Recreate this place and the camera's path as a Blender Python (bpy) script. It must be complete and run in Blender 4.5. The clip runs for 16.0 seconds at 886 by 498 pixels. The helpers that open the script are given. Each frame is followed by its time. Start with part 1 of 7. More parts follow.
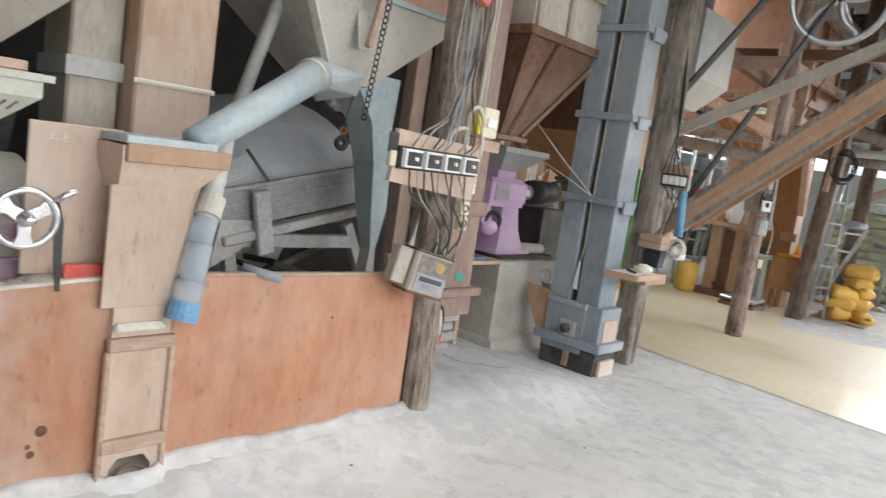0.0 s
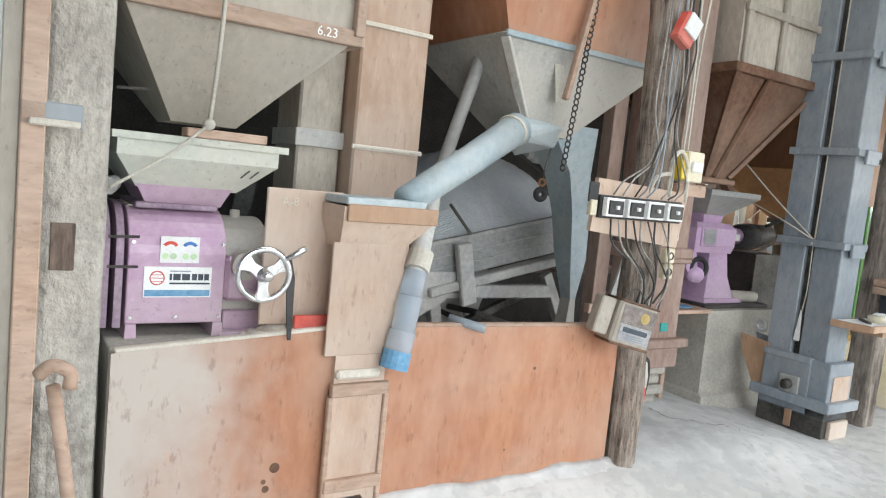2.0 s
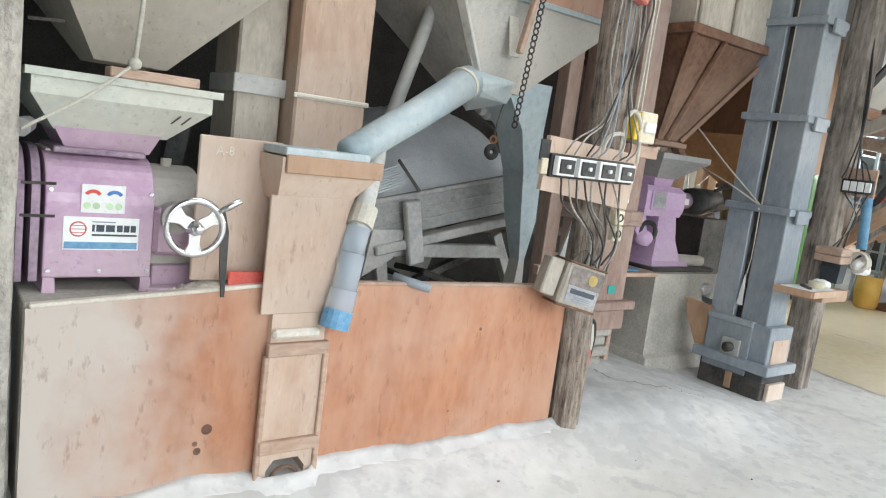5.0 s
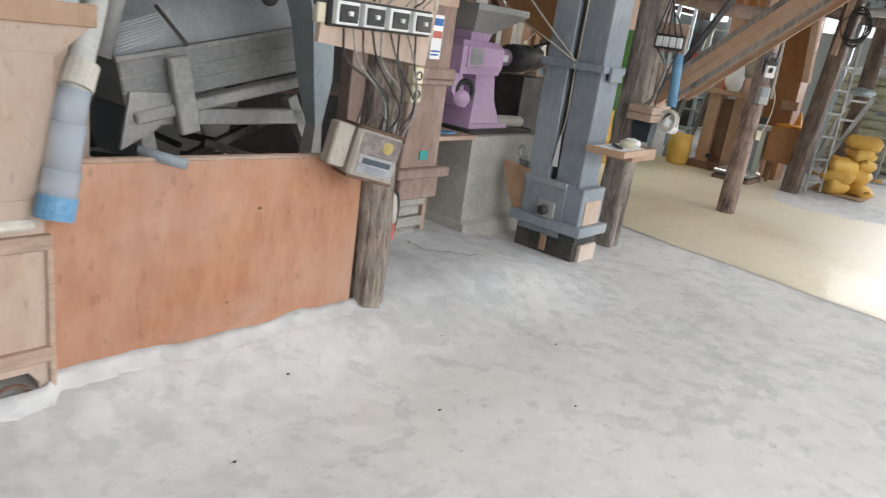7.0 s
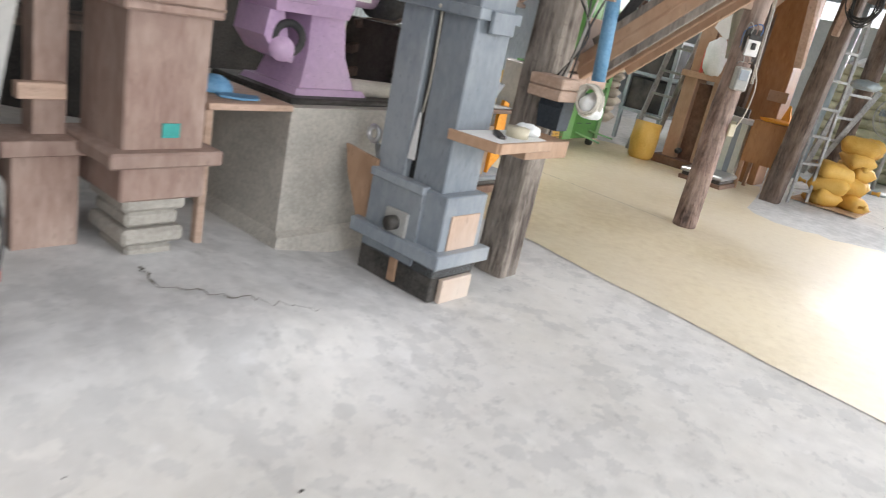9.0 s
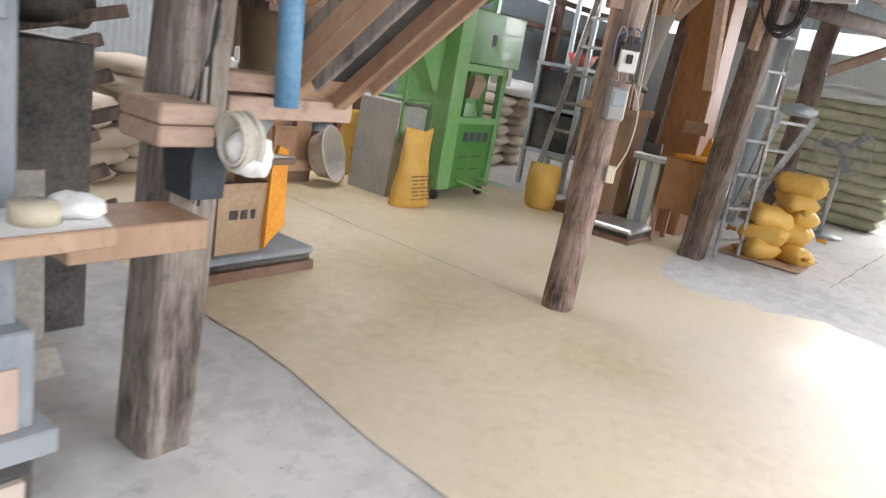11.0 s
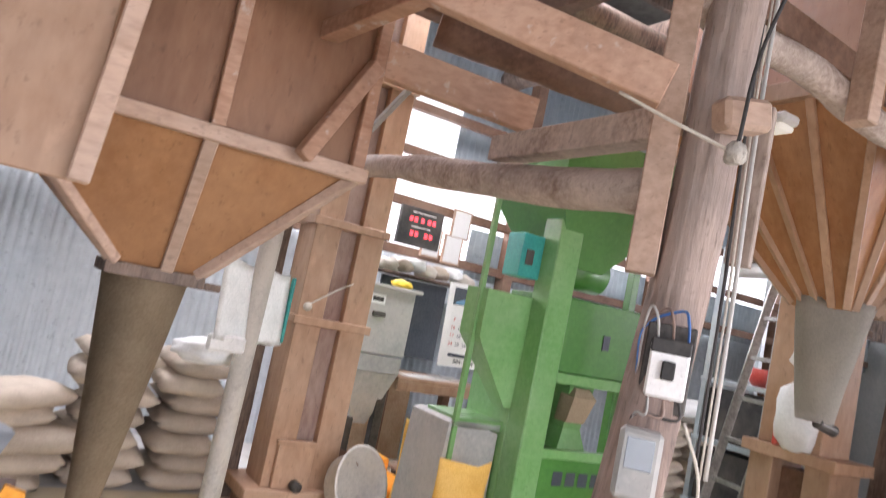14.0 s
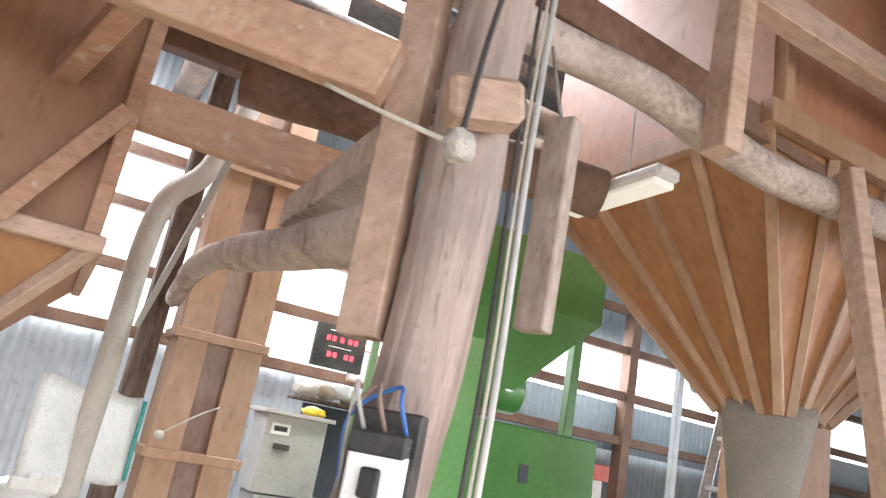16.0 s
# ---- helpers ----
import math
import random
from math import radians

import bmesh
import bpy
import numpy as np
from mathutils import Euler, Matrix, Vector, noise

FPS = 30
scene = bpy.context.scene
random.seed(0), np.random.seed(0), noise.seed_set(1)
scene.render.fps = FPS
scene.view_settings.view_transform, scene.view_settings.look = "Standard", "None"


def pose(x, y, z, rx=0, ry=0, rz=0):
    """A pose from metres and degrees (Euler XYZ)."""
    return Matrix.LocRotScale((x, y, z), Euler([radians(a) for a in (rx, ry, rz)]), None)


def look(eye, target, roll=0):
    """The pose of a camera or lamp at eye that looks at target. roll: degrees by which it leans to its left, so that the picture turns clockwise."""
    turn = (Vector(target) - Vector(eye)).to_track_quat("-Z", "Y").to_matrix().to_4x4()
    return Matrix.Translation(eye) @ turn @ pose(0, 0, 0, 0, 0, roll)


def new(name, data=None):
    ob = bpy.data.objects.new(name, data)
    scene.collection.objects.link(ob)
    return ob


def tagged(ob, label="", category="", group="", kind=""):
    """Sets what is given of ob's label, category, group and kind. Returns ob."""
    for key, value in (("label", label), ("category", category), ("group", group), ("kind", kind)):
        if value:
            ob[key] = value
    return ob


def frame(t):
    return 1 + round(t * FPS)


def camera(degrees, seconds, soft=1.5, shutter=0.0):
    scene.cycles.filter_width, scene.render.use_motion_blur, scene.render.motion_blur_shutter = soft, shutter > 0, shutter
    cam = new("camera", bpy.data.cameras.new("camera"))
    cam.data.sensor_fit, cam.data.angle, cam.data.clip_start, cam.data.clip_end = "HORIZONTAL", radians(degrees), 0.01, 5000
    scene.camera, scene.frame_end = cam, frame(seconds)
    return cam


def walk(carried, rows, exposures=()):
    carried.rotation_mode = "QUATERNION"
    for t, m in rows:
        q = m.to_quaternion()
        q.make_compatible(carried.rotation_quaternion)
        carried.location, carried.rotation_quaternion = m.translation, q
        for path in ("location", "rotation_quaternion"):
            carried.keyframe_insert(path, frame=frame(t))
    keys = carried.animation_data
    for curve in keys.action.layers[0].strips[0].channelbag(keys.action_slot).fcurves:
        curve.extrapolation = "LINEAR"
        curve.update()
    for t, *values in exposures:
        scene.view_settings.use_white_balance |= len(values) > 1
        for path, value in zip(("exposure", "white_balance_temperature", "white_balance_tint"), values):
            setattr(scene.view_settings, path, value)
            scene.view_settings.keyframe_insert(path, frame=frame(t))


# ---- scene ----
# ---------------------------------------------------------------- camera and walk
cam = camera(63.2, 16.0, soft=1.1, shutter=0.4)
PATH = [
    (0, 0.020, -0.007, 1.479, -0.62, -7.33, 8.43),
    (0.5, 0.005, -0.020, 1.492, 5.07, -6.26, 7.74),
    (1, -0.007, -0.034, 1.497, 10.62, -5.29, 6.64),
    (1.5, -0.012, -0.044, 1.496, 13.90, -5.29, 7.25),
    (2, -0.009, -0.033, 1.489, 15.19, -5.44, 5.74),
    (2.5, -0.003, -0.001, 1.485, 13.91, -7.12, 5.64),
    (3, 0.004, 0.045, 1.475, 9.42, -7.30, 8.45),
    (5.5, -0.002, 0.095, 1.465, 11.63, -9.00, 7.46),
    (6, -0.032, 0.267, 1.420, 11.07, -12.84, 8.89),
    (6.5, 0.118, 0.345, 1.366, 4.19, -16.93, 6.10),
    (7, 0.210, 0.491, 1.459, -2.63, -17.26, 8.27),
    (7.5, 0.337, 0.807, 1.444, -3.73, -16.43, 10.56),
    (8, 0.533, 1.217, 1.414, -5.08, -16.19, 9.75),
    (8.5, 0.864, 1.605, 1.411, -2.32, -15.79, 12.56),
    (9, 1.129, 2.154, 1.344, -3.94, -18.87, 11.89),
    (9.5, 1.453, 2.604, 1.371, -4.98, -18.83, 9.76),
    (10, 1.734, 3.096, 1.340, -7.60, -18.80, 10.03),
    (12.5, 3.128, 4.726, 1.323, -1.14, -7.24, 9.54),
    (13, 3.329, 5.163, 1.339, -1.35, -6.75, 8.44),
    (13.5, 3.454, 5.470, 1.398, 7.63, -3.15, 4.92),
    (14, 3.540, 5.849, 1.491, 18.69, 4.99, 11.56),
    (14.5, 3.638, 6.018, 1.482, 20.37, 8.74, 10.39),
    (15, 3.720, 6.278, 1.509, 17.95, 11.55, 12.23),
    (15.5, 3.895, 6.535, 1.523, 20.58, 14.68, 14.80),
    (16, 4.060, 6.725, 1.525, 21.96, 15.77, 10.60),
]
walk(cam, [(t, Matrix.Translation((x, y, z)) @ pose(0, 0, 0, 0, 0, yaw) @ pose(0, 0, 0, 90 + pitch, 0, 0) @ pose(0, 0, 0, 0, 0, roll))
           for t, x, y, z, yaw, pitch, roll in PATH],
     exposures=[(0.0, -0.52, 6600, 10), (1.0, -0.3, 6450, 8), (2.5, -0.38, 6400, 7), (3.2, -0.46, 6450, 8), (5.5, -0.3, 6400, 6), (6.4, -0.6, 6450, 8), (7.0, -0.66, 6550, 10), (8.5, -0.58, 6600, 12), (9.0, -0.32, 6600, 12), (9.5, -0.6, 6600, 13), (10.0, -0.48, 6650, 14), (12.5, -0.42, 6500, 16), (13.5, -0.2, 6500, 20), (14.2, -0.1, 6500, 22), (15.0, 0.1, 6500, 20), (16.0, 0.1, 6500, 16)])

# ---------------------------------------------------------------- world and light
# The hall's own axes: x along the row of posts, y to the machines' side, z up.
HALL = pose(0, 3.75, 0, 0, 0, 48.7)

world = bpy.data.worlds.new("sky")
scene.world = world
world.use_nodes = True
wn = world.node_tree.nodes
sky = wn.new("ShaderNodeTexSky")
sky.sky_type = "NISHITA"
sky.sun_disc = False
sky.sun_elevation = radians(60)
sky.sun_rotation = radians(120)
wn["Background"].inputs["Strength"].default_value = 0.14
world.node_tree.links.new(sky.outputs[0], wn["Background"].inputs[0])

sun = new("sun", bpy.data.lights.new("sun", "SUN"))
sun.data.energy, sun.data.angle, sun.data.color = 1.6, radians(0.6), (1.0, 0.95, 0.87)
sun.matrix_world = look((0, 0, 0), (-math.sin(radians(120)) * 0.67, -math.cos(radians(120)) * 0.67, -1.16))


def opening_light(name, at, to, w, h, energy, spread=180):
    lamp = new(name, bpy.data.lights.new(name, "AREA"))
    lamp.data.shape, lamp.data.size, lamp.data.size_y = "RECTANGLE", w, h
    lamp.data.energy, lamp.data.color, lamp.data.spread = energy, (0.95, 0.97, 1.0), radians(spread)
    lamp.matrix_world = look(HALL @ Vector(at), HALL @ Vector(to))


opening_light("daylight_side_front", (-1.5, -4.9, 1.9), (-1.5, -1.0, -0.3), 5.2, 2.8, 165, 130)
opening_light("daylight_side_back", (5.6, -4.9, 1.9), (4.8, -2.1, -0.4), 6.2, 2.8, 255, 125)
opening_light("daylight_end", (15.3, -1.5, 2.2), (8, 0, 0.0), 4.5, 2.0, 520, 130)
opening_light("daylight_left_strip", (8.0, 5.6, 2.8), (8.0, 2.0, 0.2), 8.0, 0.8, 300)
# overhead fills added to brighten the hall; their roof gaps are assumed
opening_light("fill_roof_left", (4.6, 4.2, 4.6), (4.6, 4.2, 0), 2.0, 1.2, 130)
opening_light("fill_roof_aisle", (-0.3, -1.5, 4.66), (-0.3, -1.5, 0), 4.8, 0.95, 150)
opening_light("fill_roof_loft", (6.4, 2.75, 4.66), (6.4, 2.75, 0), 1.3, 1.0, 170)

# ---------------------------------------------------------------- materials
MATS = {}


def nodes_of(mat):
    mat.use_nodes = True
    return mat.node_tree.nodes, mat.node_tree.links


def surface(name, low, high, scale=6.0, rough=0.75, metal=0.0, bump=0.25, fine=60.0, stretch=(1, 1, 1), dust=0.0,
            dust_col=(0.62, 0.56, 0.47), spots=0.0, spot_col=(0.1, 0.08, 0.06), vary=0.12, coat=0.0, relief=0.006, wash=None, flecks=0.35, scuff=None):
    """Two-scale procedural surface: broad patches and fine grain between two colours, with flour dust and dark spots."""
    mat = bpy.data.materials.new(name)
    ns, ln = nodes_of(mat)
    bsdf = ns["Principled BSDF"]
    tc = ns.new("ShaderNodeTexCoord")
    mp = ns.new("ShaderNodeMapping")
    mp.inputs["Scale"].default_value = stretch
    ln.new(tc.outputs["Object"], mp.inputs["Vector"])
    info = ns.new("ShaderNodeObjectInfo")
    add = ns.new("ShaderNodeVectorMath")
    add.operation = "ADD"
    ln.new(mp.outputs[0], add.inputs[0])
    ln.new(info.outputs["Random"], add.inputs[1])

    def tex(sc, detail, vec):
        n = ns.new("ShaderNodeTexNoise")
        n.inputs["Scale"].default_value = sc
        n.inputs["Detail"].default_value = detail
        n.inputs["Roughness"].default_value = 0.6
        ln.new(vec, n.inputs["Vector"])
        return n.outputs["Fac"]

    broad, grain = tex(scale, 4, add.outputs[0]), tex(fine, 3, add.outputs[0])
    ramp = ns.new("ShaderNodeMapRange")
    ramp.inputs["From Min"].default_value, ramp.inputs["From Max"].default_value = 0.38, 0.62
    both = ns.new("ShaderNodeMath")
    both.operation = "MULTIPLY_ADD"
    both.inputs[1].default_value = 0.45
    ln.new(grain, both.inputs[0])
    half = ns.new("ShaderNodeMath")
    half.operation = "MULTIPLY"
    half.inputs[1].default_value = 0.55
    ln.new(broad, half.inputs[0])
    ln.new(half.outputs[0], both.inputs[2])
    ln.new(both.outputs[0], ramp.inputs["Value"])

    def mix(fac, a, b):
        n = ns.new("ShaderNodeMix")
        n.data_type = "RGBA"
        for sock, val in ((n.inputs["Factor"], fac), (n.inputs[6], a), (n.inputs[7], b)):
            if isinstance(val, (tuple, float)):
                sock.default_value = (*val, 1) if isinstance(val, tuple) else val
            else:
                ln.new(val, sock)
        return n.outputs[2]

    col = mix(ramp.outputs[0], low, high)
    if dust:
        d = ns.new("ShaderNodeMapRange")
        d.inputs["From Min"].default_value, d.inputs["From Max"].default_value = 0.42, 0.62
        d.inputs["To Max"].default_value = dust
        ln.new(tex(scale * 0.35, 6, tc.outputs["Object"]), d.inputs["Value"])
        col = mix(d.outputs[0], col, dust_col)
    if spots:
        s = ns.new("ShaderNodeMapRange")
        s.inputs["From Min"].default_value, s.inputs["From Max"].default_value = 0.6, 0.68
        s.inputs["To Max"].default_value = spots
        ln.new(tex(scale * 3.1, 5, tc.outputs["Object"]), s.inputs["Value"])
        col = mix(s.outputs[0], col, spot_col)
    if scuff:
        # worn patches with ragged rims, gathered in a few places: (scale, amount, colour, how much of the floor)
        sc, amount, scol, cover = scuff
        near, far = tex(sc, 9, tc.outputs["Object"]), tex(sc * 0.22, 3, tc.outputs["Object"])
        both_s = ns.new("ShaderNodeMath")
        both_s.operation = "MULTIPLY_ADD"
        both_s.inputs[1].default_value = 0.7
        ln.new(far, both_s.inputs[0])
        ln.new(near, both_s.inputs[2])
        w = ns.new("ShaderNodeMapRange")
        w.inputs["From Min"].default_value, w.inputs["From Max"].default_value = cover, cover + 0.05
        w.inputs["To Max"].default_value = amount
        ln.new(both_s.outputs[0], w.inputs["Value"])
        col = mix(w.outputs[0], col, scol)
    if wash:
        # flour on the panel, paler top of the log: (axis, from, to, amount, colour)
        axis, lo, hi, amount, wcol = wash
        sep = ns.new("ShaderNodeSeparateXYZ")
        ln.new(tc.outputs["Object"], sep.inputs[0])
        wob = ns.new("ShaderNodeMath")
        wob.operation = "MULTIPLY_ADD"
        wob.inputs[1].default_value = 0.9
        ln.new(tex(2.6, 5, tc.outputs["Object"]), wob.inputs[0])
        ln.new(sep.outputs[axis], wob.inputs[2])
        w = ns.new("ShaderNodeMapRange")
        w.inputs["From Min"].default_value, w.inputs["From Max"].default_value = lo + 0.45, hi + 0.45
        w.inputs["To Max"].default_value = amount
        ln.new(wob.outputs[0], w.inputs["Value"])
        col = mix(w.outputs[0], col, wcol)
    # fine dark flecks and pale rubbed flecks over everything
    for sc, lo, hi, amount, fcol in ((fine * 1.9, 0.6, 0.7, flecks, tuple(0.45 * c for c in low)), (fine * 0.8, 0.63, 0.72, flecks * 0.8, tuple(min(0.9, 1.25 * c + 0.03) for c in high))):
        f = ns.new("ShaderNodeMapRange")
        f.inputs["From Min"].default_value, f.inputs["From Max"].default_value = lo, hi
        f.inputs["To Max"].default_value = amount
        ln.new(tex(sc, 4, add.outputs[0]), f.inputs["Value"])
        col = mix(f.outputs[0], col, fcol)
    hsv = ns.new("ShaderNodeHueSaturation")
    val = ns.new("ShaderNodeMapRange")
    val.inputs["To Min"].default_value, val.inputs["To Max"].default_value = 1 - vary, 1 + vary
    ln.new(info.outputs["Random"], val.inputs["Value"])
    ln.new(val.outputs[0], hsv.inputs["Value"])
    ln.new(col, hsv.inputs["Color"])
    ln.new(hsv.outputs[0], bsdf.inputs["Base Color"])
    rr = ns.new("ShaderNodeMapRange")
    rr.inputs["To Min"].default_value, rr.inputs["To Max"].default_value = max(0.05, rough - 0.12), min(1, rough + 0.12)
    ln.new(broad, rr.inputs["Value"])
    ln.new(rr.outputs[0], bsdf.inputs["Roughness"])
    bsdf.inputs["Metallic"].default_value = metal
    bsdf.inputs["Coat Weight"].default_value = coat
    if bump:
        b = ns.new("ShaderNodeBump")
        b.inputs["Strength"].default_value = bump
        b.inputs["Distance"].default_value = relief
        ln.new(both.outputs[0], b.inputs["Height"])
        ln.new(b.outputs[0], bsdf.inputs["Normal"])
    MATS[name] = mat
    return mat


def glow(name, colour, strength):
    mat = bpy.data.materials.new(name)
    ns, ln = nodes_of(mat)
    ns["Principled BSDF"].inputs["Base Color"].default_value = (*colour, 1)
    ns["Principled BSDF"].inputs["Emission Color"].default_value = (*colour, 1)
    ns["Principled BSDF"].inputs["Emission Strength"].default_value = strength
    MATS[name] = mat
    return mat


def clear(name, colour, rough=0.1, alpha=0.4):
    mat = bpy.data.materials.new(name)
    ns, ln = nodes_of(mat)
    b = ns["Principled BSDF"]
    b.inputs["Base Color"].default_value = (*colour, 1)
    b.inputs["Roughness"].default_value = rough
    b.inputs["Transmission Weight"].default_value = 1 - alpha
    b.inputs["IOR"].default_value = 1.1
    MATS[name] = mat
    return mat


concrete = surface("concrete", (0.5, 0.5, 0.492), (0.72, 0.715, 0.7), 0.9, 0.85, bump=0.4, relief=0.008, fine=9, spots=0.2, spot_col=(0.34, 0.34, 0.335), dust=0.6, dust_col=(0.7, 0.67, 0.6), vary=0.0, flecks=0.22, scuff=(8.0, 0.3, (0.4, 0.405, 0.4), 0.9))
yellow_floor = surface("yellow_floor", (0.62, 0.51, 0.31), (0.77, 0.67, 0.46), 0.7, 0.48, bump=0.12, fine=14, dust=0.6, dust_col=(0.82, 0.75, 0.63), vary=0.0, spots=0.12, spot_col=(0.5, 0.42, 0.3), flecks=0.1, coat=0.04)
flour = surface("flour", (0.62, 0.56, 0.47), (0.76, 0.71, 0.62), 9, 0.95, bump=0.4, fine=80)
block = surface("block", (0.34, 0.32, 0.28), (0.5, 0.47, 0.41), 4, 0.9, bump=0.4, fine=50)
# near-black: the deep shade behind the machines is put into this colour
shade_block = surface("shade_block", (0.03, 0.028, 0.026), (0.075, 0.07, 0.065), 3, 0.95, bump=0.4)
ply_red = surface("ply_red", (0.4, 0.165, 0.085), (0.52, 0.26, 0.15), 1.7, 0.5, bump=0.08, fine=18, stretch=(1, 1, 0.35), dust=0.65, dust_col=(0.56, 0.42, 0.33), spots=0.15)
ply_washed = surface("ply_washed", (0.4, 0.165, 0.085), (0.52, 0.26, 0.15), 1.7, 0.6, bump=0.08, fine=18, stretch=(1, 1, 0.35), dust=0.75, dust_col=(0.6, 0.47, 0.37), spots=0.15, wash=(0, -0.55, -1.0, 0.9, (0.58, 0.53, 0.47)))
ply_pale = surface("ply_pale", (0.46, 0.31, 0.22), (0.58, 0.43, 0.33), 2.2, 0.6, bump=0.1, fine=25, stretch=(1, 1, 0.3), dust=0.85, dust_col=(0.62, 0.54, 0.46))
ply_orange = surface("ply_orange", (0.31, 0.13, 0.045), (0.43, 0.21, 0.085), 2.5, 0.55, bump=0.1, fine=22, stretch=(1, 1, 0.3), dust=0.3, dust_col=(0.44, 0.29, 0.18))
ply_tan = surface("ply_tan", (0.35, 0.2, 0.115), (0.47, 0.295, 0.185), 1.6, 0.55, bump=0.08, fine=20, stretch=(1, 1, 0.4), dust=0.25)
ply_dusty = surface("ply_dusty", (0.35, 0.31, 0.255), (0.52, 0.47, 0.4), 2.4, 0.8, bump=0.15, fine=30, stretch=(1, 1, 0.4), dust=0.6, dust_col=(0.5, 0.45, 0.38))
timber = surface("timber", (0.38, 0.25, 0.175), (0.54, 0.375, 0.28), 5, 0.65, bump=0.2, fine=40, stretch=(0.3, 1, 1), dust=0.3, dust_col=(0.55, 0.46, 0.39), spots=0.3)
old_wood = surface("old_wood", (0.05, 0.033, 0.026), (0.22, 0.155, 0.118), 9, 0.8, bump=0.8, fine=55, relief=0.015, stretch=(1, 1, 0.18), dust=0.3, dust_col=(0.36, 0.3, 0.25))
pale_log = surface("pale_log", (0.26, 0.185, 0.145), (0.58, 0.48, 0.41), 7, 0.85, bump=0.7, fine=45, relief=0.02, dust=0.6, dust_col=(0.58, 0.5, 0.44), spots=0.3)
weathered = surface("weathered", (0.075, 0.058, 0.048), (0.34, 0.29, 0.245), 9, 0.9, bump=0.9, fine=50, relief=0.02, stretch=(1, 1, 0.16), dust=0.4, dust_col=(0.46, 0.41, 0.35), spots=0.4)
worn_alu = surface("worn_alu", (0.26, 0.26, 0.255), (0.5, 0.5, 0.49), 9, 0.45, metal=0.5, bump=0.1, spots=0.4)
bark = surface("bark", (0.045, 0.032, 0.026), (0.4, 0.32, 0.26), 20, 0.9, bump=1.0, fine=70, stretch=(1, 1, 0.13), dust=0.45, dust_col=(0.44, 0.39, 0.33), spots=0.6, spot_col=(0.05, 0.035, 0.03), relief=0.03)
grey_post = surface("grey_post", (0.3, 0.275, 0.24), (0.56, 0.53, 0.47), 7, 0.9, relief=0.03, dust=0.4, dust_col=(0.62, 0.57, 0.49), spots=0.4, bump=1.0, fine=40, stretch=(1, 1, 0.75))
hewn = surface("hewn", (0.045, 0.027, 0.021), (0.33, 0.22, 0.175), 14, 0.75, bump=0.7, fine=50, stretch=(1, 1, 0.12), relief=0.02, dust=0.45, dust_col=(0.46, 0.35, 0.29), spots=0.5, spot_col=(0.09, 0.05, 0.04))
# wash blends in a paler tone with height, full from about 2 m
hewn_pale_top = surface("hewn_pale_top", (0.055, 0.035, 0.028), (0.34, 0.23, 0.185), 14, 0.78, bump=0.7, fine=50, stretch=(1, 1, 0.12), relief=0.02, dust=0.45, dust_col=(0.46, 0.35, 0.29), spots=0.5, spot_col=(0.09, 0.05, 0.04), wash=(2, 0.8, 2.0, 0.5, (0.47, 0.39, 0.345)))
loft_timber = surface("loft_timber", (0.36, 0.185, 0.11), (0.54, 0.325, 0.215), 5, 0.65, bump=0.2, fine=40, stretch=(0.3, 1, 1), dust=0.25, dust_col=(0.55, 0.44, 0.36), spots=0.5, spot_col=(0.64, 0.6, 0.55))
weathered_pale = surface("weathered_pale", (0.24, 0.18, 0.145), (0.5, 0.4, 0.33), 6, 0.85, bump=0.5, fine=45, relief=0.012, stretch=(1, 1, 0.3), dust=0.5, dust_col=(0.58, 0.5, 0.44), spots=0.4, spot_col=(0.14, 0.1, 0.08))
joint_dirt = surface("joint_dirt", (0.08, 0.07, 0.055), (0.2, 0.18, 0.15), 9, 0.95)
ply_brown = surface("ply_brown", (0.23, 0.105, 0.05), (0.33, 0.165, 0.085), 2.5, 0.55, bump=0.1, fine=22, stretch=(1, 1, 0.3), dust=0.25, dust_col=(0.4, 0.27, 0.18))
dusty_wire = surface("dusty_wire", (0.2, 0.185, 0.165), (0.4, 0.375, 0.34), 9, 0.8, bump=0.1)
rust_wood = surface("rust_wood", (0.1, 0.046, 0.026), (0.2, 0.105, 0.064), 3, 0.7, bump=0.15, fine=30, dust=0.35, dust_col=(0.38, 0.28, 0.21))
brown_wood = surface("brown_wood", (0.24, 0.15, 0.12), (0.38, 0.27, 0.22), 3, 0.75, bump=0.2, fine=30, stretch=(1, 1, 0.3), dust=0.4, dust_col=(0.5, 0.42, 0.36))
grey_paint = surface("grey_paint", (0.2, 0.235, 0.27), (0.29, 0.325, 0.355), 3, 0.45, bump=0.1, fine=30, dust=0.4, dust_col=(0.46, 0.47, 0.46), stretch=(1, 1, 0.4))
grey_steel = surface("grey_steel", (0.34, 0.35, 0.34), (0.47, 0.47, 0.45), 4, 0.5, bump=0.1, fine=30, dust=0.8, dust_col=(0.53, 0.5, 0.45))
blue_grey = surface("blue_grey", (0.3, 0.38, 0.42), (0.42, 0.5, 0.53), 4, 0.4, bump=0.06, fine=30, dust=0.4, dust_col=(0.58, 0.56, 0.5))
pink = surface("pink", (0.5, 0.31, 0.46), (0.63, 0.43, 0.58), 3, 0.35, bump=0.06, fine=30, dust=0.55, dust_col=(0.56, 0.46, 0.46), coat=0.2)
dark_pink = surface("dark_pink", (0.2, 0.13, 0.19), (0.4, 0.29, 0.37), 6, 0.55, bump=0.15, fine=40, dust=0.4, dust_col=(0.5, 0.45, 0.42))
pale_dot = surface("pale_dot", (0.45, 0.62, 0.36), (0.55, 0.7, 0.45), 6, 0.6, bump=0.0)
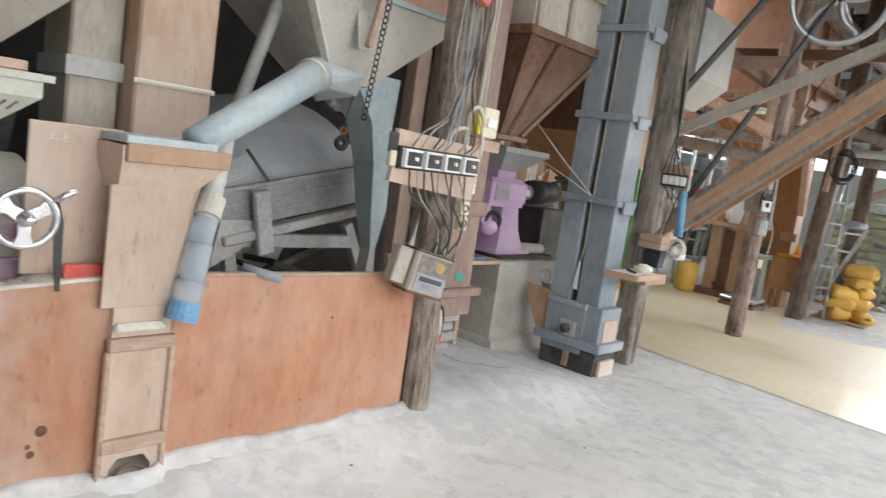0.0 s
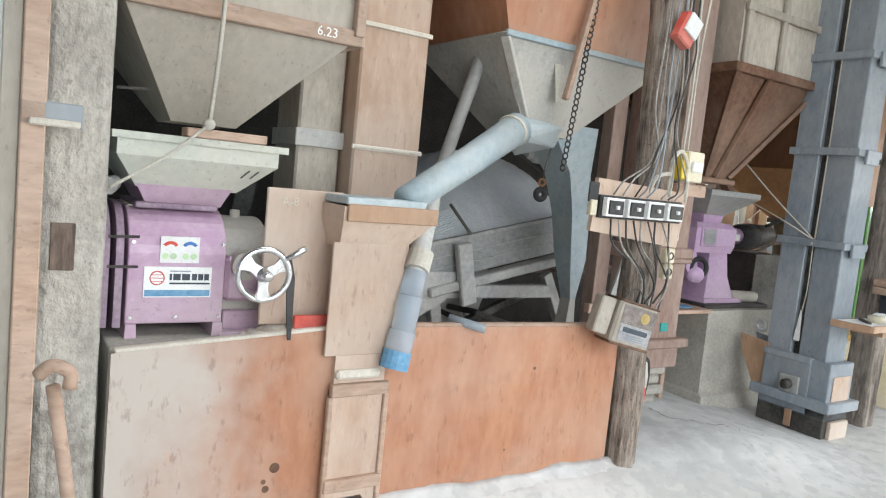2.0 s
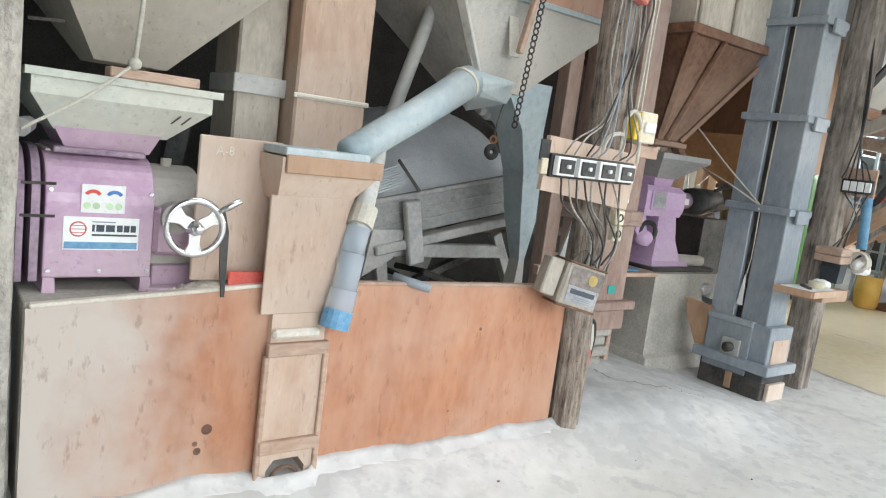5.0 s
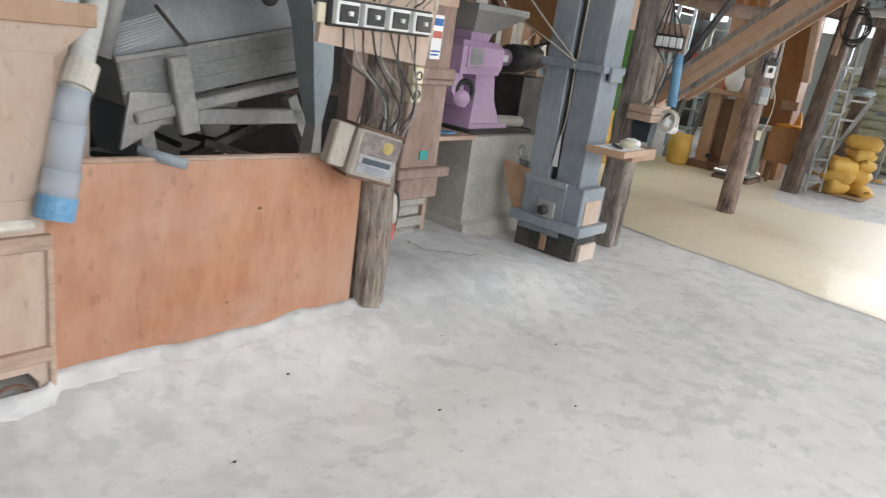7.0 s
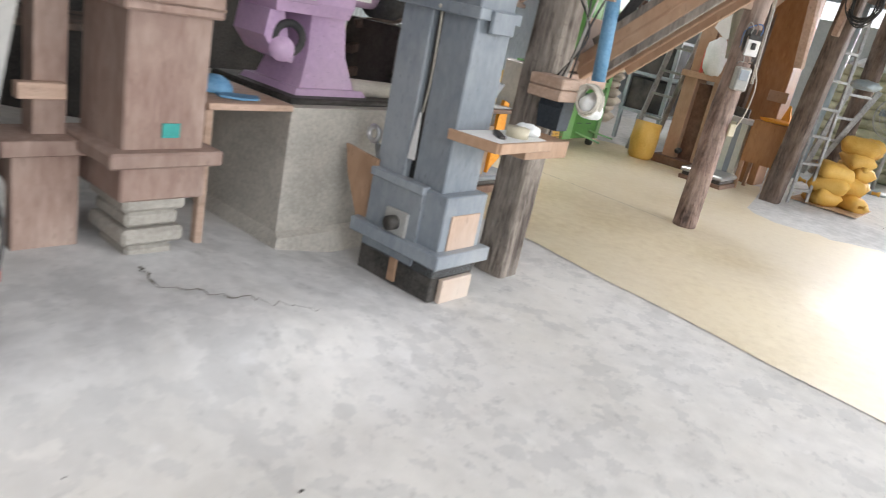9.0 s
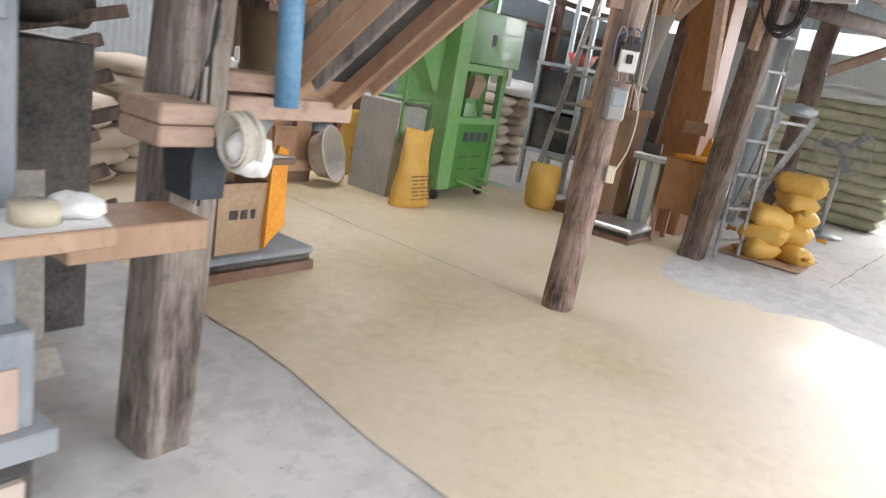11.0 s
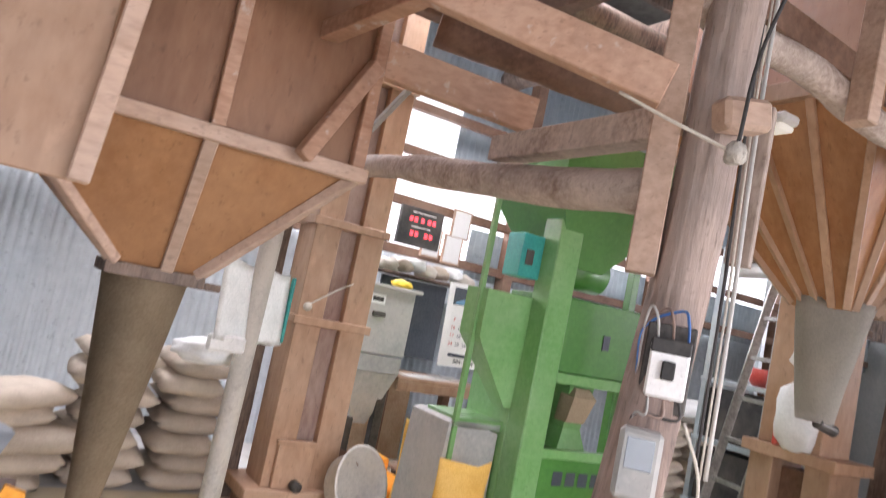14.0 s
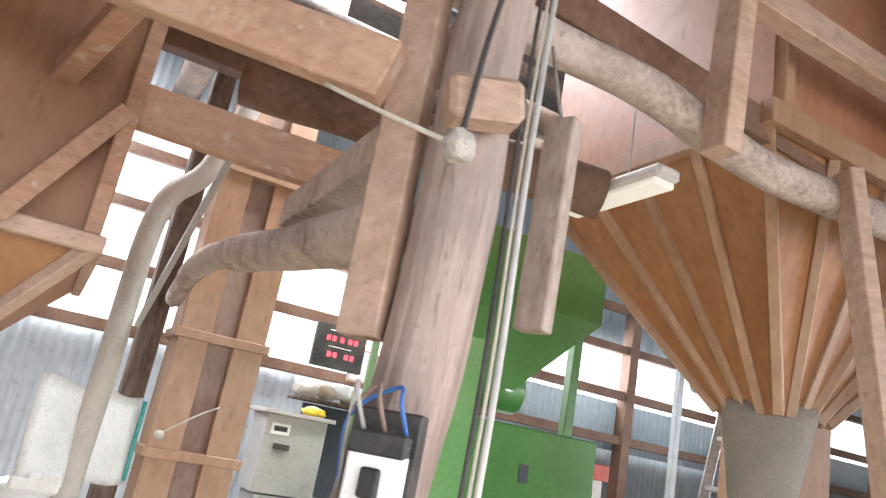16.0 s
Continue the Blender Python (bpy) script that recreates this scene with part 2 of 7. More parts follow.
lilac = surface("lilac", (0.52, 0.35, 0.54), (0.63, 0.44, 0.63), 3, 0.45, bump=0.05, fine=30, dust=0.35, dust_col=(0.58, 0.46, 0.5), coat=0.2)
pale_green = surface("pale_green", (0.44, 0.48, 0.42), (0.58, 0.61, 0.53), 3, 0.5, bump=0.06, fine=30, dust=0.6)
green = surface("green", (0.05, 0.2, 0.035), (0.075, 0.27, 0.05), 2.5, 0.38, bump=0.04, fine=30, dust=0.1, dust_col=(0.3, 0.42, 0.25), coat=0.2)
green_light = surface("green_light", (0.13, 0.35, 0.1), (0.2, 0.43, 0.16), 2.5, 0.35, bump=0.04, fine=30, dust=0.3, dust_col=(0.4, 0.56, 0.36), coat=0.2)
teal = surface("teal", (0.02, 0.3, 0.27), (0.04, 0.4, 0.35), 4, 0.5, bump=0.0)
black = surface("black", (0.012, 0.012, 0.013), (0.035, 0.035, 0.035), 6, 0.6, bump=0.1, dust=0.15)
rubber = surface("rubber", (0.018, 0.018, 0.018), (0.05, 0.05, 0.05), 8, 0.75, bump=0.2, dust=0.2, dust_col=(0.2, 0.18, 0.16))
chrome = surface("chrome", (0.62, 0.62, 0.62), (0.8, 0.8, 0.8), 6, 0.25, metal=1.0, bump=0.05)
alu = surface("alu", (0.5, 0.51, 0.52), (0.68, 0.69, 0.7), 6, 0.35, metal=0.85, bump=0.08)
foil = surface("foil", (0.8, 0.84, 0.88), (0.97, 0.98, 0.99), 7, 0.35, metal=0.0, bump=1.0, fine=75, relief=0.012, vary=0.0, flecks=0.5)
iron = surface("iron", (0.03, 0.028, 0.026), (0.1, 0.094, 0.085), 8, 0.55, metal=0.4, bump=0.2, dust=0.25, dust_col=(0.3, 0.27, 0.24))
corrugated = surface("corrugated", (0.46, 0.52, 0.55), (0.6, 0.65, 0.67), 1.5, 0.5, metal=0.2, bump=0.05, fine=10, dust=0.3, dust_col=(0.5, 0.47, 0.42))
wall_grey = surface("wall_grey", (0.42, 0.45, 0.45), (0.54, 0.56, 0.55), 1.5, 0.85, bump=0.25, fine=30)
roof_sheet = surface("roof_sheet", (0.06, 0.057, 0.054), (0.12, 0.115, 0.108), 1.5, 0.7, bump=0.1, fine=12)
cloth_tan = surface("cloth_tan", (0.27, 0.205, 0.13), (0.38, 0.3, 0.2), 4, 0.95, bump=0.25, fine=90)
cloth_pale = surface("cloth_pale", (0.5, 0.47, 0.4), (0.64, 0.6, 0.52), 4, 0.95, bump=0.25, fine=90)
sack_tan = surface("sack_tan", (0.44, 0.37, 0.29), (0.6, 0.52, 0.42), 6, 0.9, bump=0.5, fine=140, vary=0.15)
sack_green = surface("sack_green", (0.42, 0.41, 0.27), (0.58, 0.56, 0.4), 6, 0.9, bump=0.5, fine=140, vary=0.12)
sack_yellow = surface("sack_yellow", (0.66, 0.37, 0.06), (0.82, 0.53, 0.14), 6, 0.6, bump=0.35, fine=110, vary=0.08)
orange_cloth = surface("orange_cloth", (0.75, 0.28, 0.02), (0.88, 0.4, 0.05), 5, 0.7, bump=0.3, fine=60)
white_cloth = surface("white_cloth", (0.72, 0.74, 0.72), (0.88, 0.89, 0.87), 5, 0.7, bump=0.3, fine=60)
paper = surface("paper", (0.78, 0.78, 0.76), (0.88, 0.88, 0.86), 4, 0.7, bump=0.03)
red = surface("red", (0.5, 0.04, 0.03), (0.65, 0.08, 0.05), 5, 0.5, bump=0.05, dust=0.3)
blue = surface("blue", (0.03, 0.1, 0.35), (0.06, 0.2, 0.5), 5, 0.5, bump=0.05)
sky_blue = surface("sky_blue", (0.09, 0.25, 0.42), (0.18, 0.36, 0.53), 5, 0.5, bump=0.05)
cream = surface("cream", (0.62, 0.56, 0.4), (0.74, 0.68, 0.52), 5, 0.5, bump=0.05)
yellow = surface("yellow", (0.7, 0.5, 0.02), (0.8, 0.6, 0.05), 5, 0.5, bump=0.05)
cardboard = surface("cardboard", (0.4, 0.27, 0.16), (0.52, 0.38, 0.25), 5, 0.85, bump=0.1)
brick_col = surface("brick_col", (0.42, 0.25, 0.17), (0.58, 0.42, 0.33), 8, 0.9, bump=0.4, vary=0.2)
slate = surface("slate", (0.03, 0.045, 0.06), (0.07, 0.085, 0.1), 3, 0.6, bump=0.05)
sifter_grey = surface("sifter_grey", (0.24, 0.245, 0.24), (0.38, 0.38, 0.37), 4, 0.6, bump=0.15, fine=40, dust=0.45, dust_col=(0.4, 0.38, 0.34), spots=0.3)
sifter_pale = surface("sifter_pale", (0.3, 0.3, 0.29), (0.48, 0.47, 0.45), 4, 0.6, bump=0.12, fine=40, dust=0.6, dust_col=(0.55, 0.52, 0.47), spots=0.2)
can_dirt = surface("can_dirt", (0.1, 0.08, 0.075), (0.26, 0.22, 0.2), 16, 0.7, bump=0.3, fine=60, dust=0.3, dust_col=(0.4, 0.36, 0.33), spots=0.4)
can_print = surface("can_print", (0.3, 0.3, 0.33), (0.5, 0.5, 0.52), 14, 0.7, bump=0.2, fine=60, dust=0.4, dust_col=(0.42, 0.37, 0.33), spots=0.5, spot_col=(0.2, 0.15, 0.12))
dull_yellow = surface("dull_yellow", (0.36, 0.25, 0.05), (0.5, 0.36, 0.1), 12, 0.6, bump=0.05, dust=0.3)
bottle = clear("bottle", (0.72, 0.8, 0.88), 0.2, 0.35)
dusty_steel = surface("dusty_steel", (0.42, 0.41, 0.38), (0.6, 0.58, 0.53), 4, 0.7, bump=0.15, fine=45, dust=0.85, dust_col=(0.62, 0.58, 0.51), spots=0.2)
led_red = glow("led_red", (1.0, 0.06, 0.08), 2.5)
tube_white = glow("tube_white", (0.95, 0.95, 0.85), 0.35)
frosted = bpy.data.materials.new("frosted")
_ns, _ln = nodes_of(frosted)
_tr = _ns.new("ShaderNodeBsdfTranslucent")
_tr.inputs["Color"].default_value = (0.75, 0.78, 0.78, 1)
_ln.new(_tr.outputs[0], _ns["Material Output"].inputs["Surface"])
MATS["frosted"] = frosted
backlight = glow("backlight", (0.95, 0.98, 1.0), 1.15)

# ---------------------------------------------------------------- mesh helpers
ORIGIN = {}


def thing(name, at, label, category, group="", kind=""):
    ob = new(name)
    ob.empty_display_size = 0.05
    ob.matrix_world = HALL @ Matrix.Translation(at)
    ORIGIN[ob.name] = Vector(at)
    return tagged(ob, label, category, group, kind)


def part(name, bm, mat, parent, label="", smooth=False):
    """Link a bmesh, given in the hall's coordinates, as one mesh under a thing or a part."""
    o = ORIGIN[parent.name]
    bmesh.ops.translate(bm, verts=bm.verts, vec=-o)
    me = bpy.data.meshes.new(name)
    bmesh.ops.recalc_face_normals(bm, faces=bm.faces)
    if smooth:
        for f in bm.faces:
            f.smooth = True
    bm.to_mesh(me)
    bm.free()
    me.materials.append(mat)
    ob = new(name, me)
    ob.parent = parent
    ORIGIN[ob.name] = o
    return tagged(ob, label)


def solo(name, bm, mat, label, category="", kind="", group="", smooth=False):
    """One mesh that is a thing by itself, its origin at the middle of its underside."""
    lo = Vector([min(v.co[k] for v in bm.verts) for k in range(3)])
    hi = Vector([max(v.co[k] for v in bm.verts) for k in range(3)])
    o = Vector(((lo.x + hi.x) / 2, (lo.y + hi.y) / 2, lo.z))
    bmesh.ops.translate(bm, verts=bm.verts, vec=-o)
    bmesh.ops.recalc_face_normals(bm, faces=bm.faces)
    if smooth:
        for f in bm.faces:
            f.smooth = True
    me = bpy.data.meshes.new(name)
    bm.to_mesh(me)
    bm.free()
    me.materials.append(mat)
    ob = new(name, me)
    ob.matrix_world = HALL @ Matrix.Translation(o)
    ORIGIN[ob.name] = o
    return tagged(ob, label, category, group, kind)


def box(x0, y0, z0, x1, y1, z1, bev=0.004, bm=None, m=None):
    bm = bm or bmesh.new()
    got = bmesh.ops.create_cube(bm, size=1.0, matrix=Matrix.LocRotScale(((x0 + x1) / 2, (y0 + y1) / 2, (z0 + z1) / 2), None, (abs(x1 - x0), abs(y1 - y0), abs(z1 - z0))))
    vs = got["verts"]
    if bev:
        es = list({e for v in vs for e in v.link_edges})
        r = bmesh.ops.bevel(bm, geom=es, offset=min(bev, 0.3 * min(abs(x1 - x0), abs(y1 - y0), abs(z1 - z0))), segments=1, affect="EDGES")
        vs = list({v for f in r["faces"] for v in f.verts} | {v for v in vs if v.is_valid})
    if m is not None:
        bmesh.ops.transform(bm, matrix=m, verts=vs)
    return bm


def beam(a, b, w, h, bm=None, roll=0.0, bev=0.004):
    """A squared timber from a to b, w wide across and h deep."""
    a, b = Vector(a), Vector(b)
    d = b - a
    q = d.to_track_quat("X", "Z").to_matrix().to_4x4()
    m = Matrix.Translation((a + b) / 2) @ q @ Matrix.Rotation(radians(roll), 4, "X")
    return box(-d.length / 2, -w / 2, -h / 2, d.length / 2, w / 2, h / 2, bev, bm, m)


def tube(points, radii, seg=12, bm=None, cap=True, rough=0.0, seed=0):
    """A round bar along points."""
    bm = bm or bmesh.new()
    pts = [Vector(p) for p in points]
    if not isinstance(radii, (list, tuple)):
        radii = [radii] * len(pts)
    rings = []
    side = None
    for i, p in enumerate(pts):
        d = (pts[min(i + 1, len(pts) - 1)] - pts[max(i - 1, 0)]).normalized()
        if side is None:
            side = d.orthogonal().normalized()
        side = (side - d * side.dot(d)).normalized()
        up = d.cross(side)
        ring = []
        for k in range(seg):
            a = 2 * math.pi * k / seg
            r = radii[i]
            if rough:
                r *= 1 + rough * noise.noise(Vector((math.cos(a) * 2 + seed, math.sin(a) * 2, i * 0.35 + seed))) + rough * 0.6 * noise.noise(Vector((math.cos(a) * 7 + seed, math.sin(a) * 7, i * 0.5)))
            ring.append(bm.verts.new(p + (side * math.cos(a) + up * math.sin(a)) * r))
        rings.append(ring)
    for a, b in zip(rings, rings[1:]):
        for k in range(seg):
            bm.faces.new((a[k], a[(k + 1) % seg], b[(k + 1) % seg], b[k]))
    if cap:
        bm.faces.new(rings[0][::-1])
        bm.faces.new(rings[-1])
    return bm


def bend(points, n=6):
    """More points along a smooth curve through the given ones."""
    p = [Vector(q) for q in points]
    p = [p[0] * 2 - p[1]] + p + [p[-1] * 2 - p[-2]]
    out = []
    for i in range(1, len(p) - 2):
        for k in range(n):
            t = k / n
            out.append(0.5 * (2 * p[i] + (p[i + 1] - p[i - 1]) * t + (2 * p[i - 1] - 5 * p[i] + 4 * p[i + 1] - p[i + 2]) * t * t + (3 * p[i] - p[i - 1] - 3 * p[i + 1] + p[i + 2]) * t ** 3))
    out.append(p[-2])
    return out


def cable(points, r=0.006, seg=6, bm=None, n=6):
    return tube(bend(points, n), r, seg, bm)


def loft(rects, bm=None, cap=True):
    """Boxes of changing size: each rect is (x0, y0, x1, y1, z)."""
    bm = bm or bmesh.new()
    rings = [[bm.verts.new((x, y, z)) for x, y in ((x0, y0), (x1, y0), (x1, y1), (x0, y1))] for x0, y0, x1, y1, z in rects]
    for a, b in zip(rings, rings[1:]):
        for k in range(4):
            bm.faces.new((a[k], a[(k + 1) % 4], b[(k + 1) % 4], b[k]))
    if cap:
        bm.faces.new(rings[0][::-1])
        bm.faces.new(rings[-1])
    return bm


def shell(rects, t=0.012):
    """Open sheet-built hopper with wall thickness."""
    bm = loft(rects, cap=False)
    bmesh.ops.recalc_face_normals(bm, faces=bm.faces)
    bmesh.ops.solidify(bm, geom=bm.faces[:], thickness=t)
    return bm


def prism(poly, axis, lo, hi, bm=None):
    """A flat outline pushed out along an axis: poly in the two other coordinates."""
    bm = bm or bmesh.new()

    def at(p, q):
        return {"x": (q, p[0], p[1]), "y": (p[0], q, p[1]), "z": (p[0], p[1], q)}[axis]

    a = [bm.verts.new(at(p, lo)) for p in poly]
    b = [bm.verts.new(at(p, hi)) for p in poly]
    n = len(poly)
    for k in range(n):
        bm.faces.new((a[k], a[(k + 1) % n], b[(k + 1) % n], b[k]))
    bm.faces.new(a[::-1])
    bm.faces.new(b)
    return bm


def ring(c, axis, r, thick, seg=28, sides=8, bm=None):
    c = Vector(c)
    a = Vector(axis).normalized()
    u = a.orthogonal().normalized()
    w = a.cross(u)
    bm = bm or bmesh.new()
    rows = []
    for i in range(seg):
        t = 2 * math.pi * i / seg
        d = u * math.cos(t) + w * math.sin(t)
        rows.append([bm.verts.new(c + d * (r + thick * math.cos(2 * math.pi * k / sides)) + a * thick * math.sin(2 * math.pi * k / sides)) for k in range(sides)])
    for i in range(seg):
        p, q = rows[i], rows[(i + 1) % seg]
        for k in range(sides):
            bm.faces.new((p[k], p[(k + 1) % sides], q[(k + 1) % sides], q[k]))
    return bm


def sack_mesh(lx, ly, lz, seed, cuts=3):
    """A filled sack lying flat: pillow with pinched seams and sagging corners."""
    bm = bmesh.new()
    nx, ny = 12, 8
    for side in (1, -1):
        grid = []
        for i in range(nx + 1):
            row = []
            for j in range(ny + 1):
                u, v = 2 * i / nx - 1, 2 * j / ny - 1
                full = ((1 - abs(u) ** 4.0) * (1 - abs(v) ** 3.6)) ** 0.5
                n = noise.noise(Vector((u * 1.7 + seed * 3.1, v * 1.7, side + seed)))
                wr = noise.noise(Vector((u * 4.3 + seed, v * 5.1, seed * 2.0 + side)))
                x = u * lx / 2 * (1 - 0.06 * abs(v) ** 2)
                y = v * ly / 2 * (1 - 0.05 * abs(u) ** 2)
                z = lz / 2 + side * lz / 2 * full * (1 + 0.18 * n + 0.13 * wr)
                if side < 0:
                    z = max(z, 0.0)
                row.append(bm.verts.new((x, y, z)))
            grid.append(row)
        for i in range(nx):
            for j in range(ny):
                bm.faces.new((grid[i][j], grid[i + 1][j], grid[i + 1][j + 1], grid[i][j + 1]))
    bmesh.ops.remove_doubles(bm, verts=bm.verts, dist=0.0015)
    return bm


def put_sack(bm, at, turn, tilt, mat, label, group, name="sack"):
    m = Matrix.Translation(at) @ pose(0, 0, 0, tilt[0], tilt[1], turn)
    bmesh.ops.transform(bm, matrix=m, verts=bm.verts)
    return solo(name, bm, mat, label, "sack", group=group, smooth=True)


def words(text, at, size, mat, parent, face="-y", name="lettering", slant=0.0):
    """Letters as a thin mesh, standing on a face that looks along -y or -x."""
    cu = bpy.data.curves.new(name, "FONT")
    cu.body, cu.size, cu.extrude, cu.align_x, cu.align_y, cu.shear = text, size, 0.0008, "CENTER", "CENTER", slant
    cu.resolution_u = 2
    tmp = bpy.data.objects.new(name, cu)
    me = bpy.data.meshes.new_from_object(tmp)
    bpy.data.objects.remove(tmp)
    me.materials.append(mat)
    ob = new(name, me)
    ob.parent = parent
    turn = {"-y": 0, "-x": -90, "+y": 180}[face]
    ob.matrix_local = Matrix.Translation(Vector(at) - ORIGIN[parent.name]) @ pose(0, 0, 0, 90, 0, turn)
    return ob


def bars(rows, mat, parent, y, name="print_bar", axis="y"):
    """Unreadable print as plain bars, each a part: rows of (x0, z0, x1, z1) on a face."""
    for a, b, c, d in rows:
        if axis == "y":
            part(name, box(a, y - 0.0015, b, c, y, d, 0), mat, parent)
        else:
            part(name, box(y - 0.0015, a, b, y, c, d, 0), mat, parent)


# ---------------------------------------------------------------- the hall
def ground(x, y):
    rise = min(1, max(0, (y + 0.55) / 0.75))
    rise = rise * rise * (3 - 2 * rise)
    fade = min(1, max(0, (2.0 - x) / 0.9))
    n = noise.noise(Vector((x * 0.9, y * 0.9, 0))) * 0.012 + noise.noise(Vector((x * 3.7, y * 3.7, 2))) * 0.006
    bank = 0.015 * max(0, 1 - abs(y + 0.06) / 0.16) * fade * (1 + noise.noise(Vector((x * 5, 0, 3))))
    return 0.15 * rise * fade + n * (0.4 + fade) + bank


def build_floor():
    bm = bmesh.new()
    xs = [-9 + i * 0.5 for i in range(12)] + [-3.0 + 0.06 * i for i in range(101)] + [3.25 + 0.25 * i for i in range(60)]
    ys = [-6 + 0.5 * i for i in range(8)] + [-2.0 + 0.06 * i for i in range(67)] + [2.25 + 0.4 * i for i in range(16)]
    grid = [[bm.verts.new((x, y, ground(x, y))) for y in ys] for x in xs]
    for i in range(len(xs) - 1):
        for j in range(len(ys) - 1):
            bm.faces.new((grid[i][j], grid[i + 1][j], grid[i + 1][j + 1], grid[i][j + 1]))
    me = bpy.data.meshes.new("floor")
    for f in bm.faces:
        f.smooth = True
    bm.to_mesh(me)
    bm.free()
    me.materials.append(concrete)
    ob = new("floor", me)
    ob.matrix_world = HALL
    tagged(ob, "worn grey concrete floor dusted with flour", "floor", kind="structure")
    # painted part of the floor
    bm = bmesh.new()
    ys = [-4.8 + 0.12 * i for i in range(71)]

    def start(y):
        return 3.345 + 0.165 * min(0.6, max(-2.2, y)) + 0.02 * noise.noise(Vector((y * 2, 0, 0)))

    def stop(y):
        base = 6.75 if y < 0.1 else 6.75 + min(1, (y - 0.1) / 0.35) * 1.55
        return base + 0.35 * noise.noise(Vector((y * 1.4, 5, 0))) + 0.1 * noise.noise(Vector((y * 6, 7, 0)))

    rows = []
    for y in ys:
        a, b = start(y), stop(y)
        rows.append([bm.verts.new((a + (b - a) * k / 40, y, 0.004 + ground(a + (b - a) * k / 40, y))) for k in range(41)])
    for p, q in zip(rows, rows[1:]):
        for k in range(40):
            bm.faces.new((p[k], p[k + 1], q[k + 1], q[k]))
    me = bpy.data.meshes.new("floor_paint")
    bm.to_mesh(me)
    bm.free()
    me.materials.append(yellow_floor)
    ob = new("floor_paint", me)
    ob.matrix_world = HALL
    tagged(ob, "dull yellow painted floor area, worn and shiny", "floor", kind="structure")
    # joints and cracks
    bm = bmesh.new()

    def crack(x0, y0, x1, y1, w, wild, seed):
        n = int(10 + 14 * math.hypot(x1 - x0, y1 - y0))
        prev = None
        for i in range(n + 1):
            t = i / n
            x, y = x0 + (x1 - x0) * t, y0 + (y1 - y0) * t
            k = wild * (noise.noise(Vector((t * 6 + seed, seed, 0))) + 0.5 * noise.noise(Vector((t * 19 + seed, seed, 4))))
            dx, dy = y1 - y0, x0 - x1
            l = math.hypot(dx, dy)
            ww = w * (0.5 + abs(noise.noise(Vector((t * 9, seed, 9)))) * 1.4)
            c = Vector((x + dx / l * k, y + dy / l * k, 0))
            z = ground(c.x, c.y) + 0.009
            a, b = bm.verts.new((c.x + dx / l * ww, c.y + dy / l * ww, z)), bm.verts.new((c.x - dx / l * ww, c.y - dy / l * ww, z))
            if prev:
                bm.faces.new((prev[0], a, b, prev[1]))
            prev = (a, b)

    crack(5.22, 0.24, 5.42, 3.0, 0.004, 0.015, 2)
    crack(0.87, 0.53, 0.84, 0.36, 0.006, 0.03, 3)
    crack(0.84, 0.36, 1.1, 0.1, 0.005, 0.06, 8)
    crack(1.1, 0.1, 1.35, 0.02, 0.003, 0.04, 9)
    crack(8.1, -0.9, 11.0, -1.0, 0.004, 0.03, 6)
    me = bpy.data.meshes.new("floor_cracks")
    bm.to_mesh(me)
    bm.free()
    me.materials.append(joint_dirt)
    ob = new("floor_cracks", me)
    ob.matrix_world = HALL
    tagged(ob, "dark cracks and joints in the concrete", "crack", kind="structure")


def sheet_wall(name, a, b, z0, z1, mat, label, pitch=0.075, depth=0.014, kind="structure"):
    """Corrugated sheets standing from a to b."""
    a, b = Vector((*a, 0)), Vector((*b, 0))
    d = b - a
    n = max(2, int(d.length / pitch * 4))
    side = Vector((-d.y, d.x, 0)).normalized()
    bm = bmesh.new()
    prev = None
    for i in range(n + 1):
        p = a + d * i / n + side * depth * math.sin(i * math.pi / 2)
        v = (bm.verts.new((p.x, p.y, z0)), bm.verts.new((p.x, p.y, z1)))
        if prev:
            bm.faces.new((prev[0], v[0], v[1], prev[1]))
        prev = v
    bmesh.ops.solidify(bm, geom=bm.faces[:], thickness=0.006)
    return solo(name, bm, mat, label, "wall", kind=kind, smooth=True)


def plain_wall(name, x0, y0, z0, x1, y1, z1, mat, label):
    return solo(name, box(x0, y0, z0, x1, y1, z1, 0.0), mat, label, "wall", kind="structure")


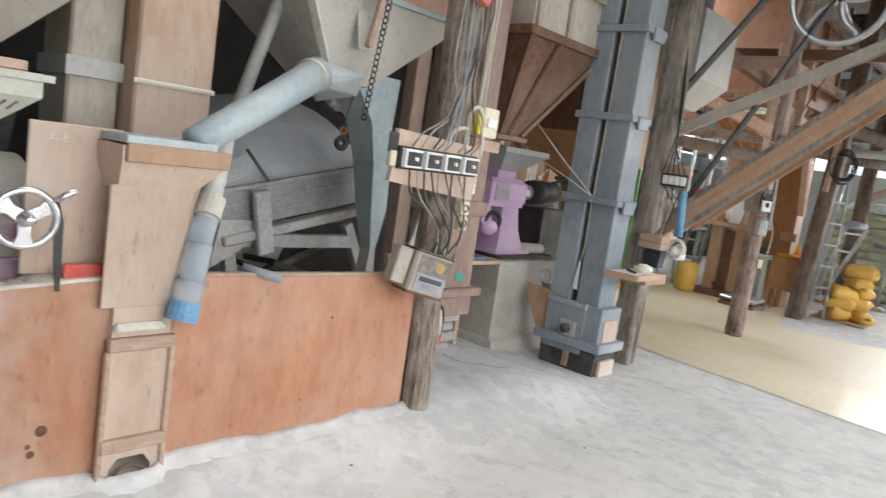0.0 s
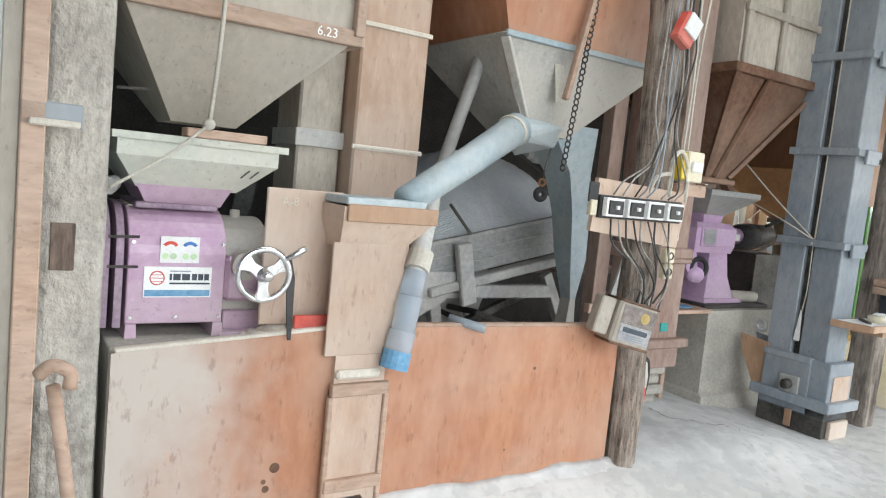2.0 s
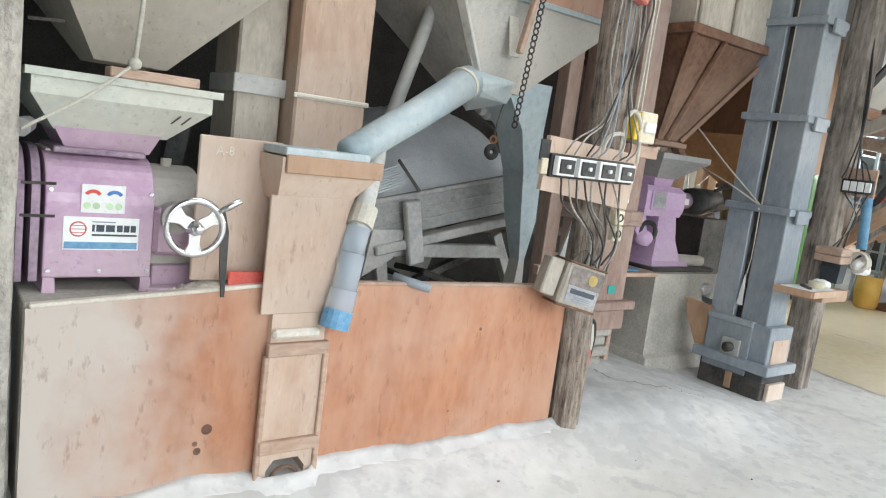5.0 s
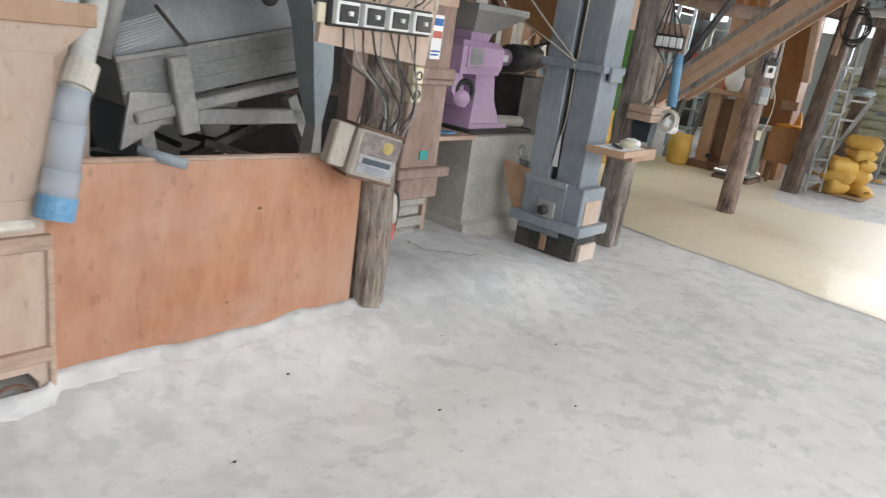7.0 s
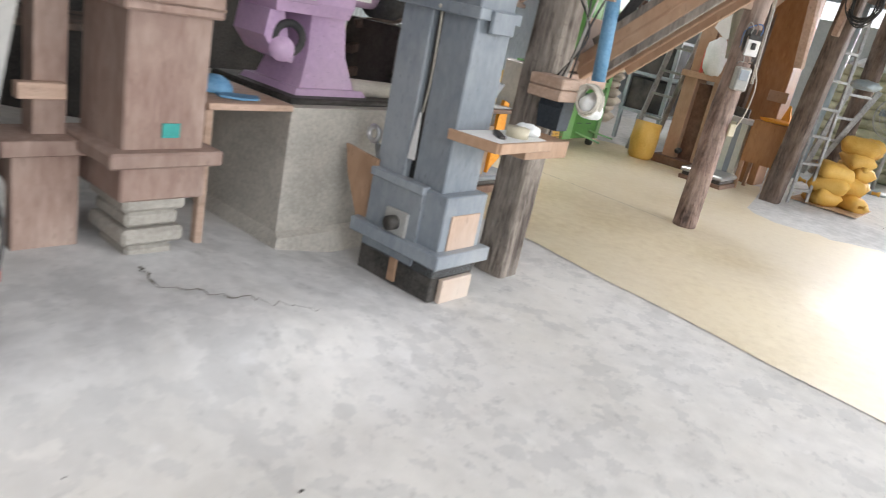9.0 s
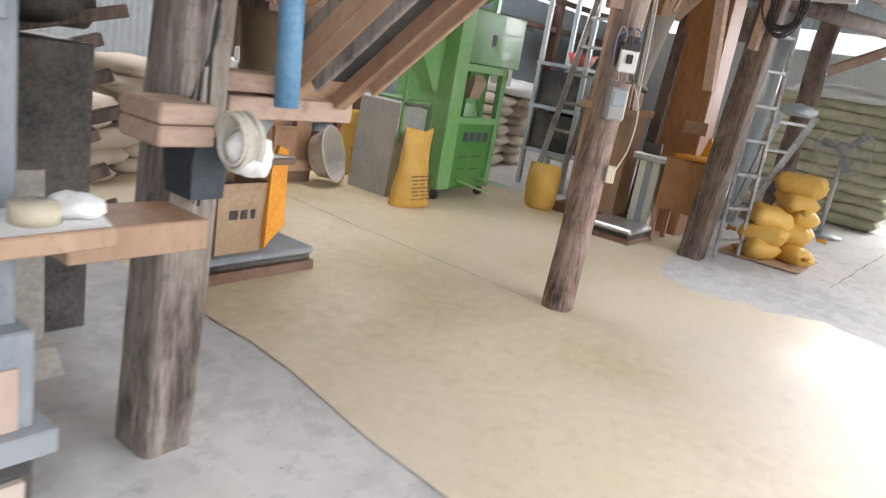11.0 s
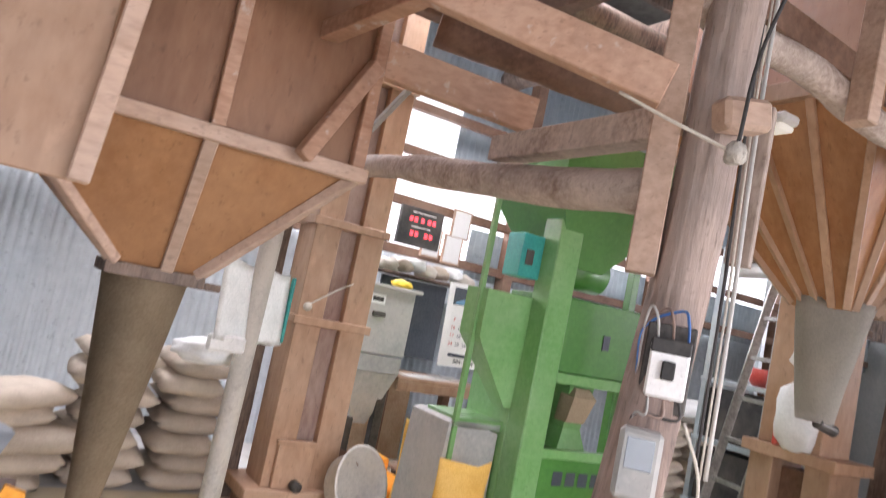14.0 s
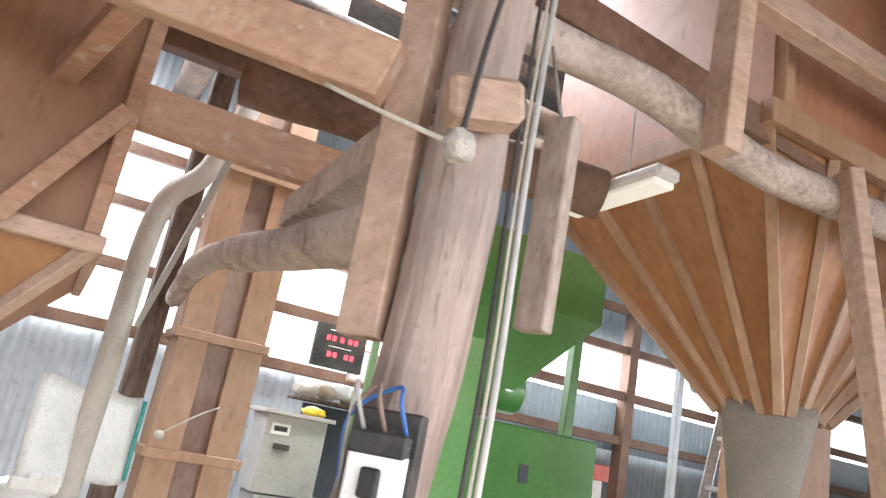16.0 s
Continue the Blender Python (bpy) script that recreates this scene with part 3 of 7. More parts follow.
def build_hall():
    plain_wall("wall_machines", -9, 3.4, 0, 3.6, 3.6, 5.2, shade_block, "dusty block wall behind the mill machines, near-black for the shade there")
    plain_wall("wall_side_step", 3.4, 3.6, 0, 3.6, 5.4, 5.2, wall_grey, "grey plastered return wall")
    plain_wall("wall_left_low", 3.6, 5.2, 0, 15.8, 5.4, 2.0, wall_grey, "grey plastered low wall behind the grain sacks")
    sheet_wall("wall_left_back", (7.9, 5.12), (15.6, 5.12), 1.9, 2.42, corrugated, "grey corrugated metal wall sheets")
    sheet_wall("wall_left_eaves", (7.6, 5.26), (15.8, 5.26), 3.1, 3.8, corrugated, "grey corrugated metal sheets under the eaves")
    sheet_wall("wall_left_sheets", (3.6, 5.17), (15.6, 5.17), 0.0, 1.97, corrugated, "grey corrugated metal wall sheets")
    sheet_wall("wall_left_upper", (3.6, 5.3), (15.8, 5.3), 3.75, 5.2, corrugated, "grey corrugated metal sheets under the roof")
    plain_wall("wall_behind", -9.2, -5.4, 3.3, -9, 3.6, 5.2, wall_grey, "grey wall above the entrance")
    # open side: low wall, piers and wall above the openings
    for k, (a, b) in enumerate(((-9, -4.2), (1.2, 2.8), (9.2, 10.4))):
        plain_wall("wall_open_side_%d" % (k + 1), a, -5.4, 0, b, -5.2, 5.2, wall_grey, "grey wall between the open doorways")
    plain_wall("wall_open_side_4", -4.2, -5.4, 3.6, 1.2, -5.2, 5.2, wall_grey, "grey wall above the doorway")
    plain_wall("wall_open_side_5", 2.8, -5.4, 3.6, 9.2, -5.2, 5.2, wall_grey, "grey wall above the doorway")
    plain_wall("wall_open_side_6", 10.4, -5.4, 0, 15.8, -5.2, 5.2, wall_grey, "grey wall at the far corner")
    plain_wall("wall_far_low", 15.6, -5.4, 0, 15.8, 5.4, 2.4, wall_grey, "grey plastered far wall")
    sheet_wall("wall_far_upper", (15.7, -5.4), (15.7, 5.4), 2.75, 5.2, corrugated, "corrugated sheets above the far windows")
    for k, y in enumerate((-5.2, -2.6, 0.0, 2.6, 5.1)):
        plain_wall("wall_far_pier_%d" % (k + 1), 15.62, y - 0.15, 2.2, 15.78, y + 0.15, 3.0, old_wood, "dark wooden window post")
    # roof with open strips, assumed where the overhead fills stand
    bm = bmesh.new()
    for x0, x1, y0, y1 in ((-9.2, -2.8, -5.4, 5.5), (-2.8, 2.2, -5.4, -2.0), (-2.8, 2.2, -1.0, 5.5), (2.2, 3.6, -5.4, 5.5), (3.6, 5.6, -5.4, 3.6), (3.6, 5.6, 4.8, 5.5), (5.6, 7.2, -5.4, 2.2), (5.6, 7.2, 3.3, 5.5), (7.2, 9.6, 2.6, 5.5), (7.2, 9.6, -5.4, 1.9), (9.6, 15.8, -5.4, 5.5)):
        box(x0, y0, 4.7, x1, y1, 4.74, 0, bm)
    ob = solo("ceiling", bm, roof_sheet, "dark weathered roof sheets with open skylight strips", "roof", kind="structure")

    # unseen sheets added over two gaps to stop direct sun
    for k, (x0, x1, y0, y1) in enumerate(((-2.8, 2.2, -2.0, -1.0), (5.6, 7.2, 2.2, 3.3))):
        plain_wall("skylight_%d" % (k + 1), x0 - 0.03, y0 - 0.03, 4.745, x1 + 0.03, y1 + 0.03, 4.75, frosted, "unseen translucent roof sheet added to keep direct sun out")


build_floor()
build_hall()
plain_wall("backdrop_left", 2.0, 7.5, -0.5, 20.0, 7.55, 7.0, backlight, "bright overcast daylight outside the left windows")
plain_wall("backdrop_far", 18.5, -9.0, -0.5, 18.55, 8.0, 7.0, backlight, "bright overcast daylight outside the far windows")


def log_post(name, base, top, r0, r1, mat, label, seed, group="posts of the hall", knee=None):
    """A rough trunk: bowed axis, ridged bark and flat hewn patches."""
    a, b = Vector(base), Vector(top)
    n = 110
    k0 = Vector(knee) if knee else a.lerp(b, 0.5)
    u0 = (k0.z - a.z) / (b.z - a.z)
    axis = [a.lerp(k0, i / n / u0) if i / n < u0 else k0.lerp(b, (i / n - u0) / (1 - u0)) for i in range(n + 1)]
    pts = [axis[i] + Vector((noise.noise(Vector((i * 0.07, seed, 0))), noise.noise(Vector((i * 0.07, seed, 7))), 0)) * 0.02 * min(1, i / 16) for i in range(n + 1)]
    bm = bmesh.new()
    loops = []
    for i, p in enumerate(pts):
        row = []
        for k in range(44):
            an = 2 * math.pi * k / 44
            c, d, z = math.cos(an), math.sin(an), i * 0.042
            r = r0 + (r1 - r0) * i / n
            r *= 1 + 0.1 * noise.noise(Vector((c * 1.6 + seed, d * 1.6, z * 0.8))) - 0.12 * abs(noise.noise(Vector((c * 6 + seed, d * 6, z * 1.3)))) + 0.05 * noise.noise(Vector((c * 13, d * 13 + seed, z * 5)))
            row.append(bm.verts.new(p + Vector((c * r, d * r, 0))))
        loops.append(row)
    for p, q in zip(loops, loops[1:]):
        for k in range(44):
            bm.faces.new((p[k], p[(k + 1) % 44], q[(k + 1) % 44], q[k]))
    bm.faces.new(loops[0][::-1])
    bm.faces.new(loops[-1])
    return solo(name, bm, mat, label, "post", group=group, smooth=True)


def wooden_slab_post(name, base, top, w, h, mat, label, group="posts of the hall"):
    """A hewn squared post: rounded corners, uneven faces and long checks."""
    a, b = Vector(base), Vector(top)
    bm = bmesh.new()
    loops = []
    for i in range(91):
        p = a.lerp(b, i / 90)
        row = []
        for k in range(40):
            an = 2 * math.pi * k / 40
            c, d = math.cos(an), math.sin(an)
            sq = (abs(c) ** 7 + abs(d) ** 7) ** (-1 / 7)
            f = sq * (1 + 0.05 * noise.noise(Vector((c * 1.5 + w * 40, d * 1.5, i * 0.05))) - 0.07 * abs(noise.noise(Vector((c * 7, d * 7 + w * 9, i * 0.06)))) + 0.03 * noise.noise(Vector((c * 14, d * 14, i * 0.3))))
            row.append(bm.verts.new(p + Vector((c * f * w / 2, d * f * h / 2, 0))))
        loops.append(row)
    for p, q in zip(loops, loops[1:]):
        for k in range(40):
            bm.faces.new((p[k], p[(k + 1) % 40], q[(k + 1) % 40], q[k]))
    bm.faces.new(loops[0][::-1])
    bm.faces.new(loops[-1])
    return solo(name, bm, mat, label, "post", group=group)

# ---------------------------------------------------------------- posts and roof timbers
log_post("log_post", (0.03, 0.0, 0.08), (-0.03, 0.02, 4.6), 0.085, 0.1, bark, "dark barked log post with cables and switches", 1)
log_post("log_post", (5.28, 0.1, -0.01), (5.56, 0.1, 4.6), 0.096, 0.07, hewn_pale_top, "leaning dark log post standing in the painted floor", 2, knee=(5.55, 0.17, 1.65))
wooden_slab_post("squared_post", (7.73, 0.15, -0.01), (7.76, -0.1, 4.6), 0.21, 0.2, old_wood, "thick dark brown hewn post beside the ladder")
log_post("log_post", (10.35, 0.2, -0.01), (10.45, 0.1, 4.6), 0.11, 0.11, old_wood, "dark brown log post near the sack pile", 4)
wooden_slab_post("square_post", (-2.57, 0.12, 0.05), (-2.6, 0.12, 4.6), 0.2, 0.2, grey_post, "rough grey weathered square post with a mortise")
wooden_slab_post("old_post", (2.72, 0.14, -0.01), (2.87, 0.16, 4.6), 0.17, 0.2, weathered, "dark old wooden post hung with cables and bags")
solo("plank_strut", beam((0.16, 0.02, 1.5), (0.2, 0.06, 4.5), 0.09, 0.05), old_wood, "weathered plank nailed along the log post", "plank")


def roof_timber(a, b, r, mat, label, round_=True, w=0.12, h=0.16):
    if round_:
        a, b = Vector(a), Vector(b)
        bm = tube([a.lerp(b, i / 14) for i in range(15)], r, 14, rough=0.1, seed=a.x + b.y)
        return solo("roof_log", bm, mat, label, "beam", group="roof timbers", smooth=True)
    return solo("roof_beam", beam(a, b, w, h), mat, label, "beam", group="roof timbers")


for k, y in enumerate((0.1, 2.6, -2.6)):
    roof_timber((-6, y, 3.75), (15, y, 3.75), 0.1, old_wood, "long dark roof log")
for x in (-2.6, 0.0, 2.7, 5.3, 7.8, 10.4, 12.8):
    roof_timber((x, -4.8, 3.95), (x, 4.8, 3.95), 0.11, old_wood, "dark cross log under the roof")
for y in (-4, -3, -2, -1, 0, 1, 2, 3, 4):
    roof_timber((-8.5, y + 0.3, 4.55), (15.5, y + 0.3, 4.55), 0, old_wood, "thin dark roof batten", False, 0.06, 0.09)


# ---------------------------------------------------------------- mill corner
def build_mill_corner():
    # panels
    t = thing("mill_partition", (-1.3, 0.01, 0.1), "low plywood partition in front of the mill, orange and floury", "partition")
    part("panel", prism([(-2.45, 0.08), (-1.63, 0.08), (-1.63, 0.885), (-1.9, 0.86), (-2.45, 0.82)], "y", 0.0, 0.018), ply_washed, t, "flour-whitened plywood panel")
    part("panel", prism([(-1.44, 0.1), (-0.08, 0.1), (-0.08, 0.85), (-1.44, 0.885)], "y", 0.0, 0.018), ply_red, t, "red-brown plywood panel")
    part("top_edge", beam((-1.44, 0.012, 0.887), (-0.1, 0.012, 0.854), 0.035, 0.016), timber, t, "flour-dusted edge batten")
    part("top_edge", beam((-2.44, 0.012, 0.828), (-1.66, 0.012, 0.884), 0.035, 0.014), flour, t, "edge heaped with flour")
    for x, z, r in ((-0.62, 0.66, 0.008), (-1.86, 0.35, 0.02), (-1.89, 0.27, 0.014), (-1.9, 0.3, 0.01), (-0.75, 0.28, 0.006)):
        part("knot", tube([(x, -0.0015, z), (x, 0.001, z)], r, 12), rust_wood, t)
    # flour swept against the foot of the partition
    bm = bmesh.new()
    rows = []
    for i in range(61):
        x = -2.46 + 2.42 * i / 60
        wide = 0.08 + 0.06 * noise.noise(Vector((x * 3, 1, 0)))
        high = 0.035 + 0.03 * noise.noise(Vector((x * 4, 5, 0)))
        off = -0.06 if -1.68 < x < -1.42 else 0.0
        rows.append([bm.verts.new((x, off - wide * k, ground(x, off - wide * k) - 0.004 + high * (1 - k) ** 1.8 + 0.006 * noise.noise(Vector((x * 20, k * 5, 2))))) for k in (0, 0.25, 0.5, 0.75, 1.0)])
    for p, q in zip(rows, rows[1:]):
        for j in range(4):
            bm.faces.new((p[j], q[j], q[j + 1], p[j + 1]))
    bmesh.ops.recalc_face_normals(bm, faces=bm.faces[:])
    bmesh.ops.solidify(bm, geom=bm.faces[:], thickness=0.03)
    solo("flour_drift", bm, concrete, "pale flour swept against the plywood partition", "flour", kind="stuff", smooth=True)
    # platform below the mill
    t = thing("mill_platform", (-2.0, 0.35, 0.15), "dusty concrete platform under the pink mill", "platform")
    part("body", box(-2.45, 0.04, 0.1, -1.7, 0.9, 0.83), block, t)
    bm = bmesh.new()
    for i in range(26):
        a = random.random() * 6.28
        r = random.random() ** 0.5
        x, y = -1.82 + 0.16 * r * math.cos(a), 0.13 + 0.1 * r * math.sin(a)
        s = 0.05 * (1.2 - r)
        bmesh.ops.create_icosphere(bm, subdivisions=1, radius=s, matrix=Matrix.Translation((x, y, 0.835)))
    part("spilled_flour", bm, flour, t, "heap of spilled pale flour", True)
    solo("red_board", box(-1.82, 0.02, 0.875, -1.63, 0.035, 0.93), red, "small faded red board on the panel edge", "board")
    # mill
    t = thing("roller_mill", (-2.17, 0.4, 0.815), "dusty pink roller mill with a chrome handwheel", "mill")
    arc = [(0.34 - 0.16 * math.cos(k * math.pi / 16), 1.13 + 0.157 * math.sin(k * math.pi / 16)) for k in range(9)]
    back = [(0.47 + 0.13 * math.sin(k * math.pi / 12), 1.157 + 0.13 * math.cos(k * math.pi / 12)) for k in range(7)]
    b = part("housing", prism([(0.18, 0.875)] + arc + back + [(0.6, 0.875)], "x", -2.385, -2.045), pink, t)
    m = b.modifiers.new("bevel", "BEVEL")
    m.width, m.segments, m.limit_method = 0.006, 2, "ANGLE"
    grow = [(0.4 + (y - 0.4) * 1.04, 1.05 + (z - 1.05) * 1.05) for y, z in [(0.18, 0.875)] + arc + back + [(0.6, 0.875)]]
    part("end_frame", prism(grow, "x", -2.425, -2.4), dark_pink, t, "dark worn end frame")
    part("end_frame", prism(grow, "x", -2.465, -2.445), dark_pink, t, "dark worn end frame")
    for x in (-2.368, -2.067):
        part("foot", prism([(x - 0.02, 0.815), (x + 0.02, 0.815), (x + 0.017, 0.88), (x - 0.017, 0.88)], "y", 0.155, 0.62), pink, t)
    part("base_rail", box(-2.42, 0.13, 0.8, -1.88, 0.2, 0.822), dark_pink, t)
    part("base_rail", box(-2.06, 0.15, 0.822, -1.89, 0.21, 0.842), pink, t)
    drum = [(0.45 + 0.2 * math.cos(k * math.pi / 14), 1.06 + 0.2 * math.sin(k * math.pi / 14)) for k in range(-2, 17)]
    b = part("gearbox", prism(drum + [(0.25, 0.9), (0.65, 0.9)], "x", -2.04, -1.84), dusty_steel, t, "flour-covered grey gearbox")
    m = b.modifiers.new("bevel", "BEVEL")
    m.width, m.segments, m.limit_method = 0.02, 3, "ANGLE"
    part("bearing_block", box(-2.035, 0.2, 0.95, -1.9, 0.3, 1.12, 0.015), pink, t)
    part("bearing", tube([(-1.965, 0.17, 1.09), (-1.965, 0.24, 1.09)], 0.055, 20), dusty_steel, t)
    part("filler_cap", tube([(-1.95, 0.42, 1.255), (-1.95, 0.42, 1.285)], 0.02, 14), dusty_steel, t)
    part("flour_cap", box(-2.375, 0.3, 1.284, -2.055, 0.54, 1.291, 0.003), flour, t, "flour lying on the housing")
    part("inlet_flange", box(-2.36, 0.24, 1.285, -2.07, 0.56, 1.306, 0.004), dark_pink, t)
    part("side_foot", box(-2.03, 0.22, 0.83, -1.88, 0.6, 0.91), pink, t)
    c = Vector((-1.965, -0.02, 1.09))
    wheel = part("handwheel", ring(c, (0.1, 1, 0.05), 0.092, 0.012, 36, 10), chrome, t, "chrome handwheel", True)
    for k in range(3):
        an = 2 * math.pi * k / 3 + 0.5
        u, w = Vector((math.cos(an), 0, math.sin(an))), Vector((-math.sin(an), 0, math.cos(an)))
        bm = bmesh.new()
        edge = [c + u * 0.02 - w * 0.02, c + u * 0.055 - w * 0.017, c + u * 0.09 - w * 0.034, c + u * 0.09 + w * 0.034, c + u * 0.055 + w * 0.017, c + u * 0.02 + w * 0.02]
        f = bm.faces.new([bm.verts.new(p + Vector((0, 0.005, 0))) for p in edge])
        out = bmesh.ops.extrude_face_region(bm, geom=[f])
        bmesh.ops.translate(bm, verts=[v for v in out["geom"] if isinstance(v, bmesh.types.BMVert)], vec=(0, -0.012, 0))
        part("spoke", bm, chrome, wheel)
    part("hub", tube([c + Vector((0, -0.055, 0)), c + Vector((0, -0.05, 0)), c + Vector((0, -0.02, 0)), c + Vector((0, 0, 0)), c + Vector((0, 0.24, 0))], [0.012, 0.017, 0.022, 0.03, 0.018], 18), chrome, wheel, smooth=True)
    part("crank_grip", tube([c + Vector((0.07, -0.02, 0.06)), c + Vector((0.1, -0.03, 0.08)), c + Vector((0.135, -0.04, 0.105))], [0.008, 0.012, 0.011], 12), chrome, wheel, smooth=True)
    part("strap", loft([(-1.862, -0.034, -1.85, -0.026, 0.85), (-1.874, -0.034, -1.85, -0.026, 0.95), (-1.882, -0.034, -1.852, -0.026, 1.08), (-1.892, -0.034, -1.87, -0.026, 1.15)]), rubber, t, "hanging black rubber strap")
    lab = part("maker_plate", box(-2.33, 0.176, 0.972, -2.094, 0.1795, 1.083, 0), paper, t, "white and blue maker's plate")
    bars([(-2.326, 0.976, -2.098, 0.999)], sky_blue, lab, 0.1755, "blue_stripe")
    for x0, x1 in ((-2.243, -2.235), (-2.23, -2.205), (-2.2, -2.172), (-2.165, -2.147), (-2.143, -2.125), (-2.121, -2.104)):
        bars([(x0, 1.035, x1, 1.058)], slate, lab, 0.1755, "name_mark")
    bars([(-2.243, 1.02, -2.1, 1.026)], slate, lab, 0.1755, "small_print")
    bars([(-2.243, 1.066, -2.17, 1.07)], grey_paint, lab, 0.1755, "small_print")
    part("emblem", ring((-2.285, 0.176, 1.042), (0, 1, 0), 0.024, 0.0022, 20, 4), red, lab)
    for k in (-1, 0, 1):
        bars([(-2.306, 1.041 + 0.012 * k, -2.264, 1.043 + 0.012 * k)], red, lab, 0.1755, "emblem_line")
    lab = part("gauge_card", box(-2.28, 0.176, 1.098, -2.144, 0.1795, 1.193, 0), paper, t, "white card with coloured dials")
    for x, mat in ((-2.245, red), (-2.178, blue)):
        fan = [(x + r * math.cos(radians(d)), 1.145 + r * math.sin(radians(d))) for r, seq in ((0.032, range(35, 146, 22)), (0.02, range(145, 34, -22))) for d in seq]
        part("dial_arc", prism(fan, "y", 0.1752, 0.176), mat, lab)
    for x in (-2.262, -2.234, -2.192, -2.164):
        part("green_dot", tube([(x, 0.1752, 1.122), (x, 0.176, 1.122)], 0.0115, 16), pale_dot, lab)
    for x, z in ((-2.37, 0.9), (-2.06, 0.9), (-2.215, 0.9), (-2.37, 1.17), (-2.06, 1.17)):
        part("bolt", tube([(x, 0.17, z), (x, 0.182, z)], 0.007, 8), chrome, t)
    for z in (0.975, 1.085):
        part("side_pin", tube([(-2.53, 0.3, z), (-2.44, 0.3, z)], 0.006, 8), chrome, t)
    # feed box on the mill
    t = thing("feed_box", (-2.15, 0.4, 1.31), "pale green feed box on the mill, dusty with flour", "hopper")
    part("neck", loft([(-2.32, 0.28, -2.05, 0.55, 1.3), (-2.36, 0.25, -2.02, 0.58, 1.37)]), pink, t)
    part("body", loft([(-2.36, 0.26, -2.0, 0.6, 1.36), (-2.44, 0.18, -1.87, 0.68, 1.47), (-2.44, 0.18, -1.87, 0.68, 1.53)]), pale_green, t)
    part("rim", shell([(-2.46, 0.16, -1.84, 0.7, 1.525), (-2.46, 0.16, -1.84, 0.7, 1.55)], 0.03), pale_green, t)
    part("board", box(-2.22, 0.15, 1.552, -1.93, 0.24, 1.585), timber, t, "dusty board lying on the rim")
    part("tap", tube([(-2.44, 0.2, 1.37), (-2.47, 0.12, 1.36)], [0.025, 0.03], 10), alu, t)
    bm = bmesh.new()
    for i, x in enumerate((-2.0, -1.965)):
        beam((x, 0.215, 1.42), (x + 0.025, 0.19, 1.45), 0.008, 0.004, bm)
    part("brush_marks", bm, black, t)
    part("belt_guard", prism([(-1.95, 1.2), (-1.87, 1.2), (-1.83, 1.5), (-1.9, 1.55)], "y", 0.5, 0.56), rubber, t)
    # grain bin above
    t = thing("grain_bin", (-2.05, 0.6, 1.65), "dusty grey-brown plywood grain bin with a tapering bottom", "hopper")
    part("cone", shell([(-2.22, 0.42, -1.97, 0.66, 1.61), (-2.46, 0.12, -1.62, 1.1, 1.99)], 0.014), ply_dusty, t)
    part("bin", shell([(-2.46, 0.12, -1.62, 1.1, 2.0), (-2.46, 0.12, -1.62, 1.1, 3.2)], 0.018), ply_dusty, t)
    rim = part("rim_batten", box(-2.48, 0.095, 1.965, -1.6, 0.13, 2.025), timber, t)
    part("side_batten", box(-1.64, 0.08, 2.0, -1.6, 0.12, 3.2), timber, t)
    part("side_batten", box(-1.625, 0.1, 1.965, -1.59, 1.12, 2.025), timber, t)
    part("patch", box(-2.05, 0.3, 1.78, -1.97, 0.312, 1.85, 0, None, None), pale_green, t)
    words("6.23", (-1.75, 0.093, 1.995), 0.05, paper, t)
    words("A-8", (-1.84, 0.098, 1.35), 0.045, cloth_pale, t, name="chalk_mark")
    # rope with knot
    bm = cable([(-2.13, 0.05, 2.6), (-2.15, 0.06, 1.9), (-2.16, 0.1, 1.6)], 0.008)
    bmesh.ops.create_icosphere(bm, subdivisions=2, radius=0.022, matrix=Matrix.Translation((-2.16, 0.1, 1.6)))
    cable([(-2.16, 0.1, 1.6), (-2.3, 0.06, 1.48), (-2.48, 0.02, 1.36)], 0.006, bm=bm)
    solo("rope", bm, cloth_pale, "knotted grey rope tied to the feed box", "rope", smooth=True)
    # chute column in front
    t = thing("chute_column", (-1.55, 0.05, 0.1), "tall dusty plywood chute column with cross battens", "chute")
    bm = bmesh.new()
    prism([(-1.66, 0.08), (-1.63, 0.08), (-1.63, 0.16), (-1.6, 0.2), (-1.5, 0.2), (-1.47, 0.16), (-1.47, 0.08), (-1.44, 0.08), (-1.44, 1.22), (-1.66, 1.22)], "y", -0.03, 0.2, bm)
    part("duct", bm, ply_pale, t)
    for z in (0.235, 0.62):
        part("batten", box(-1.675, -0.055, z, -1.425, -0.025, z + 0.05), timber, t)
    for x in (-1.672, -1.43):
        part("edge_strip", box(x - 0.01, -0.045, 0.1, x + 0.012, -0.02, 0.62), timber, t)
    part("ragged_ledge", box(-1.66, -0.06, 0.69, -1.47, -0.02, 0.725, 0.012), flour, t, "ledge heaped with flour")
    part("cover_sheet", box(-1.71, -0.035, 0.78, -1.4, -0.025, 1.22), ply_pale, t)
    part("board", box(-1.93, 0.1, 0.88, -1.62, 0.115, 1.4), ply_pale, t, "plywood board chalked with a mark")
    tray = part("ledge_box", loft([(-1.68, -0.02, -1.4, 0.15, 1.2), (-1.71, -0.1, -1.32, 0.2, 1.31), (-1.71, -0.1, -1.32, 0.2, 1.36)]), ply_pale, t)
    part("front_board", box(-1.7, -0.115, 1.305, -1.31, -0.1, 1.37), ply_tan, tray, "orange front board")
    part("tray", box(-1.7, -0.1, 1.365, -1.36, 0.15, 1.395), blue_grey, tray, "pale blue tray with flour")
    part("hole_rim", ring((-1.555, -0.035, 0.11), (0, 1, 0), 0.06, 0.008, 20, 6), rust_wood, t)
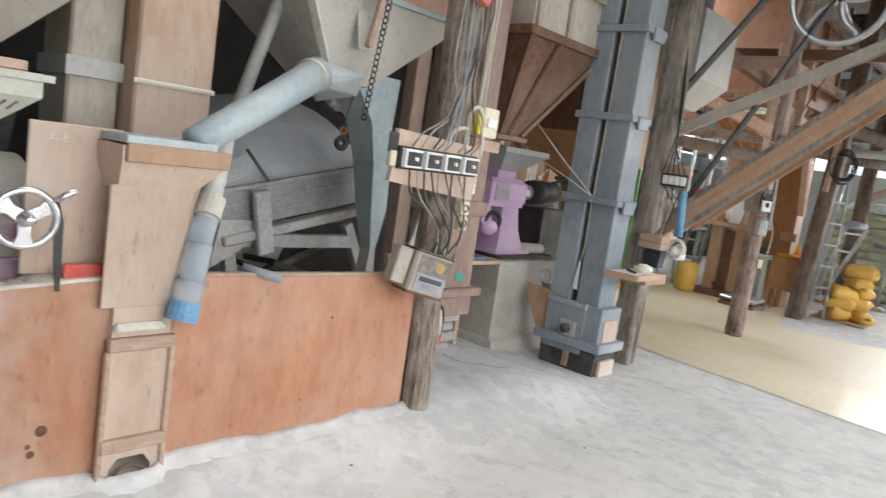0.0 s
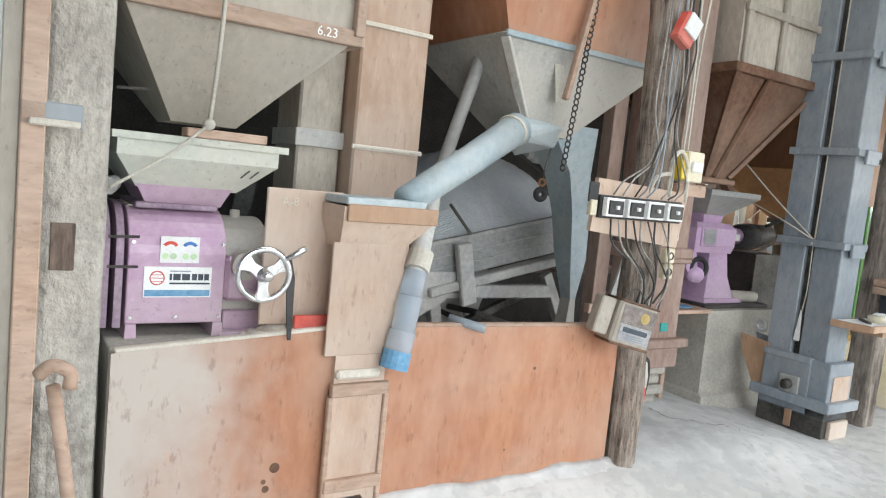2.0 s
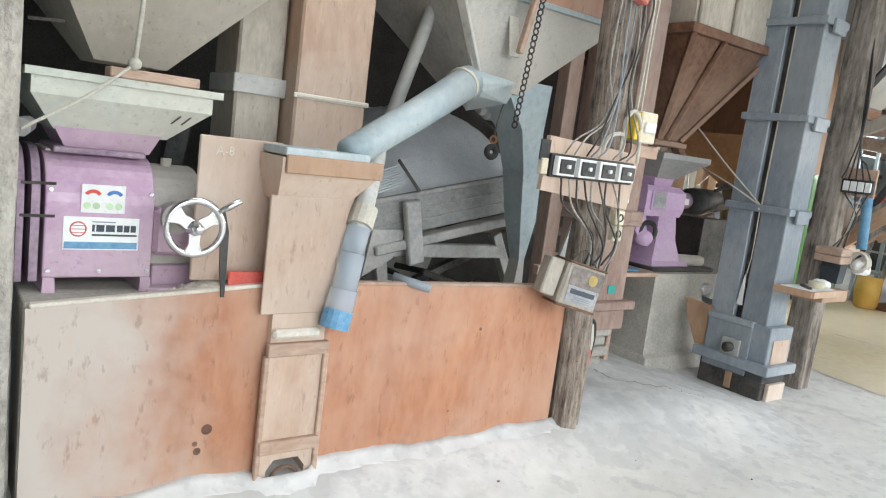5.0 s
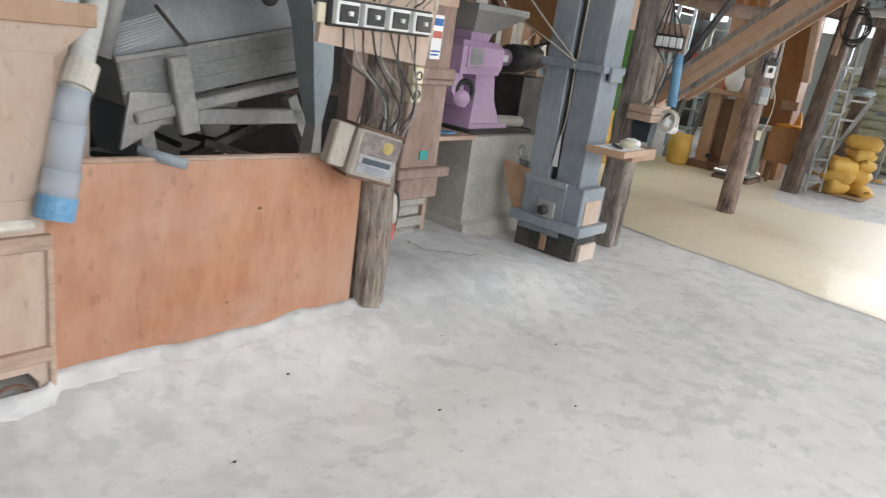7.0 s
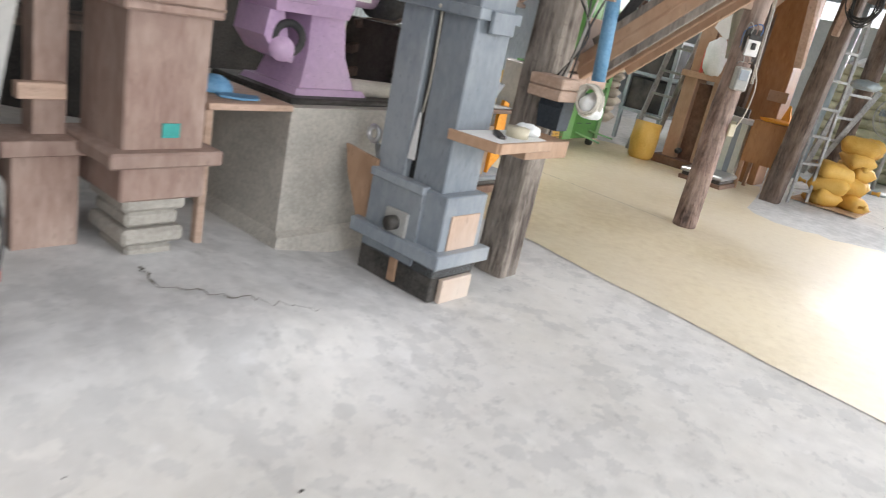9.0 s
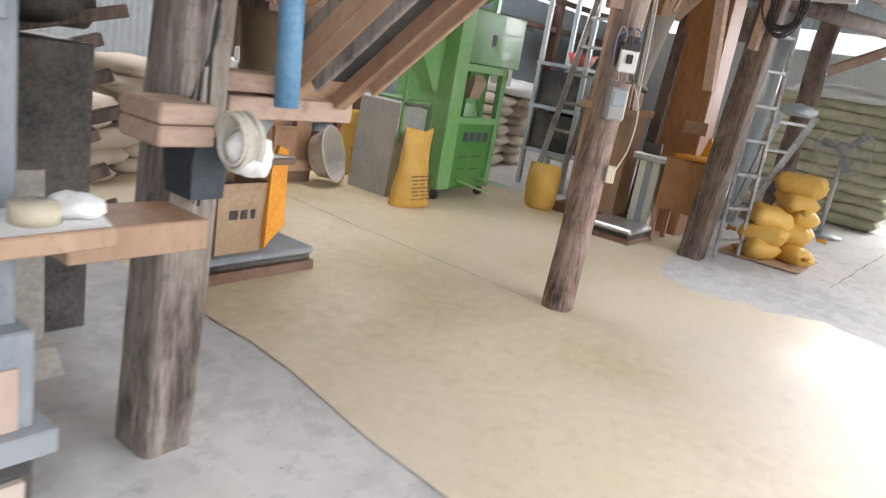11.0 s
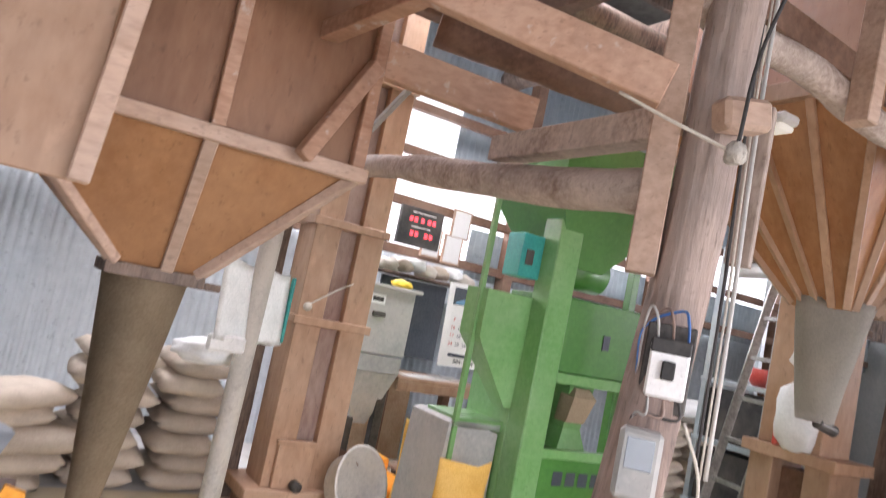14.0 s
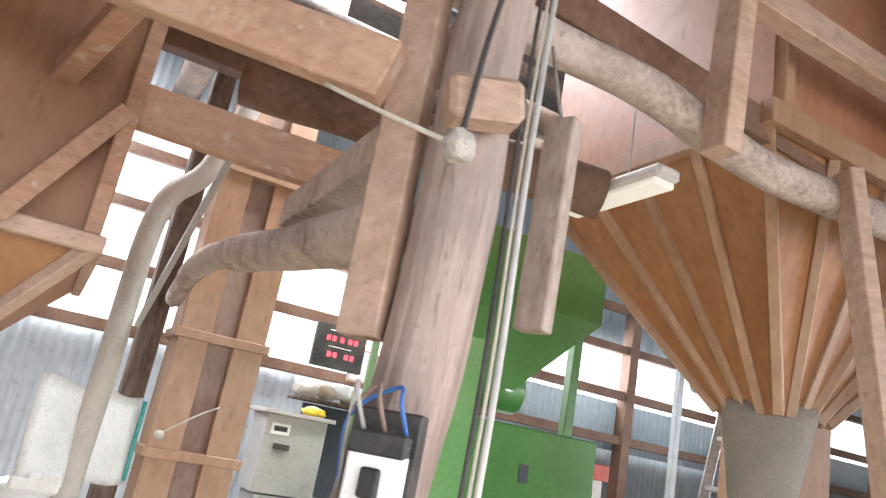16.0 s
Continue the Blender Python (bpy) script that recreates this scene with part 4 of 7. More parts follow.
    # square ducts behind
    t = thing("elevator_duct", (-1.24, 0.65, 0.15), "tall dusty plywood elevator duct, pale brown", "duct")
    part("duct", box(-1.41, 0.5, 0.15, -1.06, 0.82, 4.4, 0.01), ply_pale, t)
    part("joint_rope", ring((-1.235, 0.66, 1.6), (0, 0, 1), 0.24, 0.007, 4, 6), cloth_pale, t)
    for z in (1.59, 2.14):
        part("joint_strip", box(-1.42, 0.488, z, -1.05, 0.5, z + 0.022), flour, t)
    t = thing("elevator_duct", (-1.52, 0.75, 0.15), "narrow grey dusty elevator duct", "duct")
    part("duct", box(-1.63, 0.62, 0.15, -1.42, 0.9, 4.4, 0.01), ply_dusty, t)
    part("band", box(-1.645, 0.605, 1.58, -1.405, 0.915, 1.66), grey_steel, t)


build_mill_corner()


# ---------------------------------------------------------------- hopper with blue pipe, sifter
def build_sifter():
    t = thing("sheet_hopper", (-0.3, 0.7, 1.8), "large dusty grey steel hopper with plywood sides", "hopper")
    part("cone", shell([(-0.5, 0.42, -0.22, 0.7, 1.78), (-0.76, 0.322, 0.342, 1.15, 2.22)], 0.012), dusty_steel, t)
    up = part("plywood_side", shell([(-0.745, 0.305, 0.37, 1.17, 2.21), (-1.0, 0.22, 0.65, 1.4, 2.9)], 0.016), ply_red, t, "orange plywood upper side")
    part("flange", box(-0.77, 0.285, 2.195, 0.38, 0.303, 2.225), blue_grey, up)
    part("corner_strip", beam((-0.765, 0.305, 2.19), (-0.5, 0.405, 1.8), 0.05, 0.02), dusty_steel, t)
    part("paper_label", box(-0.42, 0.315, 1.93, -0.36, 0.32, 2.17, 0, None, Matrix.Translation((-0.39, 0.32, 2.05)) @ Matrix.Rotation(radians(-12), 4, "X") @ Matrix.Translation((0.39, -0.32, -2.05))), cloth_pale, t, "faded pale label strip")
    bm = bmesh.new()
    for p in ((-0.5, 0.42, 1.83), (-0.22, 0.42, 1.83), (-0.22, 0.7, 1.83), (-0.5, 0.7, 1.83), (-0.26, 0.45, 1.72), (-0.4, 0.6, 1.66)):
        bm.verts.new(p)
    for k in range(14):
        an = 2 * math.pi * k / 14
        bm.verts.new(Vector((-0.66, 0.275, 1.765)) + 0.078 * (math.cos(an) * Vector((0.33, -0.94, 0.0)) + math.sin(an) * Vector((-0.45, -0.16, 0.88))))
    bmesh.ops.convex_hull(bm, input=bm.verts[:])
    part("spout", bm, blue_grey, t, "blue-grey sheet funnel")
    part("pipe", tube([(-0.66, 0.27, 1.775), (-1.0, 0.15, 1.59), (-1.4, 0.0, 1.39)], [0.075, 0.068, 0.06], 20), blue_grey, t, "pale blue round pipe", True)
    part("pipe_flange", tube([(-0.7, 0.26, 1.755), (-0.715, 0.253, 1.747)], 0.081, 20), cloth_pale, t, "flour-dusted pipe joint")
    # hanging stick and chain
    bm = beam((-0.405, 0.24, 1.945), (-0.3, 0.22, 2.5), 0.042, 0.026)
    solo("hanging_stick", bm, timber, "wooden stick hung beside the hopper", "stick")
    bm = bmesh.new()
    for i in range(30):
        ring((-0.3 - 0.0022 * i, 0.205 + 0.0015 * i, 2.48 - 0.03 * i), (1, 0.2, 0) if i % 2 else (0, 1, 0), 0.015, 0.005, 10, 4, bm)
    solo("chain", bm, iron, "dark steel chain hanging by the hopper", "chain", smooth=True)
    solo("slanting_pipe", tube([(-0.64, 0.6, 2.3), (-0.7, 0.6, 2.087), (-0.903, 0.6, 1.407), (-0.97, 0.6, 1.15)], 0.034, 16), grey_steel, "thin grey pipe slanting down behind the feed box", "pipe", smooth=True)
    t = thing("pulley_hook", (-0.27, 0.5, 1.43), "small black pulley on an orange hook and cord", "hook")
    part("cord", cable([(-0.14, 0.5, 1.95), (-0.24, 0.5, 1.7), (-0.27, 0.5, 1.55)], 0.005), iron, t)
    part("hook", ring((-0.272, 0.5, 1.53), (0.3, 1, 0), 0.018, 0.006, 14, 5), ply_orange, t)
    part("wheel", ring((-0.275, 0.5, 1.465), (0.3, 1, 0), 0.026, 0.017, 18, 8), rubber, t, smooth=True)
    # grey bent duct
    t = thing("bent_duct", (0.1, 0.65, 0.9), "bent grey-blue sheet duct below the hopper", "duct")
    part("duct", loft([(0.13, 0.6, 0.17, 0.68, 0.86), (0.08, 0.58, 0.2, 0.72, 1.1), (0.03, 0.56, 0.17, 0.74, 1.38), (-0.04, 0.54, 0.12, 0.76, 1.6), (-0.26, 0.5, 0.1, 0.8, 1.86)]), blue_grey, t)
    part("lower_chute", loft([(0.06, 0.58, 0.2, 0.72, 0.25), (0.13, 0.6, 0.17, 0.68, 0.88)]), grey_steel, t)
    solo("leaning_sheet", prism([(0.1, 0.75), (0.3, 0.78), (0.36, 1.12), (0.24, 1.16)], "y", 0.32, 0.335), grey_steel, "bent grey sheet leaning beside the duct", "sheet")
    # sifter
    t = thing("sifter", (-0.2, 1.4, 0.3), "large grey rotary sifter wrapped in silver foil", "machine")
    tilt = Matrix.Translation((-0.2, 0, 1.05)) @ Matrix.Rotation(radians(-12.3), 4, "Y") @ Matrix.Translation((0.2, 0, -1.05))
    part("tray", box(-0.76, 0.86, 1.02, 0.29, 2.1, 1.235, 0.008, None, tilt), sifter_grey, t)
    for z in (1.085, 1.15):
        part("tray_rib", box(-0.765, 0.852, z, 0.29, 0.86, z + 0.007, 0.002, None, tilt), sifter_pale, t)
    part("tray_edge", box(-0.77, 0.845, 1.225, 0.3, 0.885, 1.25, 0.004, None, tilt), sifter_pale, t, "dusty pale top edge")
    for y in (0.8, 2.06):
        part("channel", box(-0.75, y, 0.95, 0.34, y + 0.1, 1.005, 0.008, None, tilt), sifter_pale, t)
        part("channel_end", box(0.3, y, 0.95, 0.35, y + 0.1, 1.22, 0.006, None, tilt), sifter_pale, t)
    part("left_bracket", prism([(-0.74, 0.98), (-0.52, 0.98), (-0.6, 0.82), (-0.78, 0.72)], "y", 0.83, 0.85), sifter_pale, t)
    part("stay", box(-0.56, 0.775, 0.86, -0.46, 0.82, 1.22, 0.008, None, tilt), sifter_pale, t)
    bm = bmesh.new()
    rows = []
    for i in range(49):
        u = i / 48
        row = []
        for j in range(33):
            v = j / 32
            x = -0.76 + 1.06 * u
            rise = 0.1 + 0.34 * min(1, u / 0.42) ** 0.8 - 0.12 * max(0, (u - 0.6) / 0.4) ** 2
            z = 1.24 + rise * math.sin(math.pi * min(0.999, v * 0.96 + 0.001)) ** 0.85
            z += 0.012 * noise.noise(Vector((u * 9, v * 7, 0))) + 0.009 * noise.noise(Vector((u * 26, v * 22, 3)))
            row.append(bm.verts.new(tilt @ Vector((x, 0.88 + 1.15 * v, z))))
        rows.append(row)
    for a, b in zip(rows, rows[1:]):
        for j in range(32):
            bm.faces.new((a[j], a[j + 1], b[j + 1], b[j]))
    bmesh.ops.solidify(bm, geom=bm.faces[:], thickness=0.008)
    part("foil_cover", bm, foil, t, "crumpled silver bubble-foil cover", True)
    for k in range(9):
        part("foil_rib", tube([tilt @ Vector((-0.74 + 0.002 * k, 0.89 + 0.012 * k, 1.262 + 0.011 * k)), tilt @ Vector((-0.5 + 0.012 * k, 0.89 + 0.012 * k, 1.3 + 0.012 * k))], 0.004, 6), foil, t, smooth=True)
    for y in (0.9, 2.05):
        part("leg", beam((-0.65, y, 0.85), (-0.5, y, 0.15), 0.06, 0.07), sifter_pale, t)
        part("leg", beam((0.18, y, 0.97), (0.62, y, 0.15), 0.06, 0.065), sifter_pale, t)
        part("cross_beam", box(-0.62, y - 0.03, 0.82, 0.25, y + 0.03, 0.9, 0.006), sifter_pale, t)
    part("brace", beam((-0.3, 0.95, 0.72), (0.42, 0.95, 0.5), 0.04, 0.04), iron, t)
    part("brace", beam((-0.55, 1.2, 0.45), (0.3, 1.2, 0.8), 0.05, 0.05), iron, t)
    part("motor", tube([(-0.16, 0.8, 1.69), (-0.12, 0.8, 1.69), (-0.11, 0.8, 1.69), (-0.03, 0.8, 1.69)], [0.03, 0.03, 0.05, 0.05], 16), grey_steel, t)
    part("motor_disc", tube([(-0.02, 0.8, 1.69), (-0.005, 0.8, 1.69)], 0.06, 18), dusty_steel, t)
    part("tie_rod", cable([(-0.63, 0.83, 1.36), (-0.47, 0.83, 1.2)], 0.009), black, t)
    part("tie_rod", cable([(-0.2, 0.8, 1.68), (0.17, 0.8, 1.49)], 0.009), black, t)
    solo("red_emblem", ring((-1.1, 0.62, 1.08), (0, 1, 0), 0.03, 0.012, 16, 5), red, "round faded red painted emblem", "emblem")
    # plastic pipe
    t = thing("drain_pipe", (-1.350, -0.03, 0.72), "grey pipe ending in clear bluish plastic bottles", "pipe")
    part("upper_pipe", tube(bend([(-1.160, 0.2, 1.5), (-1.220, 0.1, 1.38), (-1.320, -0.02, 1.2), (-1.350, -0.05, 1.1)], 5), 0.04, 14), grey_steel, t, smooth=True)
    part("taped_joint", tube([(-1.315, -0.02, 1.19), (-1.350, -0.05, 1.12)], 0.052, 14), cloth_pale, t)
    for a, b, r in (((-1.350, -0.05, 1.12), (-1.375, -0.06, 1.02), 0.047), ((-1.372, -0.06, 1.02), (-1.400, -0.07, 0.87), 0.05), ((-1.398, -0.07, 0.88), (-1.430, -0.08, 0.74), 0.055)):
        part("bottle", tube([a, b], r, 16), bottle, t, "clear plastic bottle", True)
    part("lower_collar", tube([(-1.415, -0.075, 0.8), (-1.432, -0.082, 0.73)], 0.058, 16), sky_blue, t)
    solo("short_pipe", tube([(-1.1, 0.05, 0.9), (-0.98, -0.06, 0.87)], 0.02, 12), grey_paint, "short grey pipe lying on the panel edge", "pipe", smooth=True)
    bm = bmesh.new()
    for i in range(40):
        x, y = random.uniform(-0.7, 0.25), random.uniform(0.4, 1.6)
        a = random.random() * 3.1
        z = random.uniform(0.3, 0.62)
        l = random.uniform(0.15, 0.35)
        tube([(x, y, z), (x + l * math.cos(a), y + l * math.sin(a), z + random.uniform(-0.1, 0.1))], random.uniform(0.01, 0.03), 6, bm)
    solo("scrap_heap", bm, iron, "heap of dark scrap bars and offcuts under the sifter", "scrap", kind="stuff")
    # dark slab added for the shade below the tray
    solo("scrap_floor", box(-1.4, 0.2, 0.1, -0.05, 1.8, 0.24, 0.03), iron, "dark slab under the sifter standing in for shade", "dirt", kind="stuff")


build_sifter()


# ---------------------------------------------------------------- switch post
def breaker(parent, x, y, z, w, h, body=paper):
    b = part("breaker", box(x, y - 0.03, z, x + w, y, z + h, 0.003), body, parent, "white breaker")
    part("breaker_face", box(x + 0.1 * w, y - 0.038, z + 0.12 * h, x + 0.9 * w, y - 0.03, z + 0.86 * h, 0.002), black, b)
    part("toggle", box(x + 0.42 * w, y - 0.05, z + 0.4 * h, x + 0.58 * w, y - 0.036, z + 0.6 * h, 0.002), paper, b)


def build_switch_post():
    t = thing("switch_board", (-0.2, -0.13, 1.3), "wooden switch board with four breakers on the log post", "switchboard")
    part("board", prism([(-0.52, 1.33), (0.08, 1.27), (0.12, 1.54), (-0.5, 1.57)], "y", -0.15, -0.125), ply_pale, t)
    part("rail", box(-0.5, -0.172, 1.392, 0.06, -0.15, 1.496), black, t)
    for k in range(4):
        breaker(t, -0.485 + 0.137 * k, -0.172, 1.402, 0.112, 0.084)
    part("switch", box(-0.55, -0.17, 1.4, -0.51, -0.14, 1.47), cream, t)
    part("small_plate", box(-0.56, -0.16, 1.46, -0.5, -0.15, 1.55), black, t)
    for i, (x, sx) in enumerate(((-0.42, -0.1), (-0.36, -0.14), (-0.28, 0.02), (-0.2, -0.06), (-0.1, 0.03), (0.0, 0.06), (-0.05, 0.1), (-0.25, -0.02))):
        part("wire", cable([(x, -0.17, 1.5), (x + 0.03, -0.2, 1.57 + 0.01 * (i % 3)), (x * 0.4 + 0.02 * math.sin(i * 2), -0.14, 1.68 + 0.03 * i), (sx, -0.1, 1.9 + 0.05 * i), (sx + 0.03 * math.sin(i), -0.095, 2.4), (sx, -0.09, 3.2)], 0.0045, 6), (dusty_wire, dusty_wire, rubber, grey_paint)[i % 4], t, smooth=True)
    for i in range(9):
        x = -0.42 + 0.05 * i
        part("wire", cable([(x, -0.17, 1.39), (x + 0.02 + 0.03 * math.sin(i * 3), -0.19, 1.27), (-0.14 + 0.03 * i + 0.03 * math.cos(i * 2), -0.13, 1.14 - 0.02 * (i % 4)), (-0.1 + 0.02 * i, -0.1, 0.98 - 0.03 * (i % 3))], 0.005, 6), (rubber, dusty_wire, iron)[i % 3], t, smooth=True)
    for p, r in (([(-0.02, -0.14, 1.5), (-0.04, -0.16, 1.68), (0.02, -0.16, 1.74), (0.09, -0.15, 1.66), (0.1, -0.15, 1.5)], 0.01), ([(-0.16, -0.14, 1.5), (-0.14, -0.16, 1.6), (-0.04, -0.16, 1.62), (-0.02, -0.15, 1.52)], 0.01), ([(0.1, -0.1, 1.72), (0.12, -0.09, 2.2), (0.1, -0.08, 3.0)], 0.006), ([(0.17, -0.07, 1.72), (0.19, -0.06, 2.3), (0.3, -0.05, 3.0)], 0.005)):
        part("white_cable", cable(p, r, 8), cloth_pale, t, "dusty white cable", True)
    for x, z in ((0.03, 1.19), (0.03, 1.11)):
        s = part("socket", box(x, -0.14, z, x + 0.065, -0.1, z + 0.075, 0.006), cream, t, "cream socket")
        part("socket_face", ring((x + 0.032, -0.142, z + 0.037), (0, 1, 0), 0.017, 0.004, 14, 5), iron, s)
    t = thing("fuse_box", (0.13, -0.12, 1.58), "cream fuse box with a yellow side on a wood block", "fuse box")
    part("case", box(0.08, -0.16, 1.6, 0.2, -0.08, 1.75, 0.006), cream, t)
    part("side", box(0.05, -0.15, 1.61, 0.08, -0.09, 1.74), yellow, t)
    part("breaker", box(0.1, -0.175, 1.65, 0.18, -0.16, 1.7), paper, t)
    part("block", box(0.06, -0.13, 1.53, 0.28, -0.05, 1.59), timber, t)
    t = thing("alarm_box", (-0.03, -0.13, 2.3), "tilted red and white alarm box on the post", "alarm")
    m = Matrix.Translation((-0.03, -0.14, 2.31)) @ Matrix.Rotation(radians(28), 4, "Y")
    part("case", box(-0.055, -0.02, -0.075, 0.055, 0.04, 0.075, 0.008, None, m), red, t)
    part("cover", box(-0.045, -0.032, -0.03, 0.05, -0.018, 0.07, 0.004, None, m), paper, t, "white cover")
    # oil can
    t = thing("oil_can", (-0.34, -0.18, 0.8), "battered square oil can hung on the post, rusty top", "can")
    m = Matrix.Translation((-0.24, -0.11, 0.91)) @ Matrix.Scale(0.85, 4) @ Matrix.Rotation(radians(-14), 4, "Z") @ Matrix.Rotation(radians(13), 4, "Y")
    part("body", box(-0.06, -0.09, -0.13, 0.2, 0.06, 0.12, 0.014, None, m), ply_dusty, t, "dusty dented can body")
    part("top_label", box(-0.03, -0.0935, -0.005, 0.196, -0.09, 0.1, 0.001, None, m), can_dirt, t, "dirty brown upper print")
    part("lower_label", box(-0.02, -0.0935, -0.1, 0.19, -0.09, -0.008, 0.001, None, m), can_print, t, "dirty white lower print")
    part("round_mark", tube([m @ Vector((0.12, -0.0965, 0.05)), m @ Vector((0.12, -0.094, 0.05))], 0.026, 20), dull_yellow, t)
    part("name_bar", box(0.0, -0.0955, -0.05, 0.165, -0.092, -0.022, 0.001, None, m), slate, t)
    for k in range(3):
        part("print_bar", box(0.03 + 0.01 * k, -0.0955, -0.068 - 0.011 * k, 0.15, -0.092, -0.062 - 0.011 * k, 0, None, m), grey_paint, t)
    part("bottom_rim", box(-0.062, -0.094, -0.134, 0.203, 0.062, -0.118, 0.004, None, m), rust_wood, t, "rusty rim")
    part("top_rim", box(-0.062, -0.094, 0.112, 0.203, 0.062, 0.124, 0.004, None, m), rust_wood, t, "rusty rim")
    part("hanging_wire", cable([m @ Vector((-0.02, -0.05, 0.12)), m @ Vector((0.06, -0.02, 0.2)), m @ Vector((0.15, -0.05, 0.12))], 0.003), iron, t)
    part("flap", box(-0.16, -0.06, -0.1, -0.066, 0.03, 0.11, 0.008, None, m), ply_dusty, t, "dusty grey flap")
    # red tank behind post
    t = thing("fire_extinguisher", (0.17, 0.06, 0.4), "dusty red fire extinguisher hung on the post", "extinguisher")
    part("tank", tube([(0.17, 0.06, 0.4), (0.17, 0.06, 0.415), (0.165, 0.06, 0.58), (0.165, 0.06, 0.62), (0.16, 0.06, 0.645)], [0.035, 0.05, 0.05, 0.04, 0.018], 18), red, t, smooth=True)
    part("cloth_cover", tube([(0.166, 0.06, 0.5), (0.165, 0.06, 0.56), (0.164, 0.06, 0.63), (0.16, 0.06, 0.66)], [0.054, 0.056, 0.046, 0.022], 14, rough=0.1, seed=2), cloth_pale, t, "dusty grey cloth over the top", True)
    part("valve", box(0.145, 0.045, 0.645, 0.18, 0.075, 0.685), black, t)
    part("bracket", box(0.1, 0.045, 0.6, 0.17, 0.075, 0.61), iron, t)
    part("hose", cable([(0.17, 0.05, 0.67), (0.2, 0.03, 0.64), (0.215, 0.03, 0.55), (0.2, 0.03, 0.45)], 0.009), rubber, t, smooth=True)


build_switch_post()


# ---------------------------------------------------------------- brown duct, lilac mill, grey elevator
def build_middle():
    t = thing("brown_duct", (0.98, 0.78, 0.15), "tall reddish brown wooden duct on a stepped base", "duct")
    part("duct", box(0.81, 0.6, 0.58, 1.14, 0.95, 4.4, 0.008), brown_wood, t)
    part("cap", box(0.74, 0.54, 0.54, 1.2, 1.0, 0.6, 0.008), brown_wood, t)
    part("base_box", box(0.8, 0.58, 0.4, 1.15, 0.96, 0.545, 0.008), brown_wood, t)
    for z, g in ((0.34, 0.0), (0.27, 0.02), (0.2, 0.0), (0.12, 0.03)):
        part("stone_step", box(0.84 + g, 0.62 + g, z, 1.1 - g, 0.92 - g, z + 0.066, 0.014), block, t)
    part("band", box(0.78, 0.57, 1.1, 1.17, 0.98, 1.2, 0.008), brown_wood, t)
    part("band", box(0.78, 0.57, 1.13, 1.17, 0.575, 1.14, 0), timber, t)
    part("green_sticker", box(0.96, 0.592, 0.645, 1.03, 0.6, 0.7, 0), teal, t, "teal sticker")
    part("tag", box(0.93, 0.592, 1.25, 1.02, 0.6, 1.5, 0), paper, t, "white printed tags")
    bars([(0.935, 1.44, 1.015, 1.48), (0.935, 1.29, 1.015, 1.3), (0.935, 1.27, 1.0, 1.28)], blue, t, 0.5915)
    bars([(0.935, 1.37, 1.015, 1.41)], red, t, 0.5915, "red_print")
    t = thing("back_plank", (0.7, 0.9, 0.15), "narrow brown plank standing behind the duct", "plank")
    part("plank", box(0.62, 0.9, 0.15, 0.74, 1.0, 3.2), brown_wood, t)
    part("cleat", box(0.55, 0.85, 0.72, 0.72, 0.9, 0.78), timber, t)
    part("foot", box(0.48, 0.8, 0.52, 0.78, 1.05, 0.58), brown_wood, t)
    part("foot", box(0.52, 0.82, 0.15, 0.76, 1.02, 0.52), brown_wood, t)
    bm = bmesh.new()
    pts = [(0.72 + 0.03 * math.cos(i * 1.3), 0.62 + 0.03 * math.sin(i * 1.3), 1.3 + 0.006 * i) for i in range(70)]
    tube(pts, 0.008, 6, bm)
    solo("coiled_hose", bm, blue, "coiled blue air hose hung on the duct", "hose", smooth=True)
    # low partition between post and duct, back clutter
    solo("back_shelf", box(0.35, 1.4, 0.9, 1.6, 1.9, 0.93), old_wood, "dark wooden shelf at the back", "shelf")
    solo("grey_trough", loft([(0.0, 2.2, 0.6, 2.8, 0.3), (-0.1, 2.1, 0.7, 2.9, 0.8)]), grey_steel, "grey metal trough in the dark back", "trough")
    # concrete base with shelf
    t = thing("machine_base", (2.15, 1.2, 0), "grey concrete machine base with a flared foot", "plinth")
    part("body", loft([(1.62, 0.68, 2.7, 1.75, 0.0), (1.66, 0.72, 2.68, 1.72, 0.1), (1.68, 0.76, 2.66, 1.7, 0.12), (1.7, 0.78, 2.66, 1.7, 0.73)]), block, t)
    part("bedding", box(1.75, 0.85, 0.725, 2.55, 1.55, 0.76, 0.02), iron, t, "oily dark bedding")
    t = thing("side_shelf", (1.45, 1.1, 0.15), "rough timber shelf beside the concrete base", "shelf")
    part("board", box(1.24, 0.74, 0.72, 1.68, 1.5, 0.75), timber, t)
    part("upright", box(1.24, 0.76, 0.1, 1.28, 0.8, 0.72), timber, t)
    part("back_panel", box(1.24, 1.4, 0.1, 1.68, 1.42, 0.72), old_wood, t)
    t = thing("sun_hat", (1.45, 0.95, 0.75), "blue sun cap lying on the shelf", "cap")
    bm = bmesh.new()
    bmesh.ops.create_uvsphere(bm, u_segments=16, v_segments=8, radius=0.09, matrix=Matrix.Translation((1.42, 1.0, 0.755)) @ Matrix.Diagonal((1, 1, 0.8, 1)))
    bmesh.ops.bisect_plane(bm, geom=bm.verts[:] + bm.edges[:] + bm.faces[:], plane_co=(0, 0, 0.755), plane_no=(0, 0, -1), clear_outer=True)
    part("crown", bm, sky_blue, t, smooth=True)
    part("brim", prism([(1.38, 0.92), (1.46, 0.91), (1.56, 0.86), (1.53, 0.8), (1.44, 0.79), (1.36, 0.85)], "z", 0.753, 0.763), sky_blue, t)
    # lilac mill
    t = thing("lilac_mill", (2.0, 1.15, 0.76), "lilac painted mill on a concrete base", "mill")
